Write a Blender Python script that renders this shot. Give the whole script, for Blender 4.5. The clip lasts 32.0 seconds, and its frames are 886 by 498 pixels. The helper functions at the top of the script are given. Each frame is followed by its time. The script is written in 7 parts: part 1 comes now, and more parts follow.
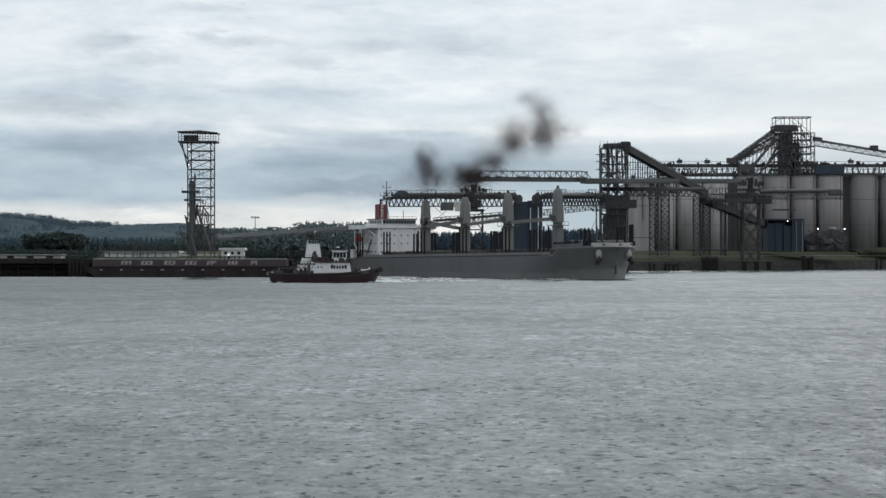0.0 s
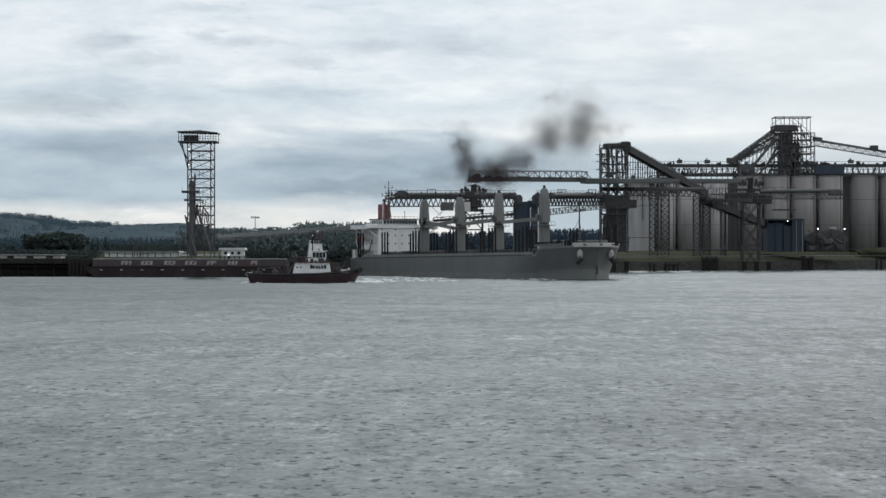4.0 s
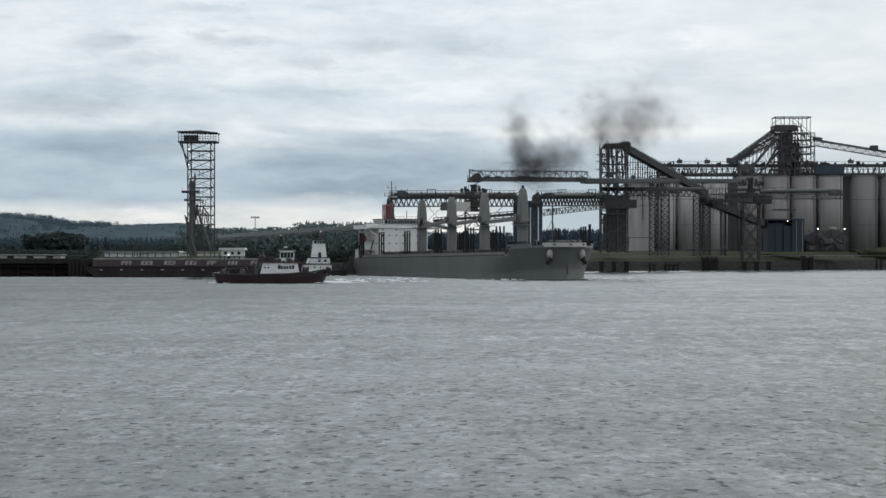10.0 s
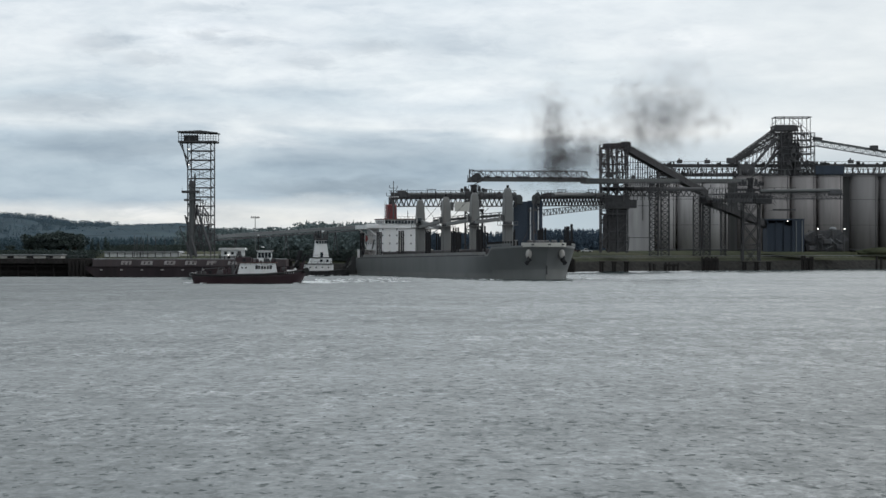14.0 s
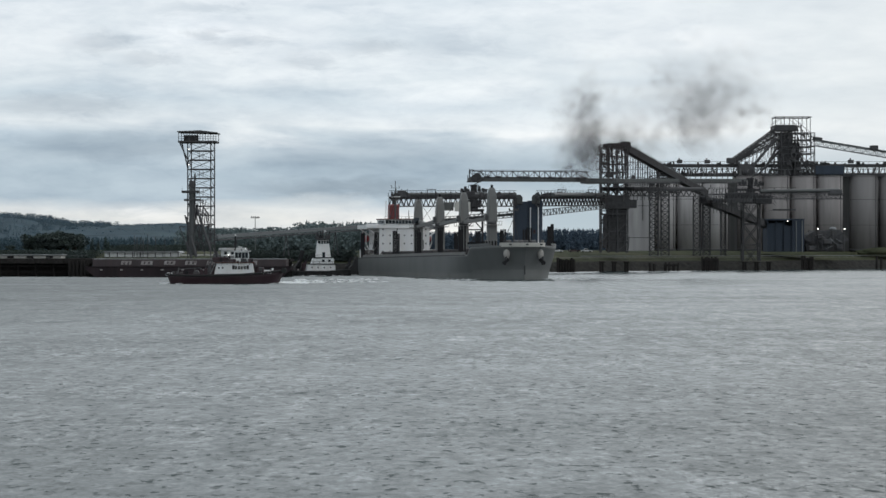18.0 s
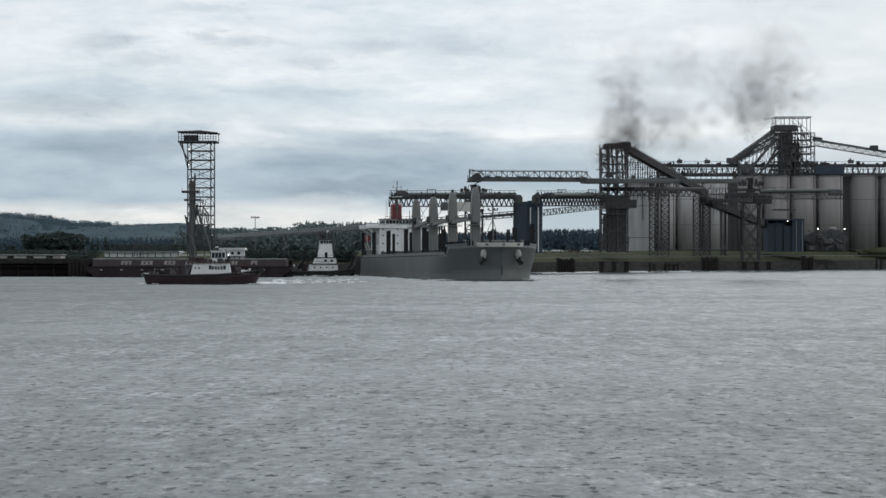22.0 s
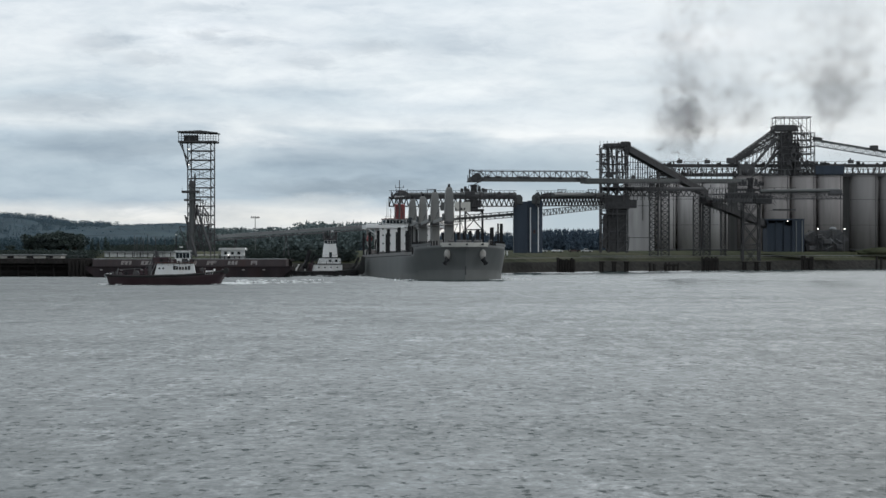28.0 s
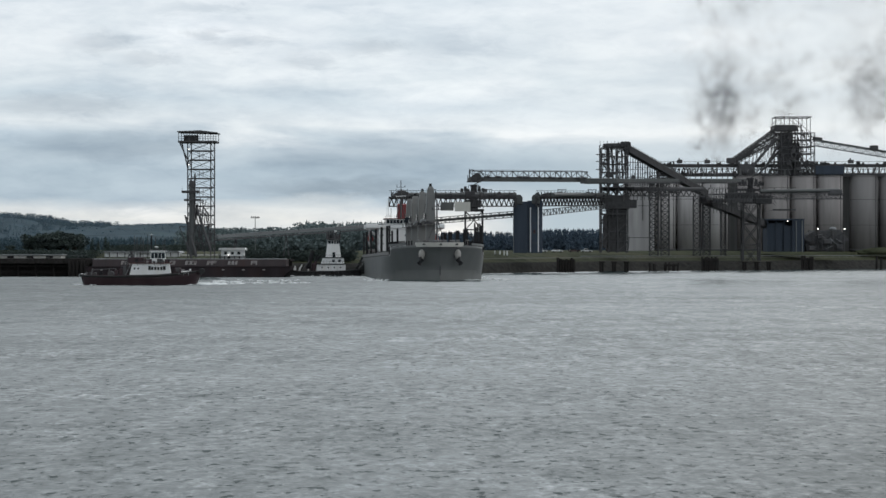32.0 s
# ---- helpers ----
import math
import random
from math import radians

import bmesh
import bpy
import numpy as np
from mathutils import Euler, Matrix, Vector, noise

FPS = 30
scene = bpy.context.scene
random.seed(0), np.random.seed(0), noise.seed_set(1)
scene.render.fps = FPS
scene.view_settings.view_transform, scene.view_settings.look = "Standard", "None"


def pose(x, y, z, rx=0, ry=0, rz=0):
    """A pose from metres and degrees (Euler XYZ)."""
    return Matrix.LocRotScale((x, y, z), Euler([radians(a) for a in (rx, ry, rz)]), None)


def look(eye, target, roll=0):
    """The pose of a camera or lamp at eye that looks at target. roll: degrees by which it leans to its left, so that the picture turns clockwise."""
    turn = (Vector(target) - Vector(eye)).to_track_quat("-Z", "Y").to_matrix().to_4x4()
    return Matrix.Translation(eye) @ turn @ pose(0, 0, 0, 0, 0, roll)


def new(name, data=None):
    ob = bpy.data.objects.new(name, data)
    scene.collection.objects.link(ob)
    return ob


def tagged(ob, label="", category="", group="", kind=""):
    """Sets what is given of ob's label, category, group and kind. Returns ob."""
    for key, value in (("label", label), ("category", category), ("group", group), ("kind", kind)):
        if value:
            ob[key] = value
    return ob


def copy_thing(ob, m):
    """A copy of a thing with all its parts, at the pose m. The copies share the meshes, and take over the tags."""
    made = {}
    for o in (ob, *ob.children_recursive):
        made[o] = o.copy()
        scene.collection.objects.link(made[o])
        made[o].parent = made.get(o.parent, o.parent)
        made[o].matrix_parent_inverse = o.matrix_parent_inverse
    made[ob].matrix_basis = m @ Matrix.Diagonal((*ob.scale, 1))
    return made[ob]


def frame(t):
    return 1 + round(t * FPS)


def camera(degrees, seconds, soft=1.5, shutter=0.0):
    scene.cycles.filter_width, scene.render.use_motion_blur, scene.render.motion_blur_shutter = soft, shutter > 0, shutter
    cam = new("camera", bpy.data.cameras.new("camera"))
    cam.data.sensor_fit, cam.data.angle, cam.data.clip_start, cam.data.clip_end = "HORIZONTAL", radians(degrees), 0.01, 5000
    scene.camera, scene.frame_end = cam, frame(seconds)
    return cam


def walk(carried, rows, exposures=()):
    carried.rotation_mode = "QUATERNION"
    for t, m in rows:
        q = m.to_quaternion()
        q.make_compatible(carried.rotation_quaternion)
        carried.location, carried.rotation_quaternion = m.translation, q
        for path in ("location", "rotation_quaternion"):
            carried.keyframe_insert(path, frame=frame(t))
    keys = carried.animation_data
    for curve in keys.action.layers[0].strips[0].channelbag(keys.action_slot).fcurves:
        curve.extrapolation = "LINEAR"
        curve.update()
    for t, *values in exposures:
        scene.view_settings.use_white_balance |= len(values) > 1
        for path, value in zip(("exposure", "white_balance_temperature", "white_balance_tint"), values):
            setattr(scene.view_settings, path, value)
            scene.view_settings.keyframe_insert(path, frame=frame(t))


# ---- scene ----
cam = camera(21.147, 32.0, soft=1.5)
# a tripod on the near bank that is nudged once
REST, NUDGE = pose(0, 0, 9.3, 90.018), pose(0, 0, 9.3, 90.031)
walk(cam, [(0, REST), (4.6, REST), (5.4, NUDGE), (6.3, NUDGE), (6.9, REST), (32, REST)])

# ---------------- sky and sun ----------------
world = bpy.data.worlds.new("sky")
scene.world = world
world.use_nodes = True
wt = world.node_tree
wt.nodes.clear()


def wnode(kind, **inputs):
    n = wt.nodes.new(kind)
    for key, value in inputs.items():
        n.inputs[key.replace("_", " ")].default_value = value
    return n


def wlink(a, b):
    wt.links.new(a, b)


def wramp(stops, socket, mode="LINEAR"):
    r = wt.nodes.new("ShaderNodeValToRGB")
    r.color_ramp.interpolation = mode
    els = r.color_ramp.elements
    while len(els) < len(stops):
        els.new(0.5)
    for e, (p, c) in zip(els, stops):
        e.position, e.color = p, (*c, 1) if len(c) == 3 else c
    wlink(socket, r.inputs["Fac"])
    return r


def wmix(kind, fac, a, b):
    m = wt.nodes.new("ShaderNodeMixRGB")
    m.blend_type = kind
    for sock, v in (("Fac", fac), ("Color1", a), ("Color2", b)):
        if isinstance(v, bpy.types.NodeSocket):
            wlink(v, m.inputs[sock])
        else:
            m.inputs[sock].default_value = v
    return m.outputs["Color"]


SUNWARD = Vector((0.30, 0.70, 0.65)).normalized()


CLOUDS = [(-143, 87, 17, 4.6, 0.83), (-124, 80, 15, 3.0, 0.84), (-99, 90, 8, 2.8, 0.81), (-82, 87, 15, 3.2, 0.85), (-56, 79, 15, 4.2, 0.84),
          (-30, 85, 13, 5.0, 0.83), (4, 85, 20, 6.5, 0.88), (-100, 102, 28, 3.0, 0.88), (-160, 61, 36, 5.5, 0.84), (-135, 44, 48, 6.5, 0.84),
          (-32, 40, 62, 8.0, 0.86), (-40, 26, 46, 4.5, 0.80), (-108, 92, 21, 6.5, 1.12), (-178, 49, 16, 5.0, 1.12), (-122, 15, 17, 2.4, 1.14), (112, 88, 20, 5.5, 1.10)]


def build_sky():
    coord = wt.nodes.new("ShaderNodeTexCoord")
    sep = wt.nodes.new("ShaderNodeSeparateXYZ")
    wlink(coord.outputs["Generated"], sep.inputs[0])
    # cloud streaks, drawn out along the horizon
    stretch = wt.nodes.new("ShaderNodeMapping")
    stretch.inputs["Scale"].default_value = (10, 10, 46)
    stretch.inputs["Location"].default_value = (3.1, 0.4, 1.7)
    wlink(coord.outputs["Generated"], stretch.inputs["Vector"])
    big = wnode("ShaderNodeTexNoise", Scale=1.0, Detail=5.0, Roughness=0.48, Distortion=0.6)
    wlink(stretch.outputs[0], big.inputs["Vector"])
    fine = wnode("ShaderNodeTexNoise", Scale=2.6, Detail=6.0, Roughness=0.55, Distortion=0.2)
    wlink(stretch.outputs[0], fine.inputs["Vector"])
    # colour by height above the horizon: a pale gap low down, a grey-blue deck, bright cloud above
    lift = wt.nodes.new("ShaderNodeMath")
    lift.operation = "MULTIPLY_ADD"
    wlink(big.outputs["Fac"], lift.inputs[0])
    lift.inputs[1].default_value = 0.026
    wlink(sep.outputs["Z"], lift.inputs[2])
    heightr = wt.nodes.new("ShaderNodeMapRange")
    heightr.inputs["From Min"].default_value, heightr.inputs["From Max"].default_value = 0.013, 0.133
    wlink(lift.outputs[0], heightr.inputs["Value"])
    base = wramp([(0.0, (0.621, 0.691, 0.737)), (0.1, (0.757, 0.773, 0.777)), (0.15, (0.665, 0.705, 0.738)), (0.205, (0.374, 0.475, 0.572)),
                  (0.285, (0.396, 0.497, 0.594)), (0.37, (0.503, 0.594, 0.682)), (0.43, (0.749, 0.799, 0.847)), (0.52, (0.589, 0.67, 0.748)),
                  (0.6, (0.706, 0.767, 0.825)), (0.76, (0.674, 0.734, 0.797)), (0.9, (0.685, 0.745, 0.808)), (1.0, (0.824, 0.896, 0.957))], heightr.outputs["Result"])
    streak = wramp([(0.36, (0.88, 0.91, 0.93)), (0.5, (0.99, 1.0, 1.0)), (0.66, (1.13, 1.11, 1.09))], big.outputs["Fac"])
    wisps = wramp([(0.36, (0.82, 0.85, 0.88)), (0.47, (1.0, 1.0, 1.0)), (0.62, (1.08, 1.07, 1.05))], fine.outputs["Fac"])
    col = wmix("MULTIPLY", 1.0, base.outputs["Color"], streak.outputs["Color"])
    col = wmix("MULTIPLY", 0.5, col, wisps.outputs["Color"])
    # grey puffs, darker decks and bright gaps: east-west slope, height slope, half-width, half-height, gain
    # (slopes and sizes in thousandths), their edges torn by noise
    slope = wt.nodes.new("ShaderNodeVectorMath")
    slope.operation = "DIVIDE"
    lie = wt.nodes.new("ShaderNodeCombineXYZ")
    wlink(sep.outputs["X"], lie.inputs["X"])
    wlink(sep.outputs["Z"], lie.inputs["Y"])
    ahead = wt.nodes.new("ShaderNodeMath")
    ahead.operation = "MAXIMUM"
    ahead.inputs[1].default_value = 0.02
    wlink(sep.outputs["Y"], ahead.inputs[0])
    wlink(lie.outputs[0], slope.inputs[0])
    wlink(ahead.outputs[0], slope.inputs[1])
    tear = wt.nodes.new("ShaderNodeMapping")
    tear.inputs["Scale"].default_value = (55, 55, 170)
    wlink(coord.outputs["Generated"], tear.inputs["Vector"])
    torn = wnode("ShaderNodeTexNoise", Scale=1.0, Detail=6.0, Roughness=0.62, Distortion=0.4)
    wlink(tear.outputs[0], torn.inputs["Vector"])
    curd = wramp([(0.36, (0.935, 0.945, 0.955)), (0.5, (1.0, 1.0, 1.0)), (0.64, (1.05, 1.045, 1.035))], torn.outputs["Fac"])
    col = wmix("MULTIPLY", 1.0, col, curd.outputs["Color"])
    fray = wt.nodes.new("ShaderNodeVectorMath")
    fray.operation = "MULTIPLY_ADD"
    wlink(torn.outputs["Color"], fray.inputs[0])
    fray.inputs[1].default_value = (0.034, 0.013, 0)
    wlink(slope.outputs[0], fray.inputs[2])
    for cx, cz, hx, hz, gain in CLOUDS:
        off = wt.nodes.new("ShaderNodeVectorMath")
        off.operation = "SUBTRACT"
        wlink(fray.outputs[0], off.inputs[0])
        off.inputs[1].default_value = (cx / 1000 + 0.017, cz / 1000 + 0.0065, 0)
        size = wt.nodes.new("ShaderNodeVectorMath")
        size.operation = "MULTIPLY"
        wlink(off.outputs[0], size.inputs[0])
        size.inputs[1].default_value = (1000 / hx, 1000 / hz, 0)
        far = wt.nodes.new("ShaderNodeVectorMath")
        far.operation = "LENGTH"
        wlink(size.outputs[0], far.inputs[0])
        body = wt.nodes.new("ShaderNodeMapRange")
        body.interpolation_type = "SMOOTHSTEP"
        body.inputs["From Min"].default_value, body.inputs["From Max"].default_value = 1.35, 0.25
        wlink(far.outputs["Value"], body.inputs["Value"])
        tone = (gain * 0.985, gain, gain * 1.02, 1) if gain < 1 else (gain * 1.02, gain, gain * 0.985, 1)
        col = wmix("MULTIPLY", body.outputs["Result"], col, tone)
    # brighter towards the veiled sun
    toward = wt.nodes.new("ShaderNodeVectorMath")
    toward.operation = "DOT_PRODUCT"
    toward.inputs[1].default_value = SUNWARD
    wlink(coord.outputs["Generated"], toward.inputs[0])
    east = wt.nodes.new("ShaderNodeMapRange")
    east.inputs["From Min"].default_value, east.inputs["From Max"].default_value = -1.0, 0.9
    east.inputs["To Min"].default_value, east.inputs["To Max"].default_value = 0.72, 1.045
    wlink(toward.outputs["Value"], east.inputs["Value"])
    col = wmix("MULTIPLY", 1.0, col, east.outputs["Result"])
    across = wt.nodes.new("ShaderNodeMapRange")
    across.inputs["From Min"].default_value, across.inputs["From Max"].default_value = -0.25, 0.25
    across.inputs["To Min"].default_value, across.inputs["To Max"].default_value = 1.055, 1.115
    wlink(sep.outputs["X"], across.inputs["Value"])
    col = wmix("MULTIPLY", 1.0, col, across.outputs["Result"])
    # high up the cloud is thinner on the sun's side
    steep = wt.nodes.new("ShaderNodeMapRange")
    steep.interpolation_type = "SMOOTHSTEP"
    steep.inputs["From Min"].default_value, steep.inputs["From Max"].default_value = 0.11, 0.3
    wlink(sep.outputs["Z"], steep.inputs["Value"])
    thin = wt.nodes.new("ShaderNodeMapRange")
    thin.inputs["From Min"].default_value, thin.inputs["From Max"].default_value = -0.3, 0.3
    thin.inputs["To Min"].default_value, thin.inputs["To Max"].default_value = 0.74, 1.26
    wlink(sep.outputs["X"], thin.inputs["Value"])
    col = wmix("MULTIPLY", steep.outputs["Result"], col, thin.outputs["Result"])
    # blue-grey rain cloud low down on the far right
    low = wt.nodes.new("ShaderNodeMapRange")
    low.interpolation_type = "SMOOTHSTEP"
    low.inputs["From Min"].default_value, low.inputs["From Max"].default_value = 0.048, 0.014
    wlink(sep.outputs["Z"], low.inputs["Value"])
    aside = wt.nodes.new("ShaderNodeMapRange")
    aside.interpolation_type = "SMOOTHSTEP"
    aside.inputs["From Min"].default_value, aside.inputs["From Max"].default_value = 0.0, 0.05
    aside.inputs["To Max"].default_value = 0.85
    wlink(sep.outputs["X"], aside.inputs["Value"])
    both = wt.nodes.new("ShaderNodeMath")
    both.operation = "MULTIPLY"
    wlink(low.outputs["Result"], both.inputs[0])
    wlink(aside.outputs["Result"], both.inputs[1])
    # a whiter, thinner veil on the sun's side
    veil = wt.nodes.new("ShaderNodeMapRange")
    veil.inputs["From Min"].default_value, veil.inputs["From Max"].default_value = 0.0, 0.24
    veil.inputs["To Min"].default_value, veil.inputs["To Max"].default_value = 0.0, 0.8
    wlink(sep.outputs["X"], veil.inputs["Value"])
    col = wmix("MIX", veil.outputs["Result"], col, (0.85, 0.885, 0.905, 1))
    col = wmix("MIX", both.outputs["Value"], col, (0.40, 0.53, 0.63, 1))
    air = wt.nodes.new("ShaderNodeTexSky")
    air.sky_type, air.sun_disc = "NISHITA", False
    air.sun_elevation, air.sun_rotation = radians(40.5), radians(23)
    airdim = wmix("MULTIPLY", 1.0, air.outputs["Color"], (0.06, 0.06, 0.06, 1))
    col = wmix("MIX", 0.1, col, airdim)
    col = wmix("MULTIPLY", 1.0, col, (0.997, 1.0, 0.998, 1))
    back = wnode("ShaderNodeBackground", Strength=1.0)
    wlink(col, back.inputs["Color"])
    out = wt.nodes.new("ShaderNodeOutputWorld")
    wlink(back.outputs[0], out.inputs["Surface"])


build_sky()
sun = new("sun", bpy.data.lights.new("sun", "SUN"))
sun.data.energy, sun.data.angle, sun.data.color = 0.35, radians(100), (1.0, 0.97, 0.93)
sun.matrix_basis = look(SUNWARD * 300, (0, 0, 0))


# ---------------- materials ----------------
def mat(name, colour, rough=0.7, metal=0.0, vary=0.12, scale=0.6, stain=None, stain_scale=0.12, stain_amount=0.4,
        bump=0.0, bump_scale=6.0, streaks=False, emit=0.0, sheen=0.5, rnd=0.0):
    """A surface with grain and larger stains in metres; streaks run down the walls."""
    m = bpy.data.materials.new(name)
    m.use_nodes = True
    nt = m.node_tree
    b = nt.nodes["Principled BSDF"]
    b.inputs["Roughness"].default_value, b.inputs["Metallic"].default_value = rough, metal
    b.inputs["Specular IOR Level"].default_value = sheen if rough < 0.88 else 0.08
    co = nt.nodes.new("ShaderNodeTexCoord")
    grain = nt.nodes.new("ShaderNodeTexNoise")
    grain.inputs["Scale"].default_value, grain.inputs["Detail"].default_value = scale, 6
    geo = nt.nodes.new("ShaderNodeNewGeometry")
    mp = nt.nodes.new("ShaderNodeMapping")
    mp.inputs["Scale"].default_value = (1, 1, 0.12) if streaks else (1, 1, 1)
    info = nt.nodes.new("ShaderNodeObjectInfo")
    shift = nt.nodes.new("ShaderNodeVectorMath")
    shift.operation = "SCALE"
    nt.links.new(info.outputs["Random"], shift.inputs["Scale"])
    shift.inputs[0].default_value = (31, 17, 23)
    nt.links.new(co.outputs["Object"], mp.inputs["Vector"])
    nt.links.new(shift.outputs[0], mp.inputs["Location"])
    nt.links.new(mp.outputs[0], grain.inputs["Vector"])
    ramp = nt.nodes.new("ShaderNodeValToRGB")
    ramp.color_ramp.elements[0].position, ramp.color_ramp.elements[1].position = 0.3, 0.7
    ramp.color_ramp.elements[0].color = (*[c * (1 - vary) for c in colour], 1)
    ramp.color_ramp.elements[1].color = (*[min(1, c * (1 + vary)) for c in colour], 1)
    nt.links.new(grain.outputs["Fac"], ramp.inputs["Fac"])
    col = ramp.outputs["Color"]
    if stain:
        sn = nt.nodes.new("ShaderNodeTexNoise")
        sn.inputs["Scale"].default_value, sn.inputs["Detail"].default_value = stain_scale, 8
        sn.inputs["Roughness"].default_value = 0.65
        nt.links.new(mp.outputs[0], sn.inputs["Vector"])
        sr = nt.nodes.new("ShaderNodeValToRGB")
        sr.color_ramp.elements[0].position, sr.color_ramp.elements[1].position = 0.48, 0.72
        sr.color_ramp.elements[1].color = (stain_amount, stain_amount, stain_amount, 1)
        nt.links.new(sn.outputs["Fac"], sr.inputs["Fac"])
        mx = nt.nodes.new("ShaderNodeMixRGB")
        mx.inputs["Color2"].default_value = (*stain, 1)
        nt.links.new(sr.outputs["Color"], mx.inputs["Fac"])
        nt.links.new(col, mx.inputs["Color1"])
        col = mx.outputs["Color"]
    if rnd:
        hv = nt.nodes.new("ShaderNodeHueSaturation")
        mr = nt.nodes.new("ShaderNodeMapRange")
        mr.inputs["To Min"].default_value, mr.inputs["To Max"].default_value = 1 - rnd, 1 + rnd
        nt.links.new(info.outputs["Random"], mr.inputs["Value"])
        nt.links.new(mr.outputs["Result"], hv.inputs["Value"])
        nt.links.new(col, hv.inputs["Color"])
        col = hv.outputs["Color"]
    nt.links.new(col, b.inputs["Base Color"])
    if bump:
        bn = nt.nodes.new("ShaderNodeTexNoise")
        bn.inputs["Scale"].default_value, bn.inputs["Detail"].default_value = bump_scale, 5
        nt.links.new(co.outputs["Object"], bn.inputs["Vector"])
        bp = nt.nodes.new("ShaderNodeBump")
        bp.inputs["Strength"].default_value, bp.inputs["Distance"].default_value = 0.6, bump
        nt.links.new(bn.outputs["Fac"], bp.inputs["Height"])
        nt.links.new(bp.outputs[0], b.inputs["Normal"])
    if emit:
        b.inputs["Emission Color"].default_value = (*colour, 1)
        b.inputs["Emission Strength"].default_value = emit
    return m


def water_material():
    m = bpy.data.materials.new("river_water")
    m.use_nodes = True
    nt = m.node_tree
    b = nt.nodes["Principled BSDF"]
    b.inputs["Base Color"].default_value = (0.035, 0.05, 0.05, 1)
    b.inputs["Roughness"].default_value, b.inputs["IOR"].default_value = 0.12, 1.33
    co = nt.nodes.new("ShaderNodeTexCoord")

    def vmath(op, a, v=None):
        n = nt.nodes.new("ShaderNodeVectorMath")
        n.operation = op
        nt.links.new(a, n.inputs[0])
        if isinstance(v, bpy.types.NodeSocket):
            nt.links.new(v, n.inputs[1])
        elif v:
            n.inputs[1].default_value = v
        return n.outputs["Vector"]

    # slopes of swell, wavelets and ripples; mostly the wave faces turned to the near bank are seen
    total = None
    for size, detail, squash, slope in ((0.03, 3, (1, 1, 1), 0.10), (0.25, 3, (1.1, 0.7, 1), 0.12), (1.2, 4, (1.2, 0.6, 1), 0.27), (4.5, 3, (1.1, 0.6, 1), 0.16)):
        mp = nt.nodes.new("ShaderNodeMapping")
        mp.inputs["Scale"].default_value = squash
        mp.inputs["Rotation"].default_value = (0, 0, radians(12))
        nt.links.new(co.outputs["Object"], mp.inputs["Vector"])
        n = nt.nodes.new("ShaderNodeTexNoise")
        n.inputs["Scale"].default_value, n.inputs["Detail"].default_value = size, detail
        n.inputs["Roughness"].default_value = 0.6
        nt.links.new(mp.outputs[0], n.inputs["Vector"])
        v = vmath("MULTIPLY", vmath("SUBTRACT", n.outputs["Color"], (0.5, 0.5, 0.5)), (slope * 0.7, slope, 0))
        total = vmath("ADD", total, v) if total else v
    # gusts: smoother and rougher patches
    mp = nt.nodes.new("ShaderNodeMapping")
    mp.inputs["Scale"].default_value = (0.35, 1, 1)
    nt.links.new(co.outputs["Object"], mp.inputs["Vector"])
    gust = nt.nodes.new("ShaderNodeTexNoise")
    gust.inputs["Scale"].default_value, gust.inputs["Detail"].default_value = 0.03, 4
    nt.links.new(mp.outputs[0], gust.inputs["Vector"])
    force = nt.nodes.new("ShaderNodeMapRange")
    force.inputs["From Min"].default_value, force.inputs["From Max"].default_value = 0.32, 0.68
    force.inputs["To Min"].default_value, force.inputs["To Max"].default_value = 0.5, 1.2
    nt.links.new(gust.outputs["Fac"], force.inputs["Value"])
    # scattered steeper wavelets, their near faces dark
    mp = nt.nodes.new("ShaderNodeMapping")
    mp.inputs["Scale"].default_value = (1.0, 0.55, 1)
    mp.inputs["Rotation"].default_value = (0, 0, radians(-3))
    nt.links.new(co.outputs["Object"], mp.inputs["Vector"])
    chop = nt.nodes.new("ShaderNodeTexNoise")
    chop.inputs["Scale"].default_value, chop.inputs["Detail"].default_value, chop.inputs["Roughness"].default_value = 1.35, 3, 0.55
    nt.links.new(mp.outputs[0], chop.inputs["Vector"])
    steep = nt.nodes.new("ShaderNodeMapRange")
    steep.interpolation_type = "SMOOTHSTEP"
    steep.inputs["From Min"].default_value, steep.inputs["From Max"].default_value = 0.585, 0.7
    steep.inputs["To Max"].default_value = 0.3
    nt.links.new(chop.outputs["Fac"], steep.inputs["Value"])
    lean = nt.nodes.new("ShaderNodeVectorMath")
    lean.operation = "SCALE"
    lean.inputs[0].default_value = (0.15, -1, 0)
    nt.links.new(steep.outputs["Result"], lean.inputs["Scale"])
    total = vmath("ADD", total, lean.outputs["Vector"])
    # larger sets of wavelets, broken up; the crests hide the troughs behind them, so each set reads long in depth
    for across, along, size, lo, lift in ((1.2, 0.5, 1.0, 0.585, 0.17), (0.5, 0.2, 1.0, 0.585, 0.11)):
        mp = nt.nodes.new("ShaderNodeMapping")
        mp.inputs["Scale"].default_value = (across, along, 1)
        nt.links.new(co.outputs["Object"], mp.inputs["Vector"])
        crest = nt.nodes.new("ShaderNodeTexNoise")
        crest.inputs["Scale"].default_value, crest.inputs["Detail"].default_value, crest.inputs["Roughness"].default_value = size, 5, 0.66
        nt.links.new(mp.outputs[0], crest.inputs["Vector"])
        steep = nt.nodes.new("ShaderNodeMapRange")
        steep.interpolation_type = "SMOOTHSTEP"
        steep.inputs["From Min"].default_value, steep.inputs["From Max"].default_value = lo, lo + 0.09
        steep.inputs["To Max"].default_value = lift
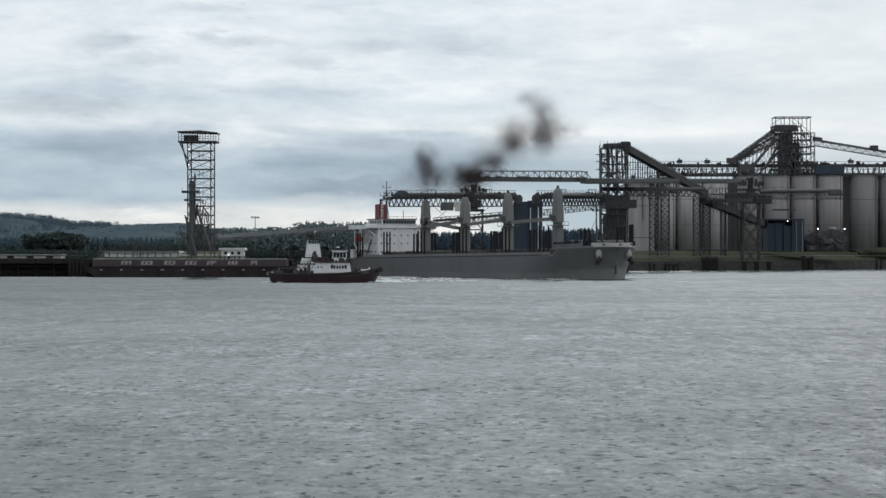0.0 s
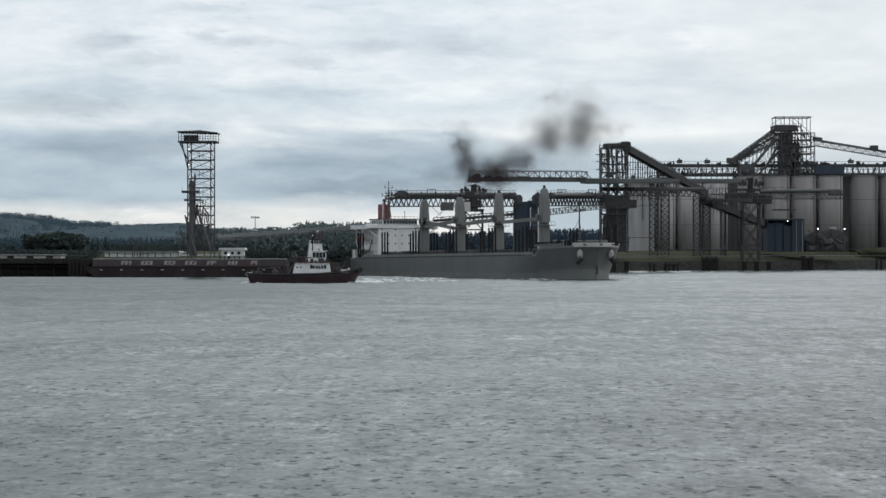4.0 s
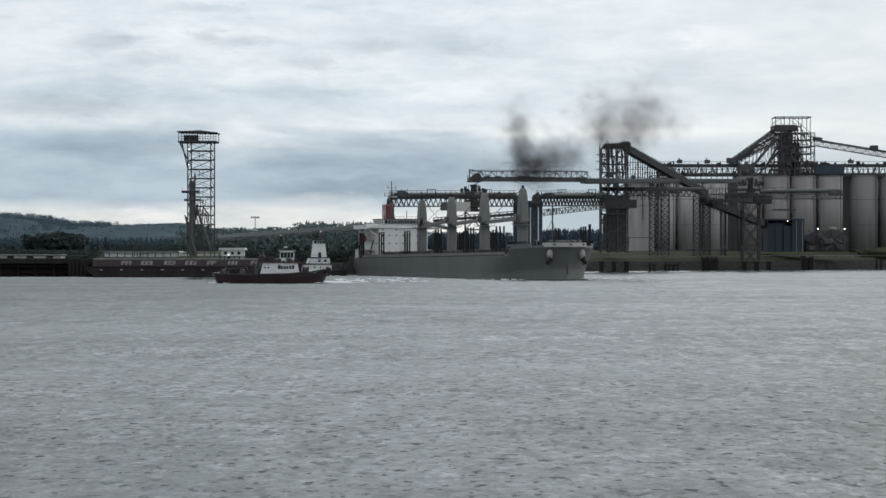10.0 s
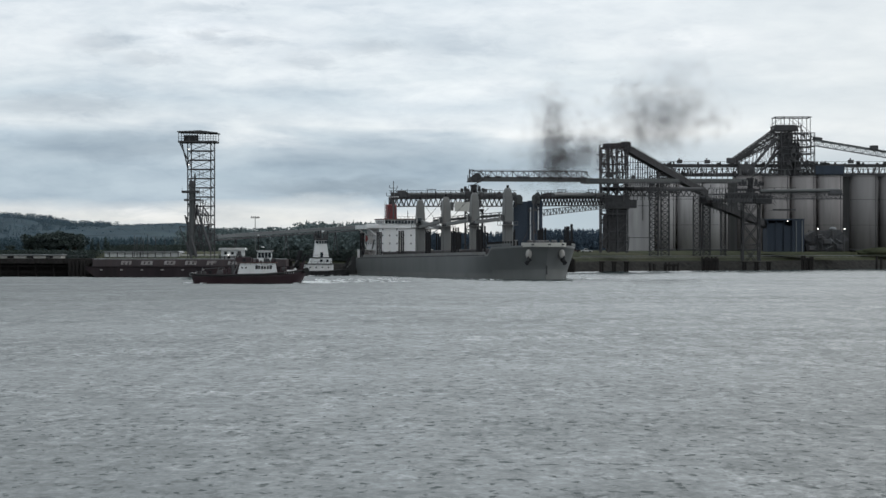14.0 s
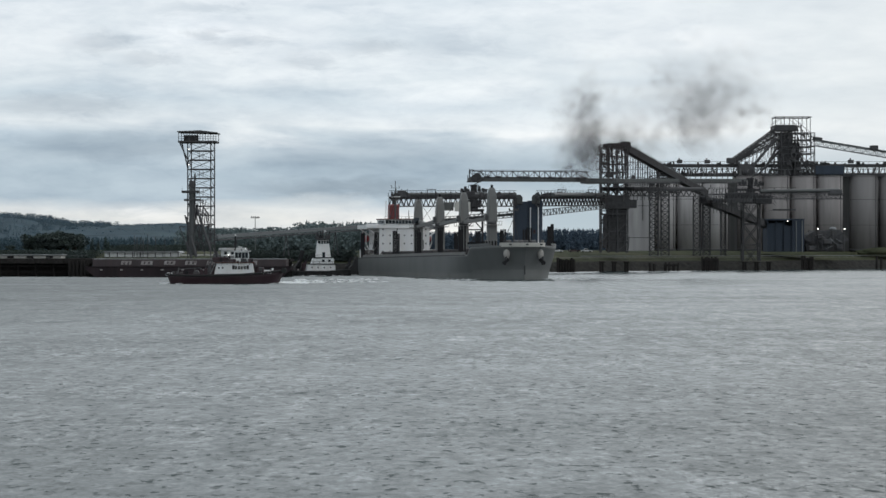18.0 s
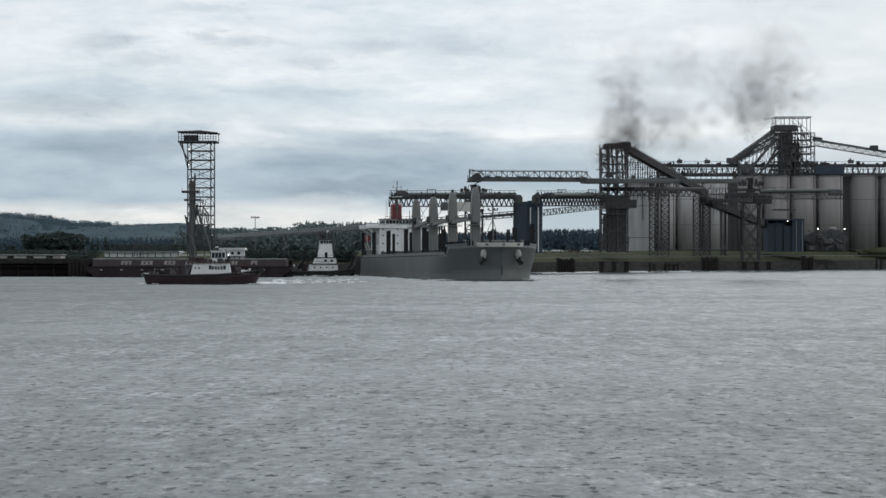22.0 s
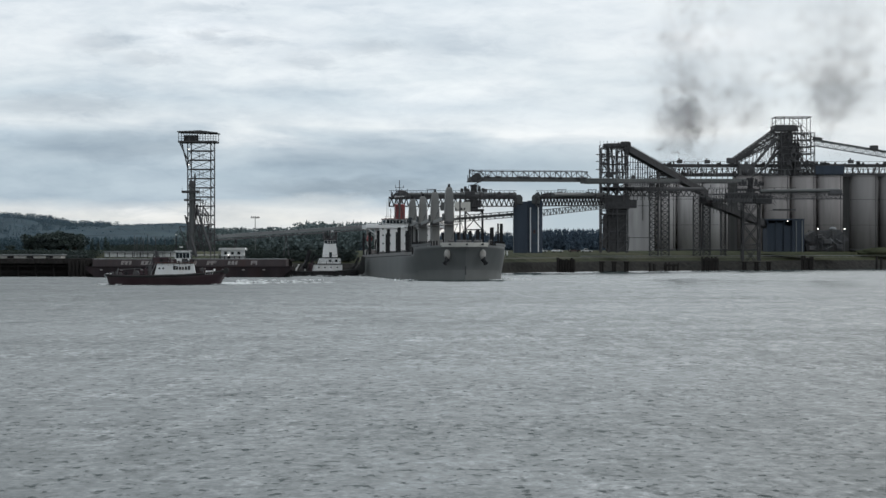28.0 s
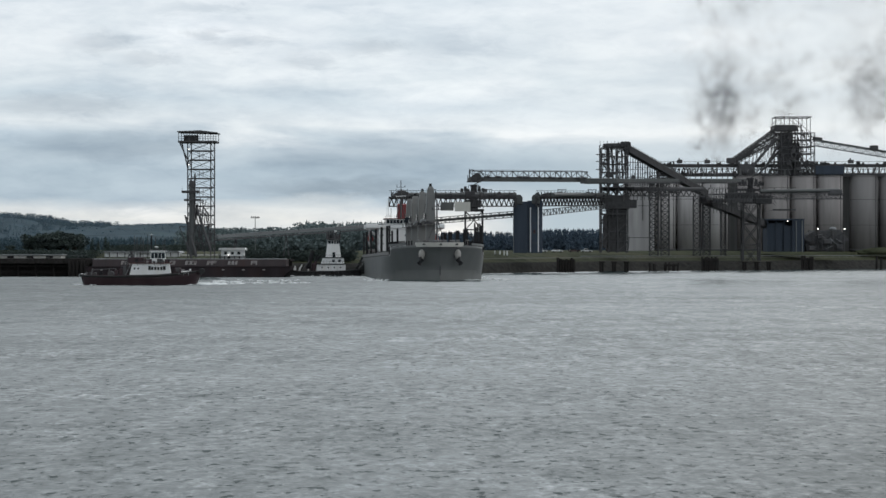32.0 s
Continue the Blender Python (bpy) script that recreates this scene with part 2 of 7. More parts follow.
        nt.links.new(crest.outputs["Fac"], steep.inputs["Value"])
        lean = nt.nodes.new("ShaderNodeVectorMath")
        lean.operation = "SCALE"
        lean.inputs[0].default_value = (0.1, -1, 0)
        nt.links.new(steep.outputs["Result"], lean.inputs["Scale"])
        total = vmath("ADD", total, lean.outputs["Vector"])
    # long cat's-paws of rougher water
    mp = nt.nodes.new("ShaderNodeMapping")
    mp.inputs["Scale"].default_value = (0.35, 0.06, 1)
    nt.links.new(co.outputs["Object"], mp.inputs["Vector"])
    paw = nt.nodes.new("ShaderNodeTexNoise")
    paw.inputs["Scale"].default_value, paw.inputs["Detail"].default_value, paw.inputs["Roughness"].default_value = 1.0, 5, 0.65
    nt.links.new(mp.outputs[0], paw.inputs["Vector"])
    dip = nt.nodes.new("ShaderNodeMapRange")
    dip.inputs["From Min"].default_value, dip.inputs["From Max"].default_value = 0.35, 0.7
    dip.inputs["To Max"].default_value = 0.055
    nt.links.new(paw.outputs["Fac"], dip.inputs["Value"])
    lean = nt.nodes.new("ShaderNodeVectorMath")
    lean.operation = "SCALE"
    lean.inputs[0].default_value = (0, -1, 0)
    nt.links.new(dip.outputs["Result"], lean.inputs["Scale"])
    total = vmath("ADD", total, lean.outputs["Vector"])
    scaled = nt.nodes.new("ShaderNodeVectorMath")
    scaled.operation = "SCALE"
    nt.links.new(total, scaled.inputs[0])
    nt.links.new(force.outputs["Result"], scaled.inputs["Scale"])
    # the far reach towards the hills is rougher
    place = nt.nodes.new("ShaderNodeSeparateXYZ")
    nt.links.new(co.outputs["Object"], place.inputs[0])
    reach = None
    for axis, lo, hi in (("X", 70, -60), ("Y", 150, 600)):
        r = nt.nodes.new("ShaderNodeMapRange")
        r.interpolation_type = "SMOOTHSTEP"
        r.inputs["From Min"].default_value, r.inputs["From Max"].default_value = lo, hi
        nt.links.new(place.outputs[axis], r.inputs["Value"])
        if reach:
            both = nt.nodes.new("ShaderNodeMath")
            both.operation = "MULTIPLY"
            nt.links.new(reach, both.inputs[0])
            nt.links.new(r.outputs["Result"], both.inputs[1])
            reach = both.outputs["Value"]
        else:
            reach = r.outputs["Result"]
    far = nt.nodes.new("ShaderNodeVectorMath")
    far.operation = "SCALE"
    far.inputs[0].default_value = (0, -0.085, 0)
    nt.links.new(reach, far.inputs["Scale"])
    total = vmath("ADD", scaled.outputs["Vector"], far.outputs["Vector"])
    total = vmath("NORMALIZE", vmath("ADD", total, (0, -0.147, 1)))
    nt.links.new(total, b.inputs["Normal"])
    return m


WATER = water_material()
STEEL = mat("weathered_dark_steel", (0.09, 0.09, 0.094), 0.75, 0.0, 0.2, 0.8, (0.07, 0.05, 0.04), 0.4, 0.5, sheen=0.25, rnd=0.25)
BLACKSTEEL = mat("black_steel", (0.053, 0.052, 0.055), 0.7, 0.1, 0.3)
GALV = mat("galvanised_steel", (0.2, 0.21, 0.215), 0.5, 0.4, 0.15, 0.7, (0.15, 0.14, 0.13), 0.3, 0.5)
TUBE = mat("grey_conveyor_cover", (0.085, 0.09, 0.09), 0.5, 0.2, 0.12, 0.4, (0.16, 0.15, 0.14), 0.2, 0.5, streaks=True)
NAVY = mat("navy_cladding", (0.033, 0.048, 0.072), 0.6, 0.1, 0.25, 0.3, (0.03, 0.04, 0.06), 0.15, 0.5, streaks=True)
CONCRETE = mat("silo_concrete", (0.385, 0.37, 0.368), 0.9, 0.0, 0.2, 0.4, (0.2, 0.195, 0.195), 0.12, 0.85, 0.03, 3.0, True, rnd=0.16)
BROWNCONC = mat("brown_stained_concrete", (0.285, 0.266, 0.262), 0.9, 0.0, 0.18, 0.4, (0.19, 0.175, 0.17), 0.1, 0.8, 0.03, 3.0, True, rnd=0.08)
DARKERCONC = mat("darker_silo_concrete", (0.235, 0.224, 0.222), 0.9, 0.0, 0.18, 0.4, (0.14, 0.135, 0.135), 0.1, 0.8, 0.03, 3.0, True, rnd=0.06)
WORKCONC = mat("work_house_concrete", (0.37, 0.362, 0.366), 0.9, 0.0, 0.2, 0.4, (0.24, 0.23, 0.225), 0.1, 0.85, 0.03, 3.0, True)
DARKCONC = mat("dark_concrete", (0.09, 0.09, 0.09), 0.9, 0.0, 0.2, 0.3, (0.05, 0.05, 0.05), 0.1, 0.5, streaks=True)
WHITE = mat("white_paint", (0.78, 0.79, 0.79), 0.45, 0.0, 0.05, 0.4, (0.5, 0.42, 0.34), 0.25, 0.35, streaks=True)
HULLGREY = mat("grey_hull_paint", (0.132, 0.138, 0.138), 0.5, 0.0, 0.12, 0.15, (0.15, 0.15, 0.145), 0.05, 0.6, streaks=True)
BOOTGREY = mat("grey_boot_topping", (0.165, 0.17, 0.166), 0.55, 0.0, 0.12, 0.2, (0.15, 0.14, 0.13), 0.08, 0.6, streaks=True)
CRANEGREY = mat("crane_grey_paint", (0.145, 0.15, 0.147), 0.5, 0.0, 0.08, 0.3, (0.26, 0.23, 0.2), 0.2, 0.4, streaks=True)
RED = mat("funnel_red_paint", (0.19, 0.038, 0.04), 0.5, 0.0, 0.15, 0.4, (0.16, 0.02, 0.02), 0.3, 0.5, streaks=True)
ORANGE = mat("lifeboat_orange", (0.34, 0.06, 0.058), 0.5)
MAROON = mat("maroon_hull_paint", (0.032, 0.0125, 0.0175), 0.55, 0.0, 0.25, 0.3, (0.045, 0.03, 0.03), 0.3, 0.6, streaks=True)
RUBBER = mat("black_rubber", (0.025, 0.025, 0.025), 0.85)
GLASS = mat("dark_glass", (0.015, 0.02, 0.025), 0.08)
DECKRED = mat("oxide_deck", (0.12, 0.055, 0.045), 0.8, 0.0, 0.2)
RUST = mat("rusty_barge_side", (0.037, 0.03, 0.033), 0.9, 0.0, 0.3, 0.25, (0.05, 0.03, 0.028), 0.12, 0.7, streaks=True)
BARGETOP = mat("faded_barge_coaming", (0.088, 0.074, 0.077), 0.9, 0.0, 0.2, 0.3, (0.09, 0.055, 0.05), 0.15, 0.7, streaks=True)
TIMBER = mat("wet_dark_timber", (0.033, 0.03, 0.029), 0.9, 0.0, 0.35, 1.5, (0.02, 0.02, 0.018), 0.5, 0.6, 0.02, 8.0)
PALE = mat("pale_wall", (0.55, 0.54, 0.5), 0.8, 0.0, 0.08, 0.3, (0.35, 0.33, 0.3), 0.15, 0.5, streaks=True)
GRASS = mat("river_bank_grass", (0.054, 0.06, 0.037), 0.95, 0.0, 0.35, 0.22, (0.11, 0.10, 0.06), 0.05, 0.7, 0.3, 0.8)
ROCK = mat("dark_riprap", (0.033, 0.032, 0.03), 0.95, 0.0, 0.4, 0.5, (0.055, 0.05, 0.044), 0.3, 0.5, 0.3, 1.2)
ROADGREY = mat("gravel_track", (0.12, 0.115, 0.1), 0.95, 0.0, 0.2, 0.5)
# air haze is painted into the far hill and forest colours: bluer, paler
HILLSIDE = mat("hazed_hillside", (0.043, 0.07, 0.088), 0.95, 0.0, 0.3, 0.03, (0.075, 0.11, 0.112), 0.009, 0.8)
FOREST = mat("hazed_far_forest", (0.125, 0.178, 0.215), 0.95, 0.0, 0.3, 0.03, (0.19, 0.25, 0.25), 0.009, 0.8)
MIDWOOD = mat("hazed_foot_wood", (0.075, 0.115, 0.14), 0.95, 0.0, 0.35, 0.1, (0.06, 0.09, 0.1), 0.02, 0.6)
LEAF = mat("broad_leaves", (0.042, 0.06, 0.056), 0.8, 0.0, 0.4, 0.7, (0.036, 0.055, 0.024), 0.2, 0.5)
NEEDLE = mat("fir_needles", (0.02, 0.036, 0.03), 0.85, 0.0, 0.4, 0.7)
# these two woods have haze mixed into their colour, lighter and bluer than foliage
HAZEWOOD = mat("hazed_wood_leaves", (0.17, 0.215, 0.22), 0.9, 0.0, 0.3, 0.5, (0.17, 0.2, 0.19), 0.1, 0.6)
HAZEFIR = mat("hazed_fir_needles", (0.075, 0.105, 0.14), 0.9, 0.0, 0.4, 0.5)
BARK = mat("bark", (0.06, 0.048, 0.04), 0.95, 0.0, 0.3)
LAMP = mat("lit_lamp", (1.0, 0.97, 0.9), 0.4, emit=2.5)
SOOT = mat("soot", (0.085, 0.065, 0.065), 1.0, 0.0, 0.2)
FOAM = mat("foam", (0.75, 0.77, 0.77), 0.8, 0.0, 0.1)
LETTER = mat("worn_white_lettering", (0.34, 0.315, 0.31), 0.8, 0.0, 0.3, 1.0, (0.14, 0.11, 0.1), 0.4, 0.9)
DARKPAINT = mat("black_lettering", (0.02, 0.02, 0.02), 0.6)
CARRED = mat("dark_red_car_paint", (0.05, 0.02, 0.02), 0.3)
POSTBLACK = mat("matt_black_paint", (0.026, 0.026, 0.028), 0.85, 0.0, 0.2, sheen=0.1)
BULWARK = mat("pale_bulwark_paint", (0.19, 0.19, 0.185), 0.55, 0.0, 0.12, 0.2, (0.16, 0.13, 0.11), 0.15, 0.6, streaks=True)
BOLSTER = mat("chafed_pale_paint", (0.36, 0.345, 0.325), 0.6, 0.0, 0.15, 0.8, (0.2, 0.14, 0.1), 0.5, 0.6)
CARWHITE = mat("white_car_paint", (0.7, 0.71, 0.72), 0.3)

# ---------------- building helpers ----------------
ORIGIN = {}
SHARED = {}


def thing(name, at, label, category, group="", kind=""):
    """An empty at a thing's base, which carries its parts."""
    ob = new(name)
    ob.empty_display_size = 0.5
    ob.location = at
    ORIGIN[ob] = Vector(at)
    return tagged(ob, label, category, group, kind)


def mesh_of(bm, material, name="part"):
    me = bpy.data.meshes.new(name)
    bm.to_mesh(me)
    bm.free()
    for m in material if isinstance(material, (list, tuple)) else [material]:
        me.materials.append(m)
    return me


def part(name, bm, material, parent=None, label=""):
    """Links a bmesh, given in world metres, as one mesh under a thing or a part."""
    o = ORIGIN.get(parent, Vector())
    if o.length:
        bmesh.ops.translate(bm, verts=bm.verts, vec=-o)
    ob = new(name, mesh_of(bm, material, name))
    ob.parent = parent
    ORIGIN[ob] = o
    return tagged(ob, label)


def unit(kind, material):
    """One shared mesh a metre in size: a beam along z, or a round bar."""
    key = (kind, material.name)
    if key not in SHARED:
        bm = bmesh.new()
        if kind == "beam":
            bmesh.ops.create_cube(bm, size=1)
        else:
            bmesh.ops.create_cone(bm, cap_ends=True, segments=10, radius1=1, radius2=1, depth=1)
            for f in bm.faces:
                f.smooth = len(f.verts) == 4
        SHARED[key] = mesh_of(bm, material, kind)
    return SHARED[key]


def bar(name, parent, a, b, w, material, h=None, kind="beam", label=""):
    """A straight member from a to b, w wide and h deep."""
    a, b = Vector(a), Vector(b)
    way = b - a
    q = way.to_track_quat("Z", "Y" if abs(way.normalized().z) < 0.99 else "X")
    ob = new(name, unit(kind, material))
    m = Matrix.Translation((a + b) / 2 - ORIGIN.get(parent, Vector())) @ q.to_matrix().to_4x4()
    m = m @ Matrix.Diagonal((w, h or w, way.length, 1))
    ob.parent = parent
    ob.matrix_basis = m
    return tagged(ob, label)


def rod(name, parent, a, b, r, material, label=""):
    return bar(name, parent, a, b, r, material, None, "round", label)


def boxbm(lo, hi, bevel=0.0, bm=None):
    """A box from corner to corner, with softened edges."""
    own = bmesh.new()
    bmesh.ops.create_cube(own, size=1)
    c = [(p + q) / 2 for p, q in zip(lo, hi)]
    d = [q - p for p, q in zip(lo, hi)]
    for v in own.verts:
        v.co = Vector((c[i] + v.co[i] * d[i] for i in range(3)))
    if bevel:
        bmesh.ops.bevel(own, geom=own.edges[:], offset=bevel, segments=1, affect="EDGES")
    if bm is None:
        return own
    me = bpy.data.meshes.new("tmp")
    own.to_mesh(me)
    own.free()
    bm.from_mesh(me)
    bpy.data.meshes.remove(me)
    return bm


def block(name, parent, lo, hi, material, bevel=0.05, label=""):
    return part(name, boxbm(lo, hi, bevel), material, parent, label)


def prism(name, parent, outline, axis, a, b, material, label=""):
    """A flat outline of (u, z), pushed out along x or y from a to b."""
    bm = bmesh.new()
    put = (lambda u, z, w: (u, w, z)) if axis == "y" else (lambda u, z, w: (w, u, z))
    r0 = [bm.verts.new(put(u, z, a)) for u, z in outline]
    r1 = [bm.verts.new(put(u, z, b)) for u, z in outline]
    n = len(outline)
    bm.faces.new(r0)
    bm.faces.new(r1[::-1])
    for i in range(n):
        bm.faces.new((r0[i], r1[i], r1[(i + 1) % n], r0[(i + 1) % n]))
    bmesh.ops.recalc_face_normals(bm, faces=bm.faces)
    return part(name, bm, material, parent, label)


def lathe(name, parent, centre, rings, material, seg=28, label=""):
    """A round body about a vertical axis from rings of (z, radius)."""
    bm = bmesh.new()
    loops = []
    for z, r in rings:
        loops.append([bm.verts.new((centre[0] + r * math.cos(i * math.tau / seg), centre[1] + r * math.sin(i * math.tau / seg), z)) for i in range(seg)])
    for p, q in zip(loops, loops[1:]):
        for i in range(seg):
            bm.faces.new((p[i], p[(i + 1) % seg], q[(i + 1) % seg], q[i])).smooth = abs(p[0].co.z - q[0].co.z) > 0.3
    bm.faces.new(loops[-1])
    bm.faces.new(loops[0][::-1])
    return part(name, bm, material, parent, label)


def lattice(parent, foot, head, levels, w, material, cross=True, thin=0.5):
    """A braced tower between four foot points and four head points."""
    foot, head = [Vector(p) for p in foot], [Vector(p) for p in head]
    for f, h in zip(foot, head):
        bar("leg", parent, f, h, w, material)
    for k in range(levels + 1):
        ring = [f.lerp(h, k / levels) for f, h in zip(foot, head)]
        nxt = [f.lerp(h, (k + 1) / levels) for f, h in zip(foot, head)]
        for i in range(4):
            j = (i + 1) % 4
            if k:
                bar("girt", parent, ring[i], ring[j], w * 0.7, material)
            if k < levels and cross:
                bar("brace", parent, ring[i], nxt[j], w * thin, material)
                if cross == 2:
                    bar("brace", parent, ring[j], nxt[i], w * thin, material)


def gallery(parent, a, b, wide, high, bays, w, material, zigzag=True, roof=None, skew=False):
    """A box truss from a to b, the middle of its floor; wide across, high up."""
    a, b = Vector(a), Vector(b)
    side = (b - a).cross(Vector((0, 0, 1))).normalized() * wide / 2
    if skew:
        side = Vector((0, wide / 2, 0))
    up = Vector((0, 0, high))
    for s in (-1, 1):
        bar("bottom_chord", parent, a + side * s, b + side * s, w, material)
        bar("top_chord", parent, a + side * s + up, b + side * s + up, w, material)
        for k in range(bays + 1):
            p = a.lerp(b, k / bays) + side * s
            if not zigzag or k in (0, bays):
                bar("post", parent, p, p + up, w * 0.7, material)
            if k < bays:
                q = a.lerp(b, (k + 1) / bays) + side * s
                if zigzag:
                    m = a.lerp(b, (k + 0.5) / bays) + side * s
                    bar("diagonal", parent, p, m + up, w * 0.7, material)
                    bar("diagonal", parent, m + up, q, w * 0.7, material)
                else:
                    bar("diagonal", parent, *((p, q + up) if k % 2 else (p + up, q)), w * 0.6, material)
    for k in range(0, bays + 1, 2):
        p = a.lerp(b, k / bays)
        bar("cross_beam", parent, p - side, p + side, w * 0.7, material)
    if roof:
        bar("belt_cover", parent, a + up * 0.5, b + up * 0.5, wide * 0.8, roof, high * 0.45)


def at_levels(keys, x):
    """A value between (x, value) pairs."""
    if x <= keys[0][0]:
        return keys[0][1]
    for (x0, v0), (x1, v1) in zip(keys, keys[1:]):
        if x <= x1:
            return v0 + (v1 - v0) * (x - x0) / (x1 - x0)
    return keys[-1][1]

# ---------------- water, banks, hills ----------------
SHORE = [(-2600, 890), (-400, 885), (-130, 872), (-60, 868), (-20, 890), (19, 936), (51, 1000), (90, 1050), (150, 1090), (222, 1165), (420, 1260), (2600, 1500)]
BANK = [(-14, -3.0), (-1, -0.3), (1.5, 1.6), (5, 3.7), (9, 4.3), (17, 4.7), (21, 5.6), (28, 5.8), (38, 7.2), (52, 8.4), (80, 8.7), (260, 8.8), (700, 8.9), (1500, 9.0), (3900, 9.0)]


def water():
    bm = bmesh.new()
    xs = [-4000, -1200, -400, 0, 400, 1200, 4000]
    ys = [-1500, -200, 60, 200, 500, 900, 1300, 2200]
    grid = [[bm.verts.new((x, y, 0)) for x in xs] for y in ys]
    for r0, r1 in zip(grid, grid[1:]):
        for i in range(len(xs) - 1):
            bm.faces.new((r0[i], r0[i + 1], r1[i + 1], r1[i]))
    return tagged(part("water", bm, WATER), "wide grey river with small wind ripples", "river", kind="structure")


RIVER = water()


def ground():
    """The far bank and the land behind it, one sheet; rock at the water, then grass, a track, grass."""
    bm = bmesh.new()
    xs = sorted(set([-2600, -1800, -1200, -800, 600, 900, 1400, 2000, 2600] + [-600 + 12 * i for i in range(92)]))
    rows = []
    for d, z in BANK:
        row = []
        for x in xs:
            y = at_levels(SHORE, x)
            wob = noise.noise((x * 0.03, d * 0.05, 1.0)) * (0.0 if d < 0 else min(0.5, 0.12 + d * 0.006))
            row.append(bm.verts.new((x, y + d + noise.noise((x * 0.05, d * 0.1, 4.0)) * 1.5, z + wob)))
        rows.append(row)
    for k, (r0, r1) in enumerate(zip(rows, rows[1:])):
        for i in range(len(xs) - 1):
            f = bm.faces.new((r0[i], r0[i + 1], r1[i + 1], r1[i]))
            f.material_index = 1 if BANK[k + 1][0] <= 9 else (2 if BANK[k][0] == 21 else 0)
            f.smooth = True
    return tagged(part("ground", bm, [GRASS, ROCK, ROADGREY]), "grassy river bank with dark rock along the water", "river bank", kind="structure")


ground()


def near_bank():
    """The low bank on which the camera stands."""
    bm = boxbm((-400, -400, -3), (400, -4, 7.6), 1.5)
    return tagged(part("near_bank", bm, GRASS), "grassy near river bank", "river bank", kind="structure")


near_bank()

RIDGE = [(-1500, 80), (-1000, 72), (-690, 62), (-626, 58.5), (-592, 55), (-570, 48.5), (-488, 47), (-398, 48.5), (-365, 46), (-340, 38), (-280, 35), (-200, 32), (0, 30), (300, 28), (1500, 40)]


def hills():
    bm = bmesh.new()
    xs = [-1500 + 25 * i for i in range(121)]
    rows = []
    for y, k in ((2500, 0.0), (2800, 0.25), (3100, 0.6), (3400, 0.88), (3600, 1.0), (3900, 0.9), (4300, 0.6)):
        row = []
        for x in xs:
            top = at_levels(RIDGE, x) - 9
            row.append(bm.verts.new((x, y, 8.5 + top * k + noise.noise((x * 0.008, y * 0.004, 0)) * 5 * k)))
        rows.append(row)
    for r0, r1 in zip(rows, rows[1:]):
        for i in range(len(xs) - 1):
            bm.faces.new((r0[i], r0[i + 1], r1[i + 1], r1[i])).smooth = True
    return tagged(part("hills", bm, HILLSIDE), "far wooded hills with the blue of haze painted in", "hills", kind="structure")


hills()


def crown_tri(verts, faces, c, r, rng):
    """A small leaf clump: two crossed triangles."""
    for _ in range(2):
        a = Vector((rng.gauss(0, 1), rng.gauss(0, 1), rng.gauss(0, 0.7))).normalized()
        b = a.orthogonal().normalized()
        b.rotate(Matrix.Rotation(rng.random() * 6.28, 3, a))
        d = a.cross(b)
        i = len(verts)
        verts += [c + b * r, c - b * r * 0.6 + d * r * 0.8, c - b * r * 0.6 - d * r * 0.8]
        faces.append((i, i + 1, i + 2))


def fir_points(verts, faces, base, h, w, rng, tiers):
    """A fir: tiers of drooping boughs round a trunk."""
    for k in range(tiers):
        f = k / tiers
        z = h * (0.12 + 0.88 * f)
        r = w * (1 - f) ** 0.8 * rng.uniform(0.75, 1.15) + 0.12
        n = 7
        for i in range(n):
            a = i * math.tau / n + rng.random()
            rr = r * rng.uniform(0.7, 1.15)
            out = Vector((math.cos(a), math.sin(a), 0))
            side = Vector((-out.y, out.x, 0)) * rr * 0.42
            top = Vector(base) + Vector((0, 0, z + h * 1.1 / tiers))
            tip = Vector(base) + out * rr + Vector((0, 0, z - rr * 0.25))
            j = len(verts)
            verts += [top, tip + side * 0.7, tip + out * rr * 0.25 - Vector((0, 0, 0.1 * rr)), tip - side * 0.7]
            faces += [(j, j + 1, j + 2), (j, j + 2, j + 3)]


def mesh_data(name, verts, faces, material):
    me = bpy.data.meshes.new(name)
    me.from_pydata([tuple(v) for v in verts], [], faces)
    me.materials.append(material)
    return me


def woods(name, label, spots, material, rng, broad=0.0, leaves=64):
    """Many firs as one body."""
    verts, faces = [], []
    for x, y, z, h in spots:
        if rng.random() < broad:
            for _ in range(leaves):
                d = Vector((rng.gauss(0, 0.2), rng.gauss(0, 0.2), rng.uniform(0.15, 0.95)))
                w = 1.25 - abs(d.z - 0.5) * 1.3
                crown_tri(verts, faces, Vector((x + d.x * h * w, y + d.y * h * w, z + d.z * h)), h * 0.072 * (64 / leaves) ** 0.45, rng)
            continue
        w = h * rng.uniform(0.15, 0.24)
        for k in range(26):
            f = 0.06 + 0.9 * (k + rng.random()) / 26
            r = w * (1 - f) ** 0.85 * rng.uniform(0.3, 1.0)
            a = rng.random() * 6.28
            crown_tri(verts, faces, Vector((x + r * math.cos(a), y + r * math.sin(a), z + f * h)), h * 0.085 * (1.15 - 0.75 * f), rng)
        i = len(verts)
        verts += [Vector((x - 0.025 * h, y, z + 0.86 * h)), Vector((x + 0.025 * h, y, z + 0.86 * h)), Vector((x, y, z + 1.03 * h))]
        faces.append((i, i + 1, i + 2))
    return tagged(new(name, mesh_data(name, verts, faces, material)), label, "woods", kind="stuff")


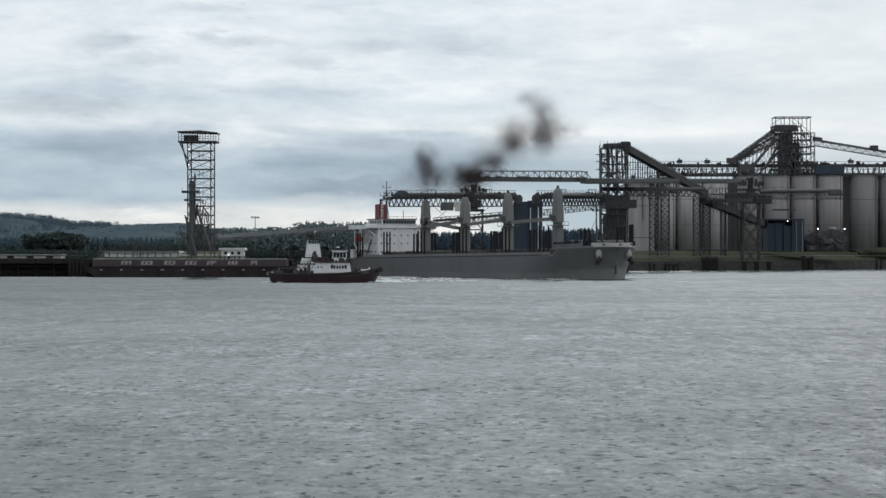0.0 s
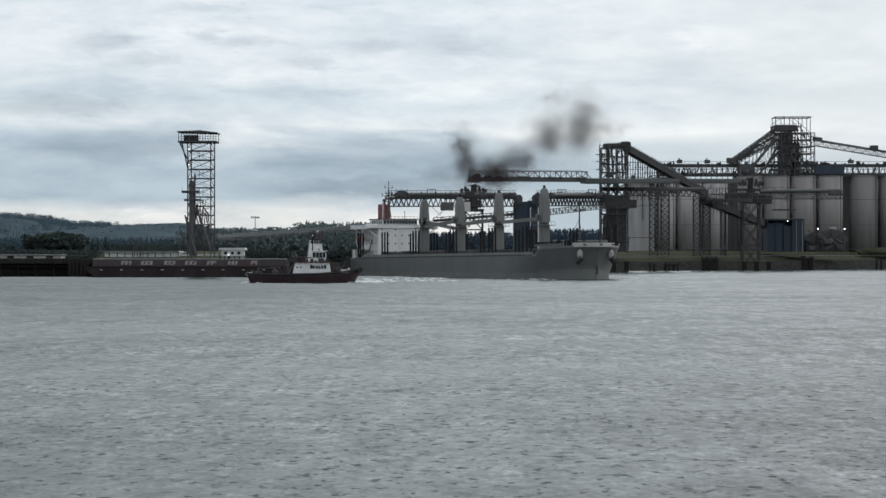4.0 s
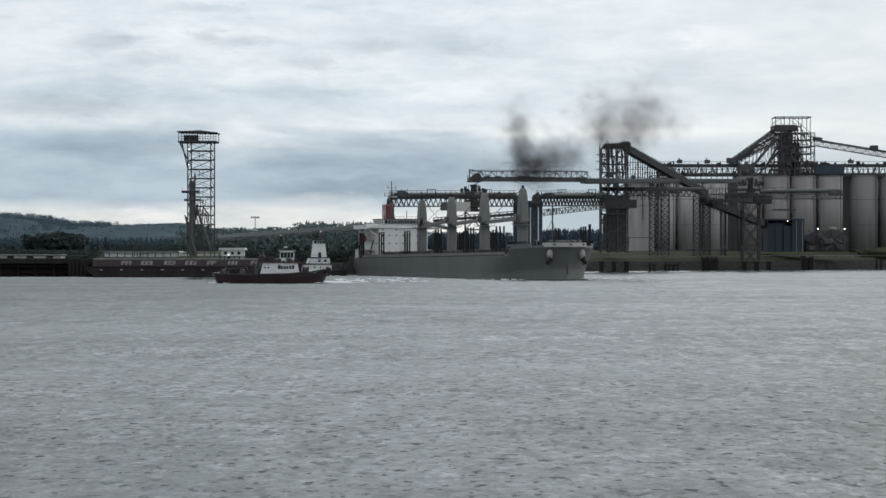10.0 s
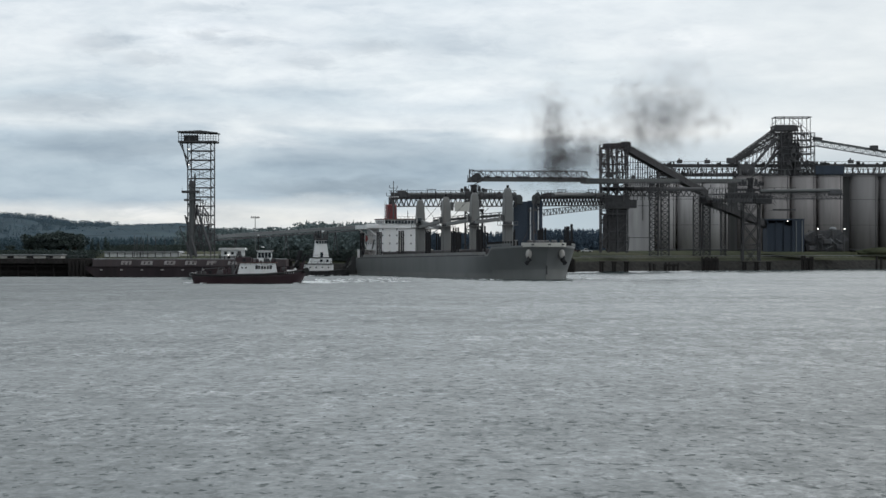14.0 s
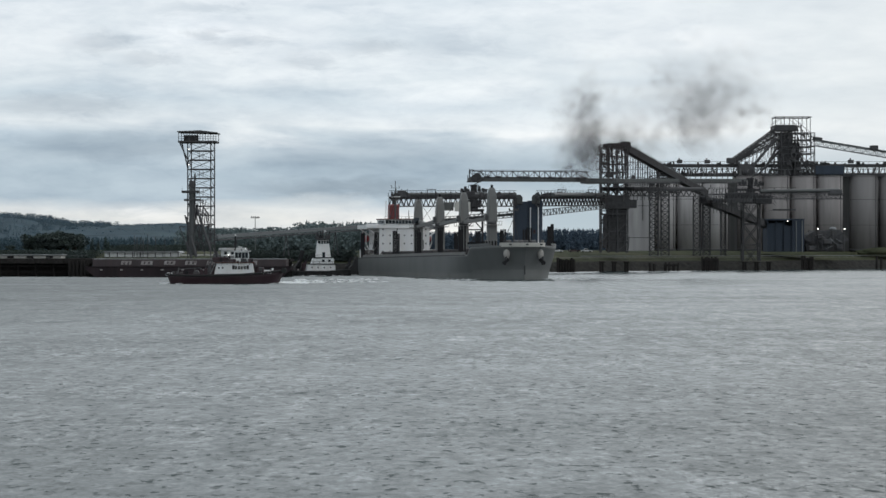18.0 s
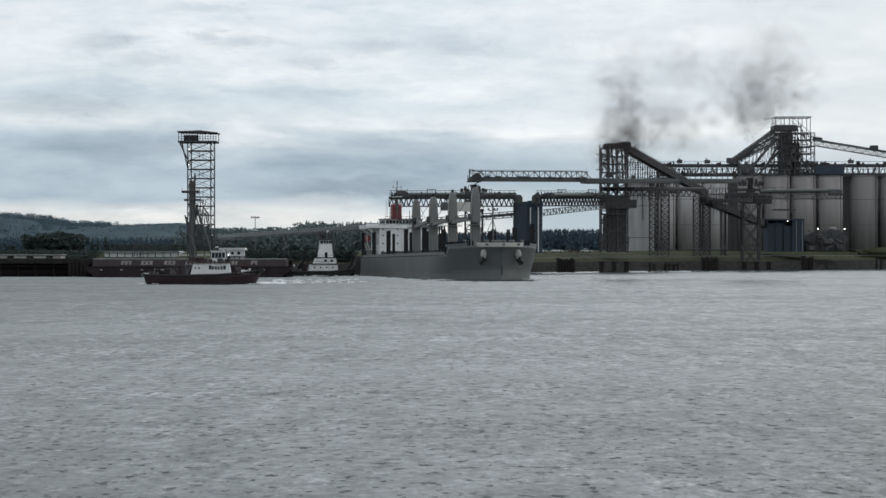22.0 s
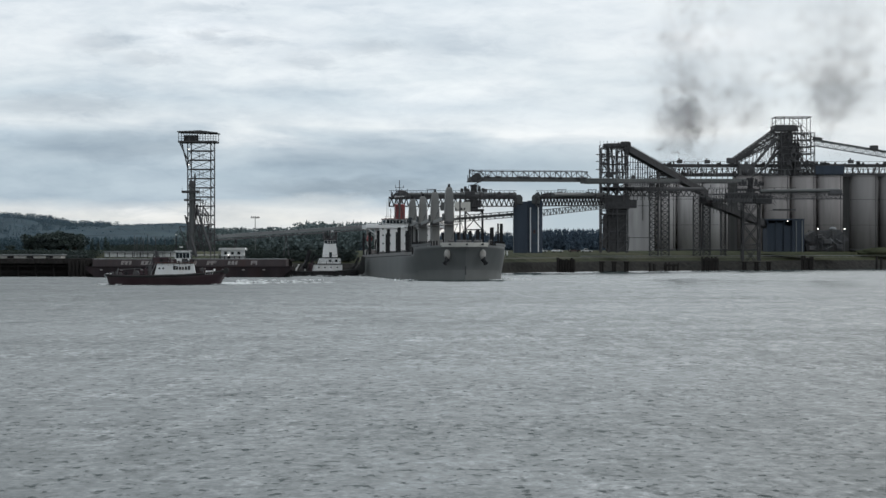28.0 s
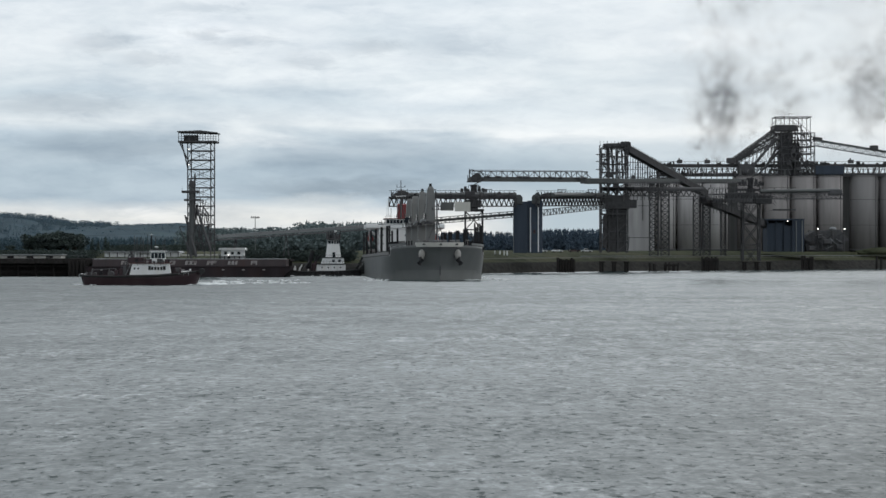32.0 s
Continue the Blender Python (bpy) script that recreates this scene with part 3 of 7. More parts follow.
def all_woods():
    rng = random.Random(4)
    spots = []
    for i in range(9000):
        x = rng.uniform(-1000, 700)
        k = rng.choice([rng.uniform(0.86, 1.05), rng.uniform(0, 1.0)])
        y = 2500 + 1100 * k
        kk = at_levels([(2500, 0.0), (2800, 0.25), (3100, 0.6), (3400, 0.88), (3600, 1.0), (3900, 0.9)], y)
        spots.append((x, y, 4.5 + (at_levels(RIDGE, x) - 9) * kk, rng.uniform(4.5, 7) * (1.7 if x < -500 + 60 * noise.noise((x * 0.02, 0, 7)) else 1.0)))
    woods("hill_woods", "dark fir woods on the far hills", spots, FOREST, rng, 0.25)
    spots = []
    for i in range(1500):
        x = rng.uniform(-60, 125)
        y = rng.uniform(1560, 1700)
        spots.append((x, y, 8.5, rng.uniform(11, 15.5) if x > 55 else rng.uniform(9.5, 13.5)))
    woods("fir_wood", "dark fir wood behind the grain terminal", spots, HAZEFIR, rng)
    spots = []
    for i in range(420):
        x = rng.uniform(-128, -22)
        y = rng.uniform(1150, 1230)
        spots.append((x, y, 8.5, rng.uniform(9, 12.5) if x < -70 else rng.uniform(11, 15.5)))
    woods("dock_wood", "dark mixed wood behind the conveyor", spots, HAZEWOOD, rng, 0.55, 170)
    spots = []
    for i in range(2300):
        x = rng.uniform(-210, -34)
        y = at_levels(SHORE, x) + rng.uniform(14, 60)
        if -132 < x < -82 and y < 930:
            continue
        spots.append((x, y, 4.5, rng.uniform(3.0, 5.0)))
    for i in range(420):
        spots.append((rng.uniform(-136, -78), rng.uniform(955, 1010), 8.2, rng.uniform(1.8, 3.6)))
    woods("bank_scrub", "dark scrub along the river bank", spots, LEAF, rng, 1.0, 60)
    spots = []
    for i in range(1700):
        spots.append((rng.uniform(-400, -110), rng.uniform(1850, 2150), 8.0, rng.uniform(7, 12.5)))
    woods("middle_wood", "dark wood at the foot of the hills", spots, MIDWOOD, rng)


all_woods()


def broad_tree(seed, h, w):
    """A broad-leaved tree at the origin: trunk, limbs, crown of clumps."""
    rng = random.Random(seed)
    t = thing("broad_tree", (0, 0, 0), "dark green broad-leaved tree on the bank", "tree", "bank trees")
    bm = bmesh.new()
    bmesh.ops.create_cone(bm, cap_ends=True, segments=8, radius1=w * 0.05, radius2=w * 0.02, depth=h * 0.7, matrix=pose(0, 0, h * 0.35))
    for i in range(5):
        a = i * 1.26 + rng.random()
        m = pose(0, 0, h * rng.uniform(0.25, 0.5)) @ pose(0, 0, 0, 0, 40, math.degrees(a)) @ pose(0, 0, w * 0.2)
        bmesh.ops.create_cone(bm, cap_ends=True, segments=6, radius1=w * 0.022, radius2=w * 0.008, depth=w * 0.4, matrix=m)
    part("trunk", bm, BARK, t)
    verts, faces = [], []
    lobes = [(Vector((rng.gauss(0, w * 0.2), rng.gauss(0, w * 0.2), h * rng.uniform(0.35, 0.85))), rng.uniform(0.14, 0.24) * w) for _ in range(14)]
    for c, r in lobes:
        for _ in range(55):
            d = Vector((rng.gauss(0, 1), rng.gauss(0, 1), rng.gauss(0, 1))).normalized()
            crown_tri(verts, faces, c + d * r * rng.uniform(0.6, 1.1), rng.uniform(0.3, 0.55) * w / 8, rng)
    crown = new("crown", mesh_data("crown", verts, faces, LEAF))
    crown.parent = t
    return t


def fir_tree(seed, h, w):
    rng = random.Random(seed)
    t = thing("fir_tree", (0, 0, 0), "dark green fir tree", "tree", "bank firs")
    bm = bmesh.new()
    bmesh.ops.create_cone(bm, cap_ends=True, segments=7, radius1=w * 0.09, radius2=0.03, depth=h * 0.95, matrix=pose(0, 0, h * 0.475))
    part("trunk", bm, BARK, t)
    verts, faces = [], []
    fir_points(verts, faces, (0, 0, 0), h, w, rng, 14)
    crown = new("crown", mesh_data("crown", verts, faces, NEEDLE))
    crown.parent = t
    return t


def bank_trees():
    rng = random.Random(9)
    kinds = [broad_tree(k, 10.6, 9.5) for k in (1, 2, 3)]
    firs = [fir_tree(k, 8.0, 2.1) for k in (5, 6)]
    spots = [(-161, 928, 0.85), (-157, 926, 1.05), (-153, 930, 1.12), (-150, 925, 1.08), (-147, 929, 1.15), (-144, 926, 1.02), (-141, 930, 0.85),
             (-159, 938, 1.0), (-155, 942, 1.1), (-151, 940, 1.15), (-146, 942, 1.1), (-142, 938, 0.95), (-163, 936, 0.7), (-139, 927, 0.55), (-166, 940, 0.5),
             (-156, 922, 0.6), (-149, 921, 0.55), (-143, 922, 0.5), (-212, 940, 1.0), (-208, 930, 0.8), (-172, 945, 0.45), (-179, 950, 0.42), (-187, 950, 0.45),
             (-106, 990, 0.5), (-98, 995, 0.55)]
    used = set()
    for i, (x, y, s) in enumerate(spots):
        if -170 < x < -138:
            x = -165 + (x + 166) * 0.8
        k = kinds[i % 3]
        m = pose(x, y, 8.3, 0, 0, rng.uniform(0, 360))
        if k in used:
            c = copy_thing(k, m)
        else:
            c, k.matrix_basis = k, m
            used.add(k)
        c.scale = (s, s, s * rng.uniform(0.52, 0.68))
    for i, (x, y, s) in enumerate([(-142, 935, 0.85), (-138.6, 938, 0.72), (-135.4, 932, 0.6), (-132.8, 934, 0.82), (-131, 930, 0.6), (-136.8, 940, 0.5), (-144.5, 930, 0.7), (-150, 925, 1.1)]):
        k = firs[i % 2]
        m = pose(x, y, 8.0, 0, 0, rng.uniform(0, 360))
        if k in used:
            c = copy_thing(k, m)
        else:
            c, k.matrix_basis = k, m
            used.add(k)
        c.scale = (s, s, s)


bank_trees()


# ---------------- timber pier, barge, loading tower ----------------
def pier():
    t = thing("timber_pier", (-200, 850, 0), "dark timber pier on rows of piles", "pier", kind="structure")
    block("deck", t, (-330, 826, 5.4), (-122, 868, 6.2), TIMBER, 0.08)
    for i in range(21):
        block("fascia", t, (-330 + i * 9.9, 825.6, 4.5), (-330 + i * 9.9 + 9.7, 826.2, 6.3), TIMBER, 0.05)
    for i in range(34):
        x = -328 + i * 6.2
        for y in (828, 838, 850, 862):
            rod("pile", t, (x, y, -2), (x, y, 5.5), 0.28, TIMBER)
        if i % 4 == 0:
            bar("cross_brace", t, (x, 827.6, 0.6), (x + 6.2, 827.6, 5.2), 0.3, TIMBER)
    for z in (1.6, 3.6):
        bar("wale", t, (-328, 827.4, z), (-123, 827.4, z), 0.35, TIMBER)
    # added dark sheet behind the piles, in place of the shade under the deck
    block("bulkhead", t, (-330, 834, -2), (-54, 834.4, 5.3), TIMBER, 0)
    for i in range(40):
        x = -326 + i * 5.1
        bar("rail_post", t, (x, 826.4, 6.2), (x, 826.4, 7.2), 0.1, GALV)
    bar("rail", t, (-328, 826.4, 7.2), (-124, 826.4, 7.2), 0.1, GALV)
    # the main dock that carries the tower
    block("dock_deck", t, (-122, 826, 5.2), (-53, 846, 6.0), TIMBER, 0.08)
    for i in range(16):
        for y in (828, 836, 844):
            rod("pile", t, (-120 + i * 4.4, y, -2), (-120 + i * 4.4, y, 5.3), 0.35, TIMBER)


pier()


def pier_shed():
    t = thing("pier_shed", (-172, 845, 6.2), "long low pale shed on the timber pier", "shed")
    block("wall", t, (-205, 842, 6.2), (-135.4, 850, 7.3), PALE, 0.04)
    block("roof", t, (-206, 841, 7.3), (-134.9, 851, 7.6), GALV, 0.06)
    for i in range(10):
        block("opening", t, (-203 + i * 6.9, 841.9, 6.3), (-200.5 + i * 6.9, 842.05, 7.1), TIMBER, 0)


pier_shed()


def barge():
    t = thing("hopper_barge", (-87, 814, 0), "long rusty cargo barge with a faded lettered coaming", "barge")
    hull = [(-121.5, 2.6), (-118.5, 0.2), (-117, -1), (-56, -1), (-54.5, 0.2), (-51.8, 2.4), (-51.8, 3.6), (-121.5, 3.6)]
    prism("hull", t, hull, "y", 806, 822, RUST)
    block("deck_edge", t, (-121.7, 805.8, 3.35), (-51.6, 822.2, 3.6), RUST, 0.06)
    block("coaming", t, (-119.2, 807, 3.6), (-53.4, 821, 6.0), BARGETOP, 0.1)
    block("cover", t, (-118.8, 807.4, 6.0), (-53.8, 820.6, 6.25), GALV, 0.08)
    for i in range(22):
        x = -117.5 + i * 3.0
        bar("coaming_rib", t, (x, 806.96, 3.6), (x, 806.96, 6.0), 0.1, BARGETOP)
    # worn letters, no longer legible
    rng = random.Random(3)
    for px, w in ((-107.6, 4.0), (-100.6, 4.4), (-92.8, 4.2), (-85.6, 4.4), (-78.4, 4.0), (-71.4, 3.6), (-64.2, 2.4)):
        for j in range(3):
            x = px - w / 2 + j * w * 0.34
            if rng.random() < 0.85:
                prism("worn_letter", t, [(x, 4.2), (x + w * 0.2, 4.2), (x + w * 0.27, 5.5), (x + w * 0.07, 5.5)], "y", 806.86, 806.97, LETTER)
        for z in rng.sample((4.2, 4.75, 5.25), 2):
            block("worn_letter", t, (px - w * 0.42, 806.87, z), (px + w * rng.uniform(0.1, 0.42), 806.96, z + 0.28), LETTER, 0)
    for i in range(9):
        block("draught_mark", t, (-116.5 + i * 6.9, 805.84, 2.3), (-115.6 + i * 6.9, 805.94, 2.65), LETTER, 0)
    for x in (-119, -99, -79, -54):
        rod("bollard", t, (x, 806.5, 3.6), (x, 806.5, 4.2), 0.22, BLACKSTEEL)


barge()


def loading_tower():
    t = thing("loading_tower", (-85, 836, 6), "tall dark steel lattice tower with a roofed top platform", "tower")
    c = Vector((-85.2, 836, 0))
    a = radians(15)

    def at(u, v, z):
        return (c.x + u * math.cos(a) - v * math.sin(a), c.y + u * math.sin(a) + v * math.cos(a), z)

    h = 4.1
    sq = [(-h, -h), (h, -h), (h, h), (-h, h)]
    z0, z1 = 6.0, 47.3
    step = 3.24
    n = 12
    for u, v in sq:
        bar("leg", t, at(u, v, z0), at(u, v, z1), 0.4, STEEL)
    for k in range(1, n + 1):
        z = z1 - (n - k) * step
        for i in range(4):
            p, q = sq[i], sq[(i + 1) % 4]
            bar("girt", t, at(*p, z), at(*q, z), 0.24, STEEL, 0.32)
            zz = z - step
            mid = ((p[0] + q[0]) / 2, (p[1] + q[1]) / 2)
            if i % 2 == 0:
                bar("brace", t, at(*p, zz), at(*q, z), 0.12, STEEL)
                bar("brace", t, at(*q, zz), at(*p, z), 0.12, STEEL)
                if k % 2:
                    bar("mid_post", t, at(*mid, zz), at(*mid, z), 0.16, STEEL)
            else:
                bar("brace", t, at(*p, zz), at(*q, z), 0.14, STEEL)
        block("ladder_stage", t, (c.x - 1.6, c.y - 3.6, z - 0.25), (c.x + 0.8 + k % 2, c.y - 2.8, z + 0.05), STEEL, 0.02)
    # roofed platform, hanging out over the water side
    prism("platform", t, [(-92.8, 46.9), (-79.4, 46.9), (-79.4, 47.5), (-92.8, 47.5)], "y", 830.5, 841.5, STEEL)
    prism("roof", t, [(-93.1, 50.55), (-79.0, 50.1), (-79.0, 50.4), (-85, 51.1), (-93.1, 50.8)], "y", 830, 842, STEEL)
    for i in range(8):
        x = -92.6 + i * 1.87
        for y in (831, 841):
            bar("roof_post", t, (x, y, 47.6), (x, y, 50.5), 0.2, STEEL)
    for z in (48.3, 49):
        bar("hand_rail", t, (-92.7, 831, z), (-79.6, 831, z), 0.09, STEEL)
    block("winch_house", t, (-91.0, 833.5, 47.6), (-86.2, 837.5, 49.6), STEEL, 0.1)
    bar("knee_brace", t, (-92.4, 832, 47.0), at(-h, -h, 38.2), 0.34, STEEL)
    bar("knee_brace", t, (-92.4, 840, 47.0), at(-h, h, 38.2), 0.34, STEEL)
    # spout and its platforms
    rod("spout", t, (-88.0, 831.5, 33.5), (-88.0, 831.5, 7.2), 0.95, TUBE)
    rod("spout_collar", t, (-88.0, 831.5, 33.5), (-88.0, 831.5, 31.0), 1.0, STEEL)
    rod("hoist_mast", t, (-86.9, 831.2, 36), (-86.9, 831.2, 22), 0.3, STEEL)
    block("spout_platform", t, (-91.4, 829.5, 29.2), (-85.4, 834, 30.0), STEEL, 0.06)
    block("spout_platform", t, (-90.6, 829.8, 26.4), (-84.8, 834, 27.1), STEEL, 0.06)
    for x in (-91.2, -89.4, -87.6, -85.8):
        bar("rail_post", t, (x, 829.7, 30), (x, 829.7, 31.1), 0.09, STEEL)
    bar("outrigger", t, (-92.4, 831, 17.3), (-86, 831, 17.3), 0.3, STEEL)
    bar("outrigger_brace", t, (-92.2, 831, 17.1), (-89.2, 831, 9.2), 0.28, STEEL)
    rod("lower_chute", t, (-86.2, 831, 24), (-81.5, 832.5, 9), 0.45, STEEL)
    rod("lower_chute", t, (-88.2, 830.5, 14), (-86.2, 829.5, 6.8), 0.5, STEEL)
    rod("lower_chute", t, (-90.0, 832, 12), (-88.0, 830.5, 6.5), 0.4, STEEL)
    rng = random.Random(12)
    for i in range(80):
        x, y, z = rng.uniform(-90, -82), rng.uniform(831, 840), rng.uniform(7, 22)
        bar("pipe" if i % 2 else "brace", t, (x, y, z), (x + rng.uniform(-2.2, 2.2), y, z + rng.uniform(1.5, 7)), rng.uniform(0.15, 0.4), STEEL)
    for z in (39, 44.4):
        block("floodlight", t, (-89.2, 831.6, z), (-88.9, 831.9, z + 0.28), LAMP, 0)


loading_tower()


def incline_conveyor():
    t = thing("incline_conveyor", (-70, 880, 8), "long grey covered conveyor rising from the tower", "conveyor")
    a, b = Vector((-82, 858, 13.9)), Vector((-16, 905, 19.0))
    bar("conveyor_cover", t, a, b, 2.2, GALV, 0.9)
    bar("cover_ridge", t, a + Vector((0, 0, 0.6)), b + Vector((0, 0, 0.6)), 1.4, GALV, 0.3)
    bar("conveyor_floor", t, a - Vector((0, 0, 1.1)), b - Vector((0, 0, 1.1)), 2.8, STEEL, 0.4)
    for k in range(15):
        p = a.lerp(b, (k + 0.5) / 15)
        bar("cover_rib", t, p + Vector((0, -1.2, -0.9)), p + Vector((0, -1.2, 0.9)), 0.16, STEEL)
        if k % 4 == 1:
            for s in (-1, 1):
                bar("trestle_leg", t, (p.x + s, p.y, 7), (p.x, p.y, p.z - 1), 0.3, STEEL)


incline_conveyor()


def dock_office():
    t = thing("dock_office", (-76, 857, 5.6), "small white hut with a flat roof and dark windows", "hut")
    block("wall", t, (-79.6, 852, 5.6), (-71.6, 858, 9.2), WHITE, 0.05)
    prism("roof", t, [(-80.6, 9.2), (-70.8, 9.2), (-71.2, 10.0), (-80.2, 10.0)], "y", 851, 859, WHITE)
    for x in (-78.6, -76.2, -73.9):
        w = block("window", t, (x, 851.9, 7.5), (x + 1.2, 852.02, 8.7), WHITE, 0)
        block("pane", w, (x + 0.1, 851.84, 7.6), (x + 1.1, 851.92, 8.6), GLASS, 0)
    block("door", t, (-77.4, 851.88, 5.6), (-76.5, 852.02, 7.4), DARKCONC, 0)
    block("balcony", t, (-80.4, 850.4, 6.9), (-71, 851.9, 7.1), GALV, 0.03)
    for i in range(6):
        bar("support", t, (-80 + i * 1.75, 850.8, 0), (-80 + i * 1.75, 850.8, 6.9), 0.25, TIMBER)
    block("lamp", t, (-77.2, 851.5, 7.2), (-76.8, 851.85, 7.5), LAMP, 0)


dock_office()


def long_warehouse():
    t = thing("long_warehouse", (-112, 905, 6), "long low white warehouse front with dark posts", "warehouse")
    block("wall", t, (-129, 905, 5.5), (-100.5, 920, 8.2), WHITE, 0.05)
    prism("roof", t, [(-129.5, 8.2), (-100, 8.2), (-101, 8.8), (-129, 8.8)], "y", 904, 921, GALV)
    for i in range(10):
        bar("post", t, (-127 + i * 2.9, 904.2, 5), (-127 + i * 2.9, 904.2, 8.2), 0.3, STEEL)
    for x, h in ((-116.5, 14), (-114.2, 13.4)):
        rod("vent_mast", t, (x, 903.5, 6), (x, 903.5, h), 0.14, STEEL)
    block("low_wall", t, (-100.5, 906, 5.5), (-84, 908, 7.6), PALE, 0.05)


long_warehouse()


def light_mast():
    t = thing("light_mast", (-71.2, 900, 6), "tall mast with a cross-arm of floodlights", "light mast")
    rod("pole", t, (-71.2, 900, 6), (-71.2, 900, 21.6), 0.13, GALV)
    bar("cross_arm", t, (-72.8, 900, 21.4), (-69.6, 900, 21.4), 0.22, STEEL)
    for i in range(5):
        block("floodlight", t, (-72.8 + i * 0.7, 899.6, 21.5), (-72.4 + i * 0.7, 900.1, 21.95), STEEL, 0.03)


light_mast()


def bank_poles():
    for x, top in ((-117, 14.6), (-114.6, 13.8), (-112, 14.9), (-109, 14.2), (-105.5, 13.6)):
        t = thing("bank_pole", (x, 900, 4), "slim dark pole on the river bank", "pole", "bank poles")
        rod("pole", t, (x, 900, 4), (x, 900, top), 0.11, STEEL)
        rod("pole_cap", t, (x, 900, top), (x, 900, top + 0.15), 0.16, STEEL)


bank_poles()

# ---------------- grain terminal ----------------
def silo(x, y, r, z0, z1, concrete):
    t = thing("grain_silo", (x, y, z0), "tall round grey concrete grain silo with stains", "silo", "grain silos")
    lathe("shell", t, (x, y), [(z0, r), (z1 - 0.5, r)], concrete, 40)
    lathe("rim", t, (x, y), [(z1 - 0.5, r + 0.12), (z1, r + 0.12)], concrete, 40)
    for z in (z0 + 13, z0 + 26):
        lathe("pour_seam", t, (x, y), [(z, r + 0.03), (z + 0.16, r + 0.03)], DARKCONC, 40)
    lathe("roof_slab", t, (x, y), [(z1, r - 0.2), (z1 + 0.35, r - 0.2)], DARKCONC, 32)
    lathe("plinth", t, (x, y), [(z0 - 0.4, r + 0.3), (z0 + 1.0, r + 0.3)], DARKCONC, 32)
    bar("downpipe", t, (x + r * 0.72, y - r * 0.72, z0), (x + r * 0.72, y - r * 0.72, z1), 0.22, STEEL)
    return t


def silos():
    z0 = 8.7
    # left bank of narrower silos behind the lattice towers
    for x, r in ((98.5, 6.4), (111.5, 6.4), (124.5, 6.4), (137.5, 6.4)):
        silo(x, 1200, r, z0, 44.4, CONCRETE)
        silo(x, 1214, r, z0, 44.8, CONCRETE)
    for x, r in ((155.5, 6.6), (169.3, 6.8), (183, 6.4), (196.5, 6.4)):
        silo(x, 1205, r, z0, 46.6, BROWNCONC)
        silo(x, 1220, r, z0, 46.6, BROWNCONC)
    for x in (214.2, 229.8, 245.4):
        silo(x, 1210, 7.5, z0, 47.0, DARKERCONC)
        silo(x, 1226, 7.5, z0, 47.0, DARKERCONC)
    # added slabs: the darkness of the silo gaps is put into their colour
    t = thing("link_wall", (146, 1204, z0), "dark filler slab for the gap between the silo groups", "wall", kind="structure")
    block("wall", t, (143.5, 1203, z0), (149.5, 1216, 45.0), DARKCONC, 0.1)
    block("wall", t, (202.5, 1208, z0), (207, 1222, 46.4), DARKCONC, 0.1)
    t = thing("work_house", (97, 1190, z0), "flat pale concrete work house wall with a dark seam", "building")
    block("wall", t, (92, 1186, z0), (105.5, 1193.6, 43.6), WORKCONC, 0.15)
    block("seam", t, (92.2, 1185.9, 15.2), (105.3, 1186.02, 15.5), DARKCONC, 0)
    block("seam", t, (92.2, 1185.9, 31.2), (105.3, 1186.02, 31.4), DARKCONC, 0)
    block("parapet", t, (91.8, 1185.8, 43.6), (105.7, 1193.8, 44.3), WORKCONC, 0.1)
    rod("vent_pipe", t, (99.8, 1185.6, 24), (99.8, 1185.6, 43), 0.2, STEEL)


silos()


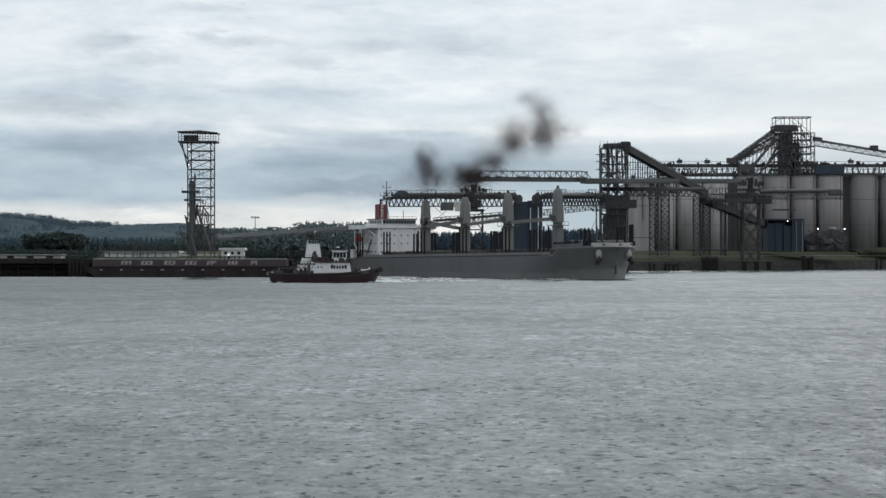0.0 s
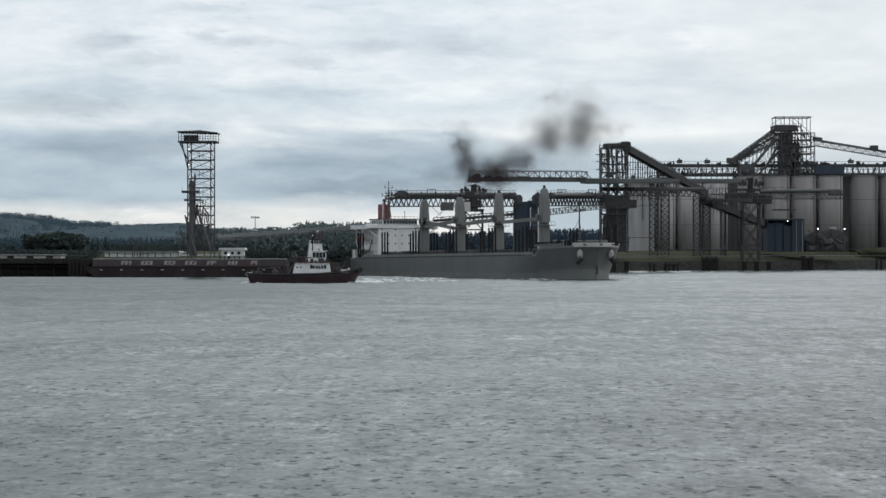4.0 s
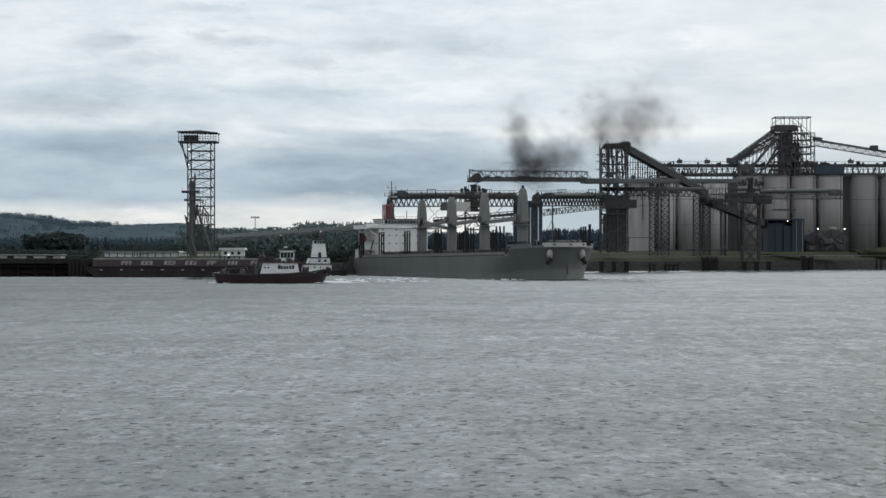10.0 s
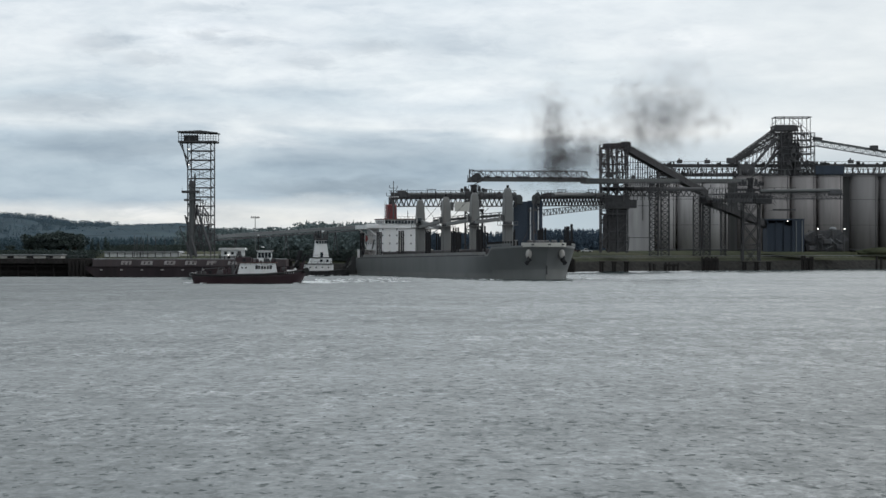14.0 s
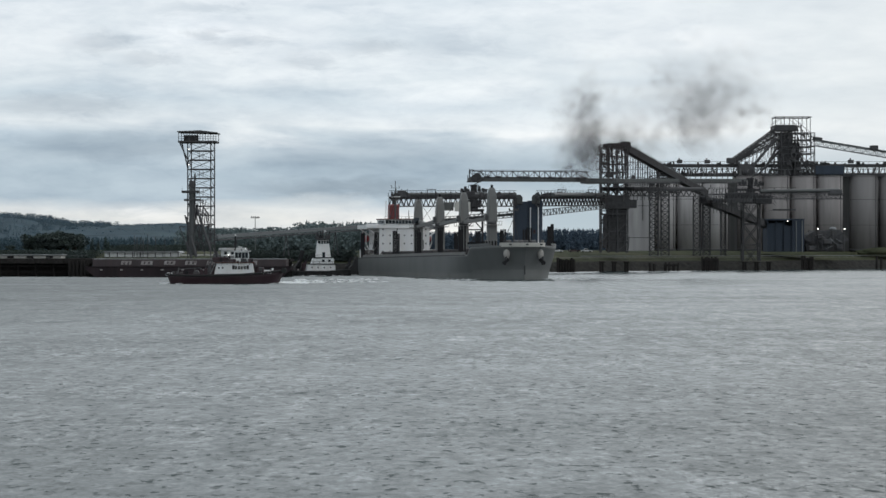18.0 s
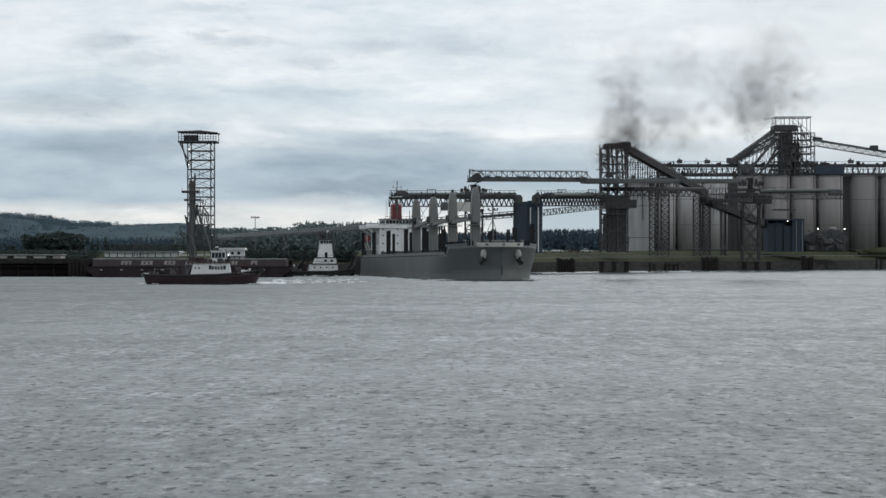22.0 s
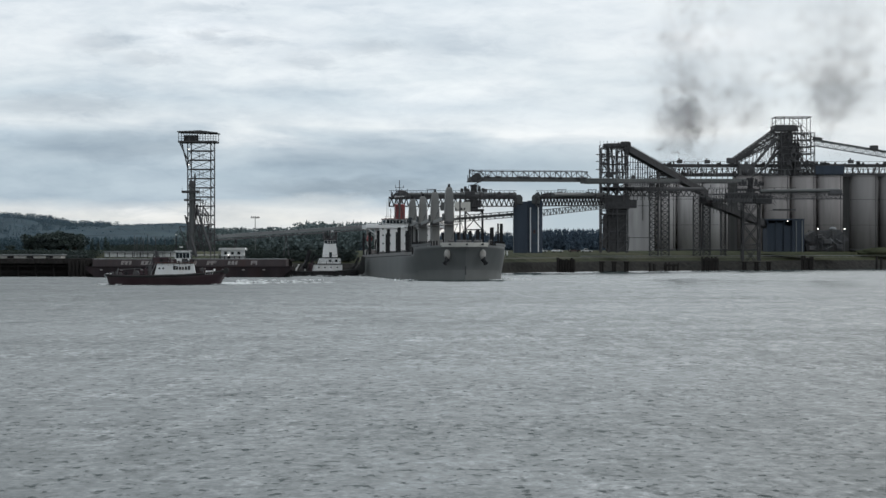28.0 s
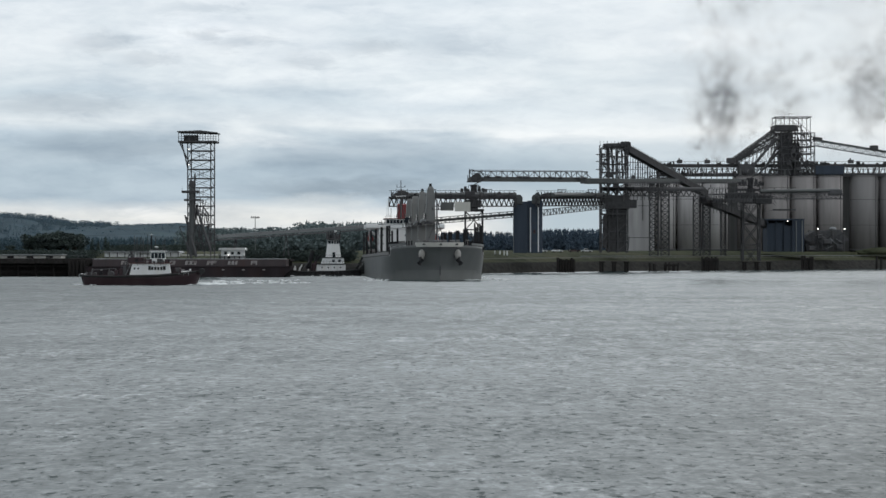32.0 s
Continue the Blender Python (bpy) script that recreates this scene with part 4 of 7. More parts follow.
def roof_gallery():
    t = thing("roof_gallery", (180, 1210, 47), "long dark conveyor gallery on posts over the silo tops", "gallery")
    block("gallery_body", t, (109, 1206, 51.2), (262, 1210, 52.9), STEEL, 0.08)
    block("belt_trough", t, (109, 1205.6, 46.5), (262, 1208, 48.3), STEEL, 0.08)
    rng = random.Random(77)
    for i in range(230):
        x, z = rng.uniform(109, 260), 46.7
        w = rng.uniform(0.4, 1.3)
        if rng.random() < 0.22:
            block("belt_drive", t, (x, 1203.5, z), (x + w, 1205.5, z + rng.uniform(1.6, 3.6)), rng.choice([STEEL, STEEL, TUBE]), 0.06)
        else:
            bar("pipe", t, (x, 1204.6, 46.8), (x + rng.uniform(-3, 3), 1204.6, 51), rng.uniform(0.15, 0.4), STEEL)
    for i in range(46):
        x = rng.uniform(109, 260)
        block("roof_gear", t, (x, 1205, 52.9), (x + rng.uniform(0.5, 2.2), 1207, 52.9 + rng.uniform(0.4, 1.5)), rng.choice([STEEL, TUBE]), 0.06)
    block("walkway", t, (107, 1205, 50.1), (262, 1206, 50.4), STEEL, 0.03)
    for i in range(56):
        x = 109 + i * 2.75
        bar("post", t, (x, 1206, 46.8), (x, 1206, 50.8), 0.3 if i % 2 else 0.45, STEEL)
        bar("post", t, (x + 0.6, 1212, 45), (x + 0.6, 1209, 50.8), 0.3, STEEL)
        if i % 3 == 0:
            bar("diagonal", t, (x, 1206, 46.8), (x + 2.75, 1206, 50.8), 0.2, STEEL)
    for i in range(56):
        x = 109 + i * 2.75
        bar("rail_post", t, (x, 1205, 53.2), (x, 1205, 54.1), 0.1, STEEL)
    bar("hand_rail", t, (109, 1205, 54.1), (262, 1205, 54.1), 0.12, STEEL)
    for x in (119, 133, 145.5, 206, 237, 252):
        block("drive_box", t, (x, 1205, 53.2), (x + 2.6, 1208, 55.0), STEEL, 0.15)
        rod("vent", t, (x + 1, 1206, 55.0), (x + 1, 1206, 55.9), 0.35, STEEL)
    block("control_cabin", t, (188.8, 1203, 47.5), (203.4, 1209.5, 51.9), NAVY, 0.1, "navy-blue clad cabin")
    block("dust_house", t, (150, 1204, 48), (158, 1210, 52.5), STEEL, 0.1)


roof_gallery()


def left_headhouse():
    """Open steel headhouse over the dock conveyors."""
    t = thing("dock_headhouse", (75.5, 1050, 8.6), "dark open steel headhouse tower with stair flights", "tower")
    xs, ys = (69.8, 73.2, 77.0, 81.4), (1046, 1056)
    for x in xs:
        for y in ys:
            bar("column", t, (x, y, 8), (x, y, 54.5), 0.6, STEEL)
    for z in (13, 17.5, 22, 26.5, 31, 35.5, 40, 43.5, 47, 50.5, 54):
        for y in ys:
            bar("floor_beam", t, (69.4, y, z), (81.8, y, z), 0.3, STEEL, 0.32)
        for x in (69.8, 81.4):
            bar("side_beam", t, (x, 1046, z), (x, 1056, z), 0.35, STEEL, 0.5)
        if z < 40:
            block("floor", t, (69.6, 1046.2, z - 0.1), (81.6, 1055.8, z + 0.1), STEEL, 0)
        bar("rail", t, (69.2, 1045.4, z + 1.2), (82, 1045.4, z + 1.2), 0.1, STEEL)
    for i, z in enumerate((8.6, 13, 17.5, 22, 26.5, 31, 35.5, 40, 43.5, 47)):
        x0, x1 = (69.8, 73.2) if i % 2 else (73.2, 69.8)
        bar("stair", t, (x0, 1045.2, z), (x1, 1045.2, z + 4), 0.5, STEEL)
        bar("brace", t, (77, 1046, z), (81.4, 1046, z + 4), 0.25, STEEL)
        bar("brace", t, (69.8, 1046, z + 4), (73.2, 1046, z), 0.2, STEEL)
    block("belt_house", t, (70.4, 1045.5, 27.2), (82.2, 1056.5, 33.4), BLACKSTEEL, 0.1)
    block("casing_wall", t, (72.4, 1055.0, 8.6), (81.6, 1055.6, 31), BLACKSTEEL, 0.05)
    block("transfer_chute", t, (71.0, 1047, 14), (73.6, 1052, 24.6), STEEL, 0.2)
    block("belt_floor", t, (70.0, 1045.2, 24.6), (80.0, 1056.8, 25.3), STEEL, 0.05)
    block("upper_stage", t, (69.6, 1044.6, 36.4), (84.0, 1056.5, 37.0), STEEL, 0.05)
    block("leg_casing", t, (75.4, 1048, 8.6), (79.4, 1054, 30), BLACKSTEEL, 0.1)
    block("head_cover", t, (71.8, 1046.5, 54.2), (79.6, 1055, 56.3), STEEL, 0.25)
    block("head_motor", t, (78.4, 1045.5, 54.5), (82.2, 1050, 57.0), BLACKSTEEL, 0.2)
    for x in (72.4, 74.5, 78.8, 80.2):
        rod("chute", t, (x, 1047.5, 54), (x + 0.6, 1047.5, 39), 0.4, STEEL)
    block("front_casing", t, (73.6, 1046.4, 8.4), (80.6, 1047.2, 26.6), BLACKSTEEL, 0.06)
    block("side_duct", t, (70.4, 1045.6, 10), (72.2, 1046.6, 24), BLACKSTEEL, 0.1)
    block("belt_apron", t, (80.5, 1047, 27.8), (85.5, 1056, 31.4), BLACKSTEEL, 0.1)
    for k in range(10):
        bar("apron_post", t, (82.6 + k * 1.7, 1048 + k, 31.2), (82.6 + k * 1.7, 1048 + k, 38.0 - (k % 3) * 0.6), 0.22, BLACKSTEEL)
        bar("apron_brace", t, (82.6 + k * 1.7, 1048 + k, 33), (84.3 + k * 1.7, 1049 + k, 36.4), 0.18, BLACKSTEEL)
    for z in (33.2, 36.6, 37.8):
        bar("apron_rail", t, (81, 1047, z), (99.6, 1058, z + 0.3), 0.22, BLACKSTEEL)
    crest = random.Random(61)
    for i in range(26):
        x, z = crest.uniform(69.4, 82), crest.uniform(53.6, 55.4)
        block("head_gear", t, (x, 1045 + crest.uniform(0, 3), z), (x + crest.uniform(0.4, 1.6), 1049, z + crest.uniform(0.5, 2.0)), crest.choice([STEEL, BLACKSTEEL]), 0.08)
    for i in range(9):
        x = 69.2 + i * 1.6
        bar("head_post", t, (x, 1045, 54), (x, 1045, 57.2 + crest.uniform(-0.8, 0.6)), 0.16, STEEL)
    rng = random.Random(31)
    for i in range(110):
        x, z = rng.uniform(69.5, 82), rng.choice([rng.uniform(36, 54), rng.uniform(9, 54)])
        up = rng.random() < 0.8
        bar("pipe" if up else "tray", t, (x, rng.uniform(1045, 1050), z), (x + (0.2 if up else rng.uniform(1, 3)), 1046, min(55, z + (rng.uniform(2, 6) if up else 0.3))), rng.uniform(0.12, 0.4), STEEL)
    for i in range(9):
        x, z = rng.uniform(70, 80), rng.uniform(36, 51)
        block("motor", t, (x, 1045.3, z), (x + rng.uniform(0.8, 2.2), 1047, z + rng.uniform(0.8, 2.0)), STEEL, 0.1)
    bar("corner_mast", t, (68.9, 1045, 44), (68.9, 1045, 55.5), 0.3, STEEL)
    for z in (44.6, 48.2, 51.2):
        block("side_stage", t, (67.6, 1045, z), (70, 1050, z + 0.2), STEEL, 0)


left_headhouse()


def gallery_thing(name, label, a, b, wide, high, bays, w, material, zigzag=True, roof=None, skew=False):
    mid = (Vector(a) + Vector(b)) / 2
    t = thing(name, (mid.x, mid.y, min(a[2], b[2])), label, "conveyor")
    gallery(t, a, b, wide, high, bays, w, material, zigzag, roof, skew)
    return t


def dock_conveyors():
    # upper bridge from the outer loader to the headhouse, then on past the silos
    t = gallery_thing("upper_bridge", "long grey truss bridge with a belt housing, high over the dock", (11, 1000, 39.9), (62, 1020, 40.2), 4, 2.6, 22, 0.26, STEEL, False, None, True)
    bar("belt_housing", t, (11, 1000, 38.9), (62, 1020, 39.2), 3.6, TUBE, 1.6)
    bar("raked_end", t, (60.5, 1018, 42.7), (64.5, 1020, 39.3), 0.3, GALV)
    bar("hand_rail", t, (11, 998, 42.9), (60, 1018, 43.2), 0.12, STEEL)
    rng = random.Random(52)
    for k in range(26):
        f = rng.random()
        x, y = 11 + 51 * f, 1000 + 20 * f - 2.2
        w = rng.uniform(0.4, 1.6)
        block("belt_roller", t, (x, y, 39.6), (x + w, y + 0.6, 39.6 + rng.uniform(0.3, 1.0)), BLACKSTEEL, 0.05)
    for x, z0, z1 in ((11.2, 38, 43.4), (12.6, 38, 43.2), (16.4, 38, 43.0)):
        bar("end_post", t, (x, 997.6, z0), (x, 997.6, z1), 0.26, BLACKSTEEL)
    rod("end_drum", t, (14.4, 997, 40.0), (14.4, 1001, 40.0), 1.7, BLACKSTEEL)
    bar("end_stay", t, (11.2, 997.6, 43.2), (20, 998, 40.4), 0.16, BLACKSTEEL)
    t = thing("silo_bridge", (100, 1085, 36), "long grey covered conveyor in front of the silos", "conveyor")
    bar("belt_housing", t, (60, 1015, 39.0), (142, 1120, 42.0), 3.6, TUBE, 1.5)
    bar("floor_girder", t, (60, 1015, 37.9), (142, 1120, 40.9), 3.0, STEEL, 0.6)
    block("drive_cover", t, (61, 1012, 37.6), (74, 1022, 39.8), TUBE, 0.15)
    # middle conveyor: round cover on a deep truss, in two lengths either side of the leg house
    for nm, a, b, bays in (("west_conveyor", (-21.5, 945, 26.6), (29.5, 958, 26.9), 26), ("east_conveyor", (37.5, 960, 27.0), (71, 1040, 28.8), 22)):
        a, b = Vector(a), Vector(b)
        t = gallery_thing(nm, "grey round-covered conveyor on a dark zigzag truss", a, b, 4, 3.2, bays, 0.42, BLACKSTEEL, True, None, True)
        up = Vector((0, 0, 4.5))
        rod("conveyor_cover", t, a + up + Vector((7, 1.8, 0)), b + up, 0.95, TUBE)
        bar("walkway", t, a + Vector((0, -2.3, 3.6)), b + Vector((0, -2.3, 3.6)), 1.2, BLACKSTEEL, 0.4)
        bar("hand_rail", t, a + Vector((0, -2.6, 6.2)), b + Vector((0, -2.6, 6.2)), 0.16, BLACKSTEEL)
        bar("mid_rail", t, a + Vector((0, -2.6, 5.6)), b + Vector((0, -2.6, 5.6)), 0.08, STEEL)
        n = bays
        for k in range(n):
            p = a.lerp(b, (k + 0.5) / n)
            bar("rail_post", t, p + Vector((0, -2.6, 3.6)), p + Vector((0, -2.6, 6.2)), 0.16, BLACKSTEEL)
            bar("idler_frame", t, p + Vector((0.4, 1.6, 3.2)), p + Vector((0.4, 1.6, 5.6)), 0.3, BLACKSTEEL)
            if k % 3 == 0:
                rod("cover_band", t, p + up, p + up + (b - a).normalized() * 0.3, 1.05, STEEL)
        rng = random.Random(bays)
        for k in range(16):
            p = a.lerp(b, rng.random())
            w = rng.uniform(0.8, 2.0)
            block("drive_box", t, (p.x, p.y - 3.0, p.z + 3.7), (p.x + w, p.y - 1.8, p.z + 3.7 + rng.uniform(0.8, 2.2)), rng.choice([STEEL, BLACKSTEEL]), 0.08)
            bar("cable_tray", t, (p.x - 2, p.y - 2.7, p.z + 2.9), (p.x + 2 + w, p.y - 2.7, p.z + 2.9), 0.5, BLACKSTEEL, 0.4)
        for f in (0.3, 0.74):
            p = a.lerp(b, f)
            for dx in (0, 3.2):
                bar("portal_post", t, (p.x + dx, p.y - 2.5, p.z + 2.5), (p.x + dx, p.y - 2.5, p.z + 6.7), 0.24, BLACKSTEEL)
            bar("portal_beam", t, (p.x - 0.4, p.y - 2.5, p.z + 6.7), (p.x + 3.6, p.y - 2.5, p.z + 6.7), 0.24, BLACKSTEEL)
        if nm == "west_conveyor":
            block("tail_drive", t, (-18.2, 943, 29.9), (-14.6, 947, 32.9), STEEL, 0.2)
            rod("tail_pulley", t, (-19.0, 943.4, 30.8), (-19.0, 946.6, 30.8), 0.9, STEEL)
            for x in (-18.6, -16.4, -14.2):
                bar("tail_post", t, (x, 943, 27), (x, 943, 33.4), 0.25, STEEL)
            block("wind_panel", t, (-1.0, 945.6, 24.9), (4.2, 946.0, 28.2), TUBE, 0.03)
            block("wind_panel", t, (4.6, 945.6, 24.6), (10.9, 946.0, 28.3), PALE, 0.03)
    # lower sloping bridge
    gallery_thing("lower_bridge", "pale sloping truss bridge under the main conveyor", (-4, 962, 19.8), (29.5, 966, 22.6), 3, 2.4, 20, 0.26, GALV, False, STEEL, True)
    gallery_thing("lower_bridge", "pale sloping truss bridge under the main conveyor", (37.5, 968, 22.8), (71, 1042, 27.4), 3, 2.4, 24, 0.26, GALV, False, None, True)


dock_conveyors()


def leg_house():
    t = thing("leg_house", (34, 966, 8.6), "dark navy clad elevator leg house with two white pipes", "building")
    block("west_wall", t, (28.7, 960, 8.0), (34.2, 972, 28.8), NAVY, 0.08)
    block("east_wall", t, (34.4, 961.5, 8.0), (40.3, 972, 29.2), NAVY, 0.08)
    for i in range(10):
        bar("cladding_rib", t, (29 + i * 0.56, 959.95, 8.2), (29 + i * 0.56, 959.95, 28.7), 0.08, NAVY)
    for x, z in ((30.6, 30.0), (37.6, 30.2)):
        rod("head_hood", t, (x, 959.5, z), (x, 964, z), 1.65, TUBE)
        block("hood_skirt", t, (x - 1.6, 959.6, z - 2.4), (x + 1.6, 964, z), TUBE, 0.2)
    for x in (35.4, 38.6):
        rod("white_pipe", t, (x, 961.1, 8.4), (x, 961.1, 26.5), 0.24, WHITE)
    block("hatch", t, (36.5, 961.2, 15.8), (37.5, 961.5, 17.4), MAROON, 0.04)
    for z in (12, 16, 20, 24):
        bar("stage_rail", t, (35.8, 961, z), (38.4, 961, z), 0.15, STEEL)


leg_house()


def ship_loader(x, y, ztop, s, grp):
    """A loader: lattice legs, slewing block, mast and hood."""
    t = thing("ship_loader", (x, y, 8), "dark ship loader with a slewing head on lattice legs", "ship loader", grp)
    h = 3.6 * s
    zb = ztop - 15 * s
    lattice(t, [(x - h, y - h, 2), (x + h, y - h, 2), (x + h, y + h, 2), (x - h, y + h, 2)],
            [(x - h, y - h, zb), (x + h, y - h, zb), (x + h, y + h, zb), (x - h, y + h, zb)], 3, 0.7 * s, BLACKSTEEL, 2, 0.5)
    block("portal", t, (x - h - 0.6, y - h - 0.6, zb), (x + h + 0.6, y + h + 0.6, zb + 0.8), BLACKSTEEL, 0.1)
    block("slewing_block", t, (x - 1.6 * s, y - 2, zb + 0.8), (x + 1.8 * s, y + 2, zb + 6 * s), BLACKSTEEL, 0.2)
    lathe("hopper", t, (x, y), [(zb + 6 * s, 1.3 * s), (zb + 9 * s, 1.2 * s), (zb + 10.4 * s, 1.5 * s), (zb + 11 * s, 1.7 * s)], BLACKSTEEL, 16)
    block("stage", t, (x - 5.5 * s, y - 3, zb + 7.6 * s), (x + 5.5 * s, y + 3, zb + 7.9 * s), BLACKSTEEL, 0.03)
    for i in range(9):
        xx = x - 5.4 * s + i * 1.35 * s
        bar("stage_post", t, (xx, y - 2.9, zb + 7.9 * s), (xx, y - 2.9, zb + 9.1 * s), 0.1, BLACKSTEEL)
    bar("stage_rail", t, (x - 5.4 * s, y - 2.9, zb + 9.1 * s), (x + 5.4 * s, y - 2.9, zb + 9.1 * s), 0.12, BLACKSTEEL)
    block("drive_house", t, (x - 3.4 * s, y - 2.4, zb + 1.4), (x + 3.0 * s, y + 2.4, zb + 4.6 * s), BLACKSTEEL, 0.2)
    block("boom_floor", t, (x - 6.5 * s, y - 2.2, zb + 5.4 * s), (x + 7.0 * s, y + 2.2, zb + 6.3 * s), BLACKSTEEL, 0.1)
    rng = random.Random(int(x))
    for u, w, hgt in ((-5.0, 8.0, 1.4), (-3.6, 8.0, 2.2), (-2.4, 8.0, 1.2), (2.2, 8.0, 2.4), (3.8, 8.0, 1.5), (5.0, 8.0, 1.0)):
        block("stage_gear", t, (x + u * s - 0.6, y - 2.6, zb + w * s), (x + u * s + 0.6, y - 1.2, zb + (w + hgt) * s), BLACKSTEEL, 0.08)
    for u in (-4.6, -1.8, 1.9, 4.4):
        bar("boom_hanger", t, (x + u * s, y - 2.4, zb + 5 * s), (x + u * 0.4 * s, y - 2.4, zb + 11 * s), 0.22, BLACKSTEEL)
    for i in range(40):
        u, w = rng.uniform(-4, 4) * s, rng.uniform(2, 8.5) * s
        bar("stay" if i % 2 else "pipe", t, (x + u, y - 2.6, zb + w), (x + u + rng.uniform(-1.2, 1.2), y - 2.6, zb + w + rng.uniform(-1.5, 2.0)), rng.uniform(0.15, 0.4), BLACKSTEEL)
    block("head_stage", t, (x - 3 * s, y - 2.5, zb + 12 * s), (x + 3 * s, y + 2.5, zb + 12.3 * s), BLACKSTEEL, 0.03)
    rod("head_pulley", t, (x, y - 1.5, zb + 13.6 * s), (x, y + 1.5, zb + 13.6 * s), 1.3 * s, BLACKSTEEL)
    bar("strut", t, (x - 2.6 * s, y, zb + 12.3 * s), (x - 2.6 * s, y, ztop), 0.25, BLACKSTEEL)
    bar("strut", t, (x + 4.6 * s, y, zb + 13.5 * s), (x, y, zb + 11 * s), 0.35, BLACKSTEEL)
    return t


ship_loader(12.9, 992, 40.5, 1.0, "ship loaders")
ship_loader(141.5, 1092, 46.5, 1.05, "ship loaders")


def east_complex():
    # incline from the headhouse down to the ground level transfer
    for a, b, bays in (((81.5, 1052, 52.6), (120, 1086, 33.6), 18), ((119.5, 1087, 30.6), (153.5, 1124, 19.4), 15)):
        a, b = Vector(a), Vector(b)
        t = gallery_thing("steep_incline", "dark steep conveyor truss running down past the silos", a, b, 3.4, 2.6, bays, 0.34, STEEL, True, STEEL)
        bar("conveyor_cover", t, a + Vector((0, 0, 2.7)), b + Vector((0, 0, 2.7)), 3.6, TUBE, 0.6)
        bar("hand_rail", t, a + Vector((0, -1.9, 4.0)), b + Vector((0, -1.9, 4.0)), 0.1, STEEL)
        for k in range(bays):
            p = a.lerp(b, (k + 0.5) / bays) + Vector((0, -1.9, 2.7))
            bar("rail_post", t, p, p + Vector((0, 0, 1.3)), 0.1, STEEL)
        if bays == 18:
            for f in (0.14, 0.26, 0.38, 0.5, 0.62):
                p = a.lerp(b, f)
                low = p.z - (6.5 + 7 * (0.62 - f))
                bar("prop", t, (p.x, p.y, low), p, 0.5, STEEL)
                bar("prop", t, (p.x - 2.3, p.y, low), (p.x - 2.3, p.y, p.z + 1.0), 0.35, STEEL)
                for dx in (-5.6, -4.5, -3.4, -1.2, 1.2):
                    bar("hanger", t, (p.x + dx, p.y, low - 0.5), (p.x + dx, p.y, p.z - dx * 0.5), 0.2, STEEL)
                for fz in (0.15, 0.5, 0.82):
                    bar("prop_tie", t, (p.x - 6, p.y, low + (p.z - low) * fz), (p.x + 2.6, p.y, low + (p.z - low) * fz), 0.24, STEEL)
                bar("prop_brace", t, (p.x - 2.3, p.y, low), p, 0.18, STEEL)
                block("prop_box", t, (p.x - 3.0, p.y - 0.6, low + 0.6), (p.x - 1.4, p.y + 0.6, low + 2.4), STEEL, 0.1)
        bar("side_cladding", t, a + Vector((0, 0, 1.3)), b + Vector((0, 0, 1.3)), 3.55, STEEL, 2.2)
    for x0, x1, y, top, lv in ((94.2, 98.0, 1080, 43, 14), (99.6, 103.2, 1082, 42, 14), (115, 118.2, 1088, 34, 12), (119.6, 122.8, 1090, 33, 12), (129, 131.2, 1100, 28, 11)):
        tt = thing("support_tower", ((x0 + x1) / 2, y, 8.6), "slim dark lattice support tower before the silos", "tower", "conveyor supports")
        lattice(tt, [(x0, y, 6.5), (x1, y, 6.5), (x1, y + 4, 6.5), (x0, y + 4, 6.5)], [(x0, y, top), (x1, y, top), (x1, y + 4, top), (x0, y + 4, top)], lv, 0.34, BLACKSTEEL, 2, 0.5)
    # second dock conveyor, in front of the silos
    a, b = Vector((70, 1046, 33.0)), Vector((118, 1078, 33.6))
    t = gallery_thing("dock_conveyor", "dark conveyor truss in front of the silos", a, b, 3.5, 2.4, 18, 0.3, STEEL, True)
    rod("conveyor_cover", t, a + Vector((0, 0, 3.2)), b + Vector((0, 0, 3.2)), 0.9, STEEL)
    a, b = Vector((119, 1080, 32.4)), Vector((184.5, 1096, 33.0))
    t = gallery_thing("dock_conveyor", "grey round-covered conveyor on a dark truss before the silos", a, b, 3.6, 2.2, 30, 0.28, STEEL, True)
    rod("conveyor_cover", t, a + Vector((26, 6, 3.6)), b + Vector((-2, 0, 3.6)), 0.95, TUBE)
    bar("hand_rail", t, a + Vector((0, -2, 5)), b + Vector((-22, -2, 5)), 0.14, STEEL)
    for k in range(14):
        p = a.lerp(b, k / 20) + Vector((0, -2, 2.4))
        bar("rail_post", t, p, p + Vector((0, 0, 2.6)), 0.12, STEEL)
    block("belt_floor", t, (123, 1082, 31.0), (141, 1090, 32.4), STEEL, 0.1)
    for i in range(14):
        bar("house_post", t, (123.4 + i * 1.35, 1081.8, 26 + i * 0.1), (123.4 + i * 1.35, 1081.8, 37.0), 0.24, STEEL)
        bar("house_brace", t, (123.4 + i * 1.35, 1081.9, 28), (124.75 + i * 1.35, 1081.9, 32), 0.2, STEEL)
    for z in (28, 34.4, 37.0):
        bar("house_rail", t, (123, 1081.7, z), (142, 1081.7, z), 0.2, STEEL)
    block("drive_unit", t, (129, 1083, 32.4), (137, 1088, 35.4), BLACKSTEEL, 0.3)
    block("belt_house", t, (143, 1086, 30.4), (150.5, 1094, 34.2), BLACKSTEEL, 0.15)
    block("hung_cabin", t, (151, 1086, 27.2), (161.5, 1087, 28.0), STEEL, 0.05)
    block("head_cover", t, (178, 1094, 34.4), (184, 1098, 37.2), STEEL, 0.2)
    rng = random.Random(35)
    for i in range(60):
        x, z = rng.uniform(118, 158), rng.uniform(27, 38)
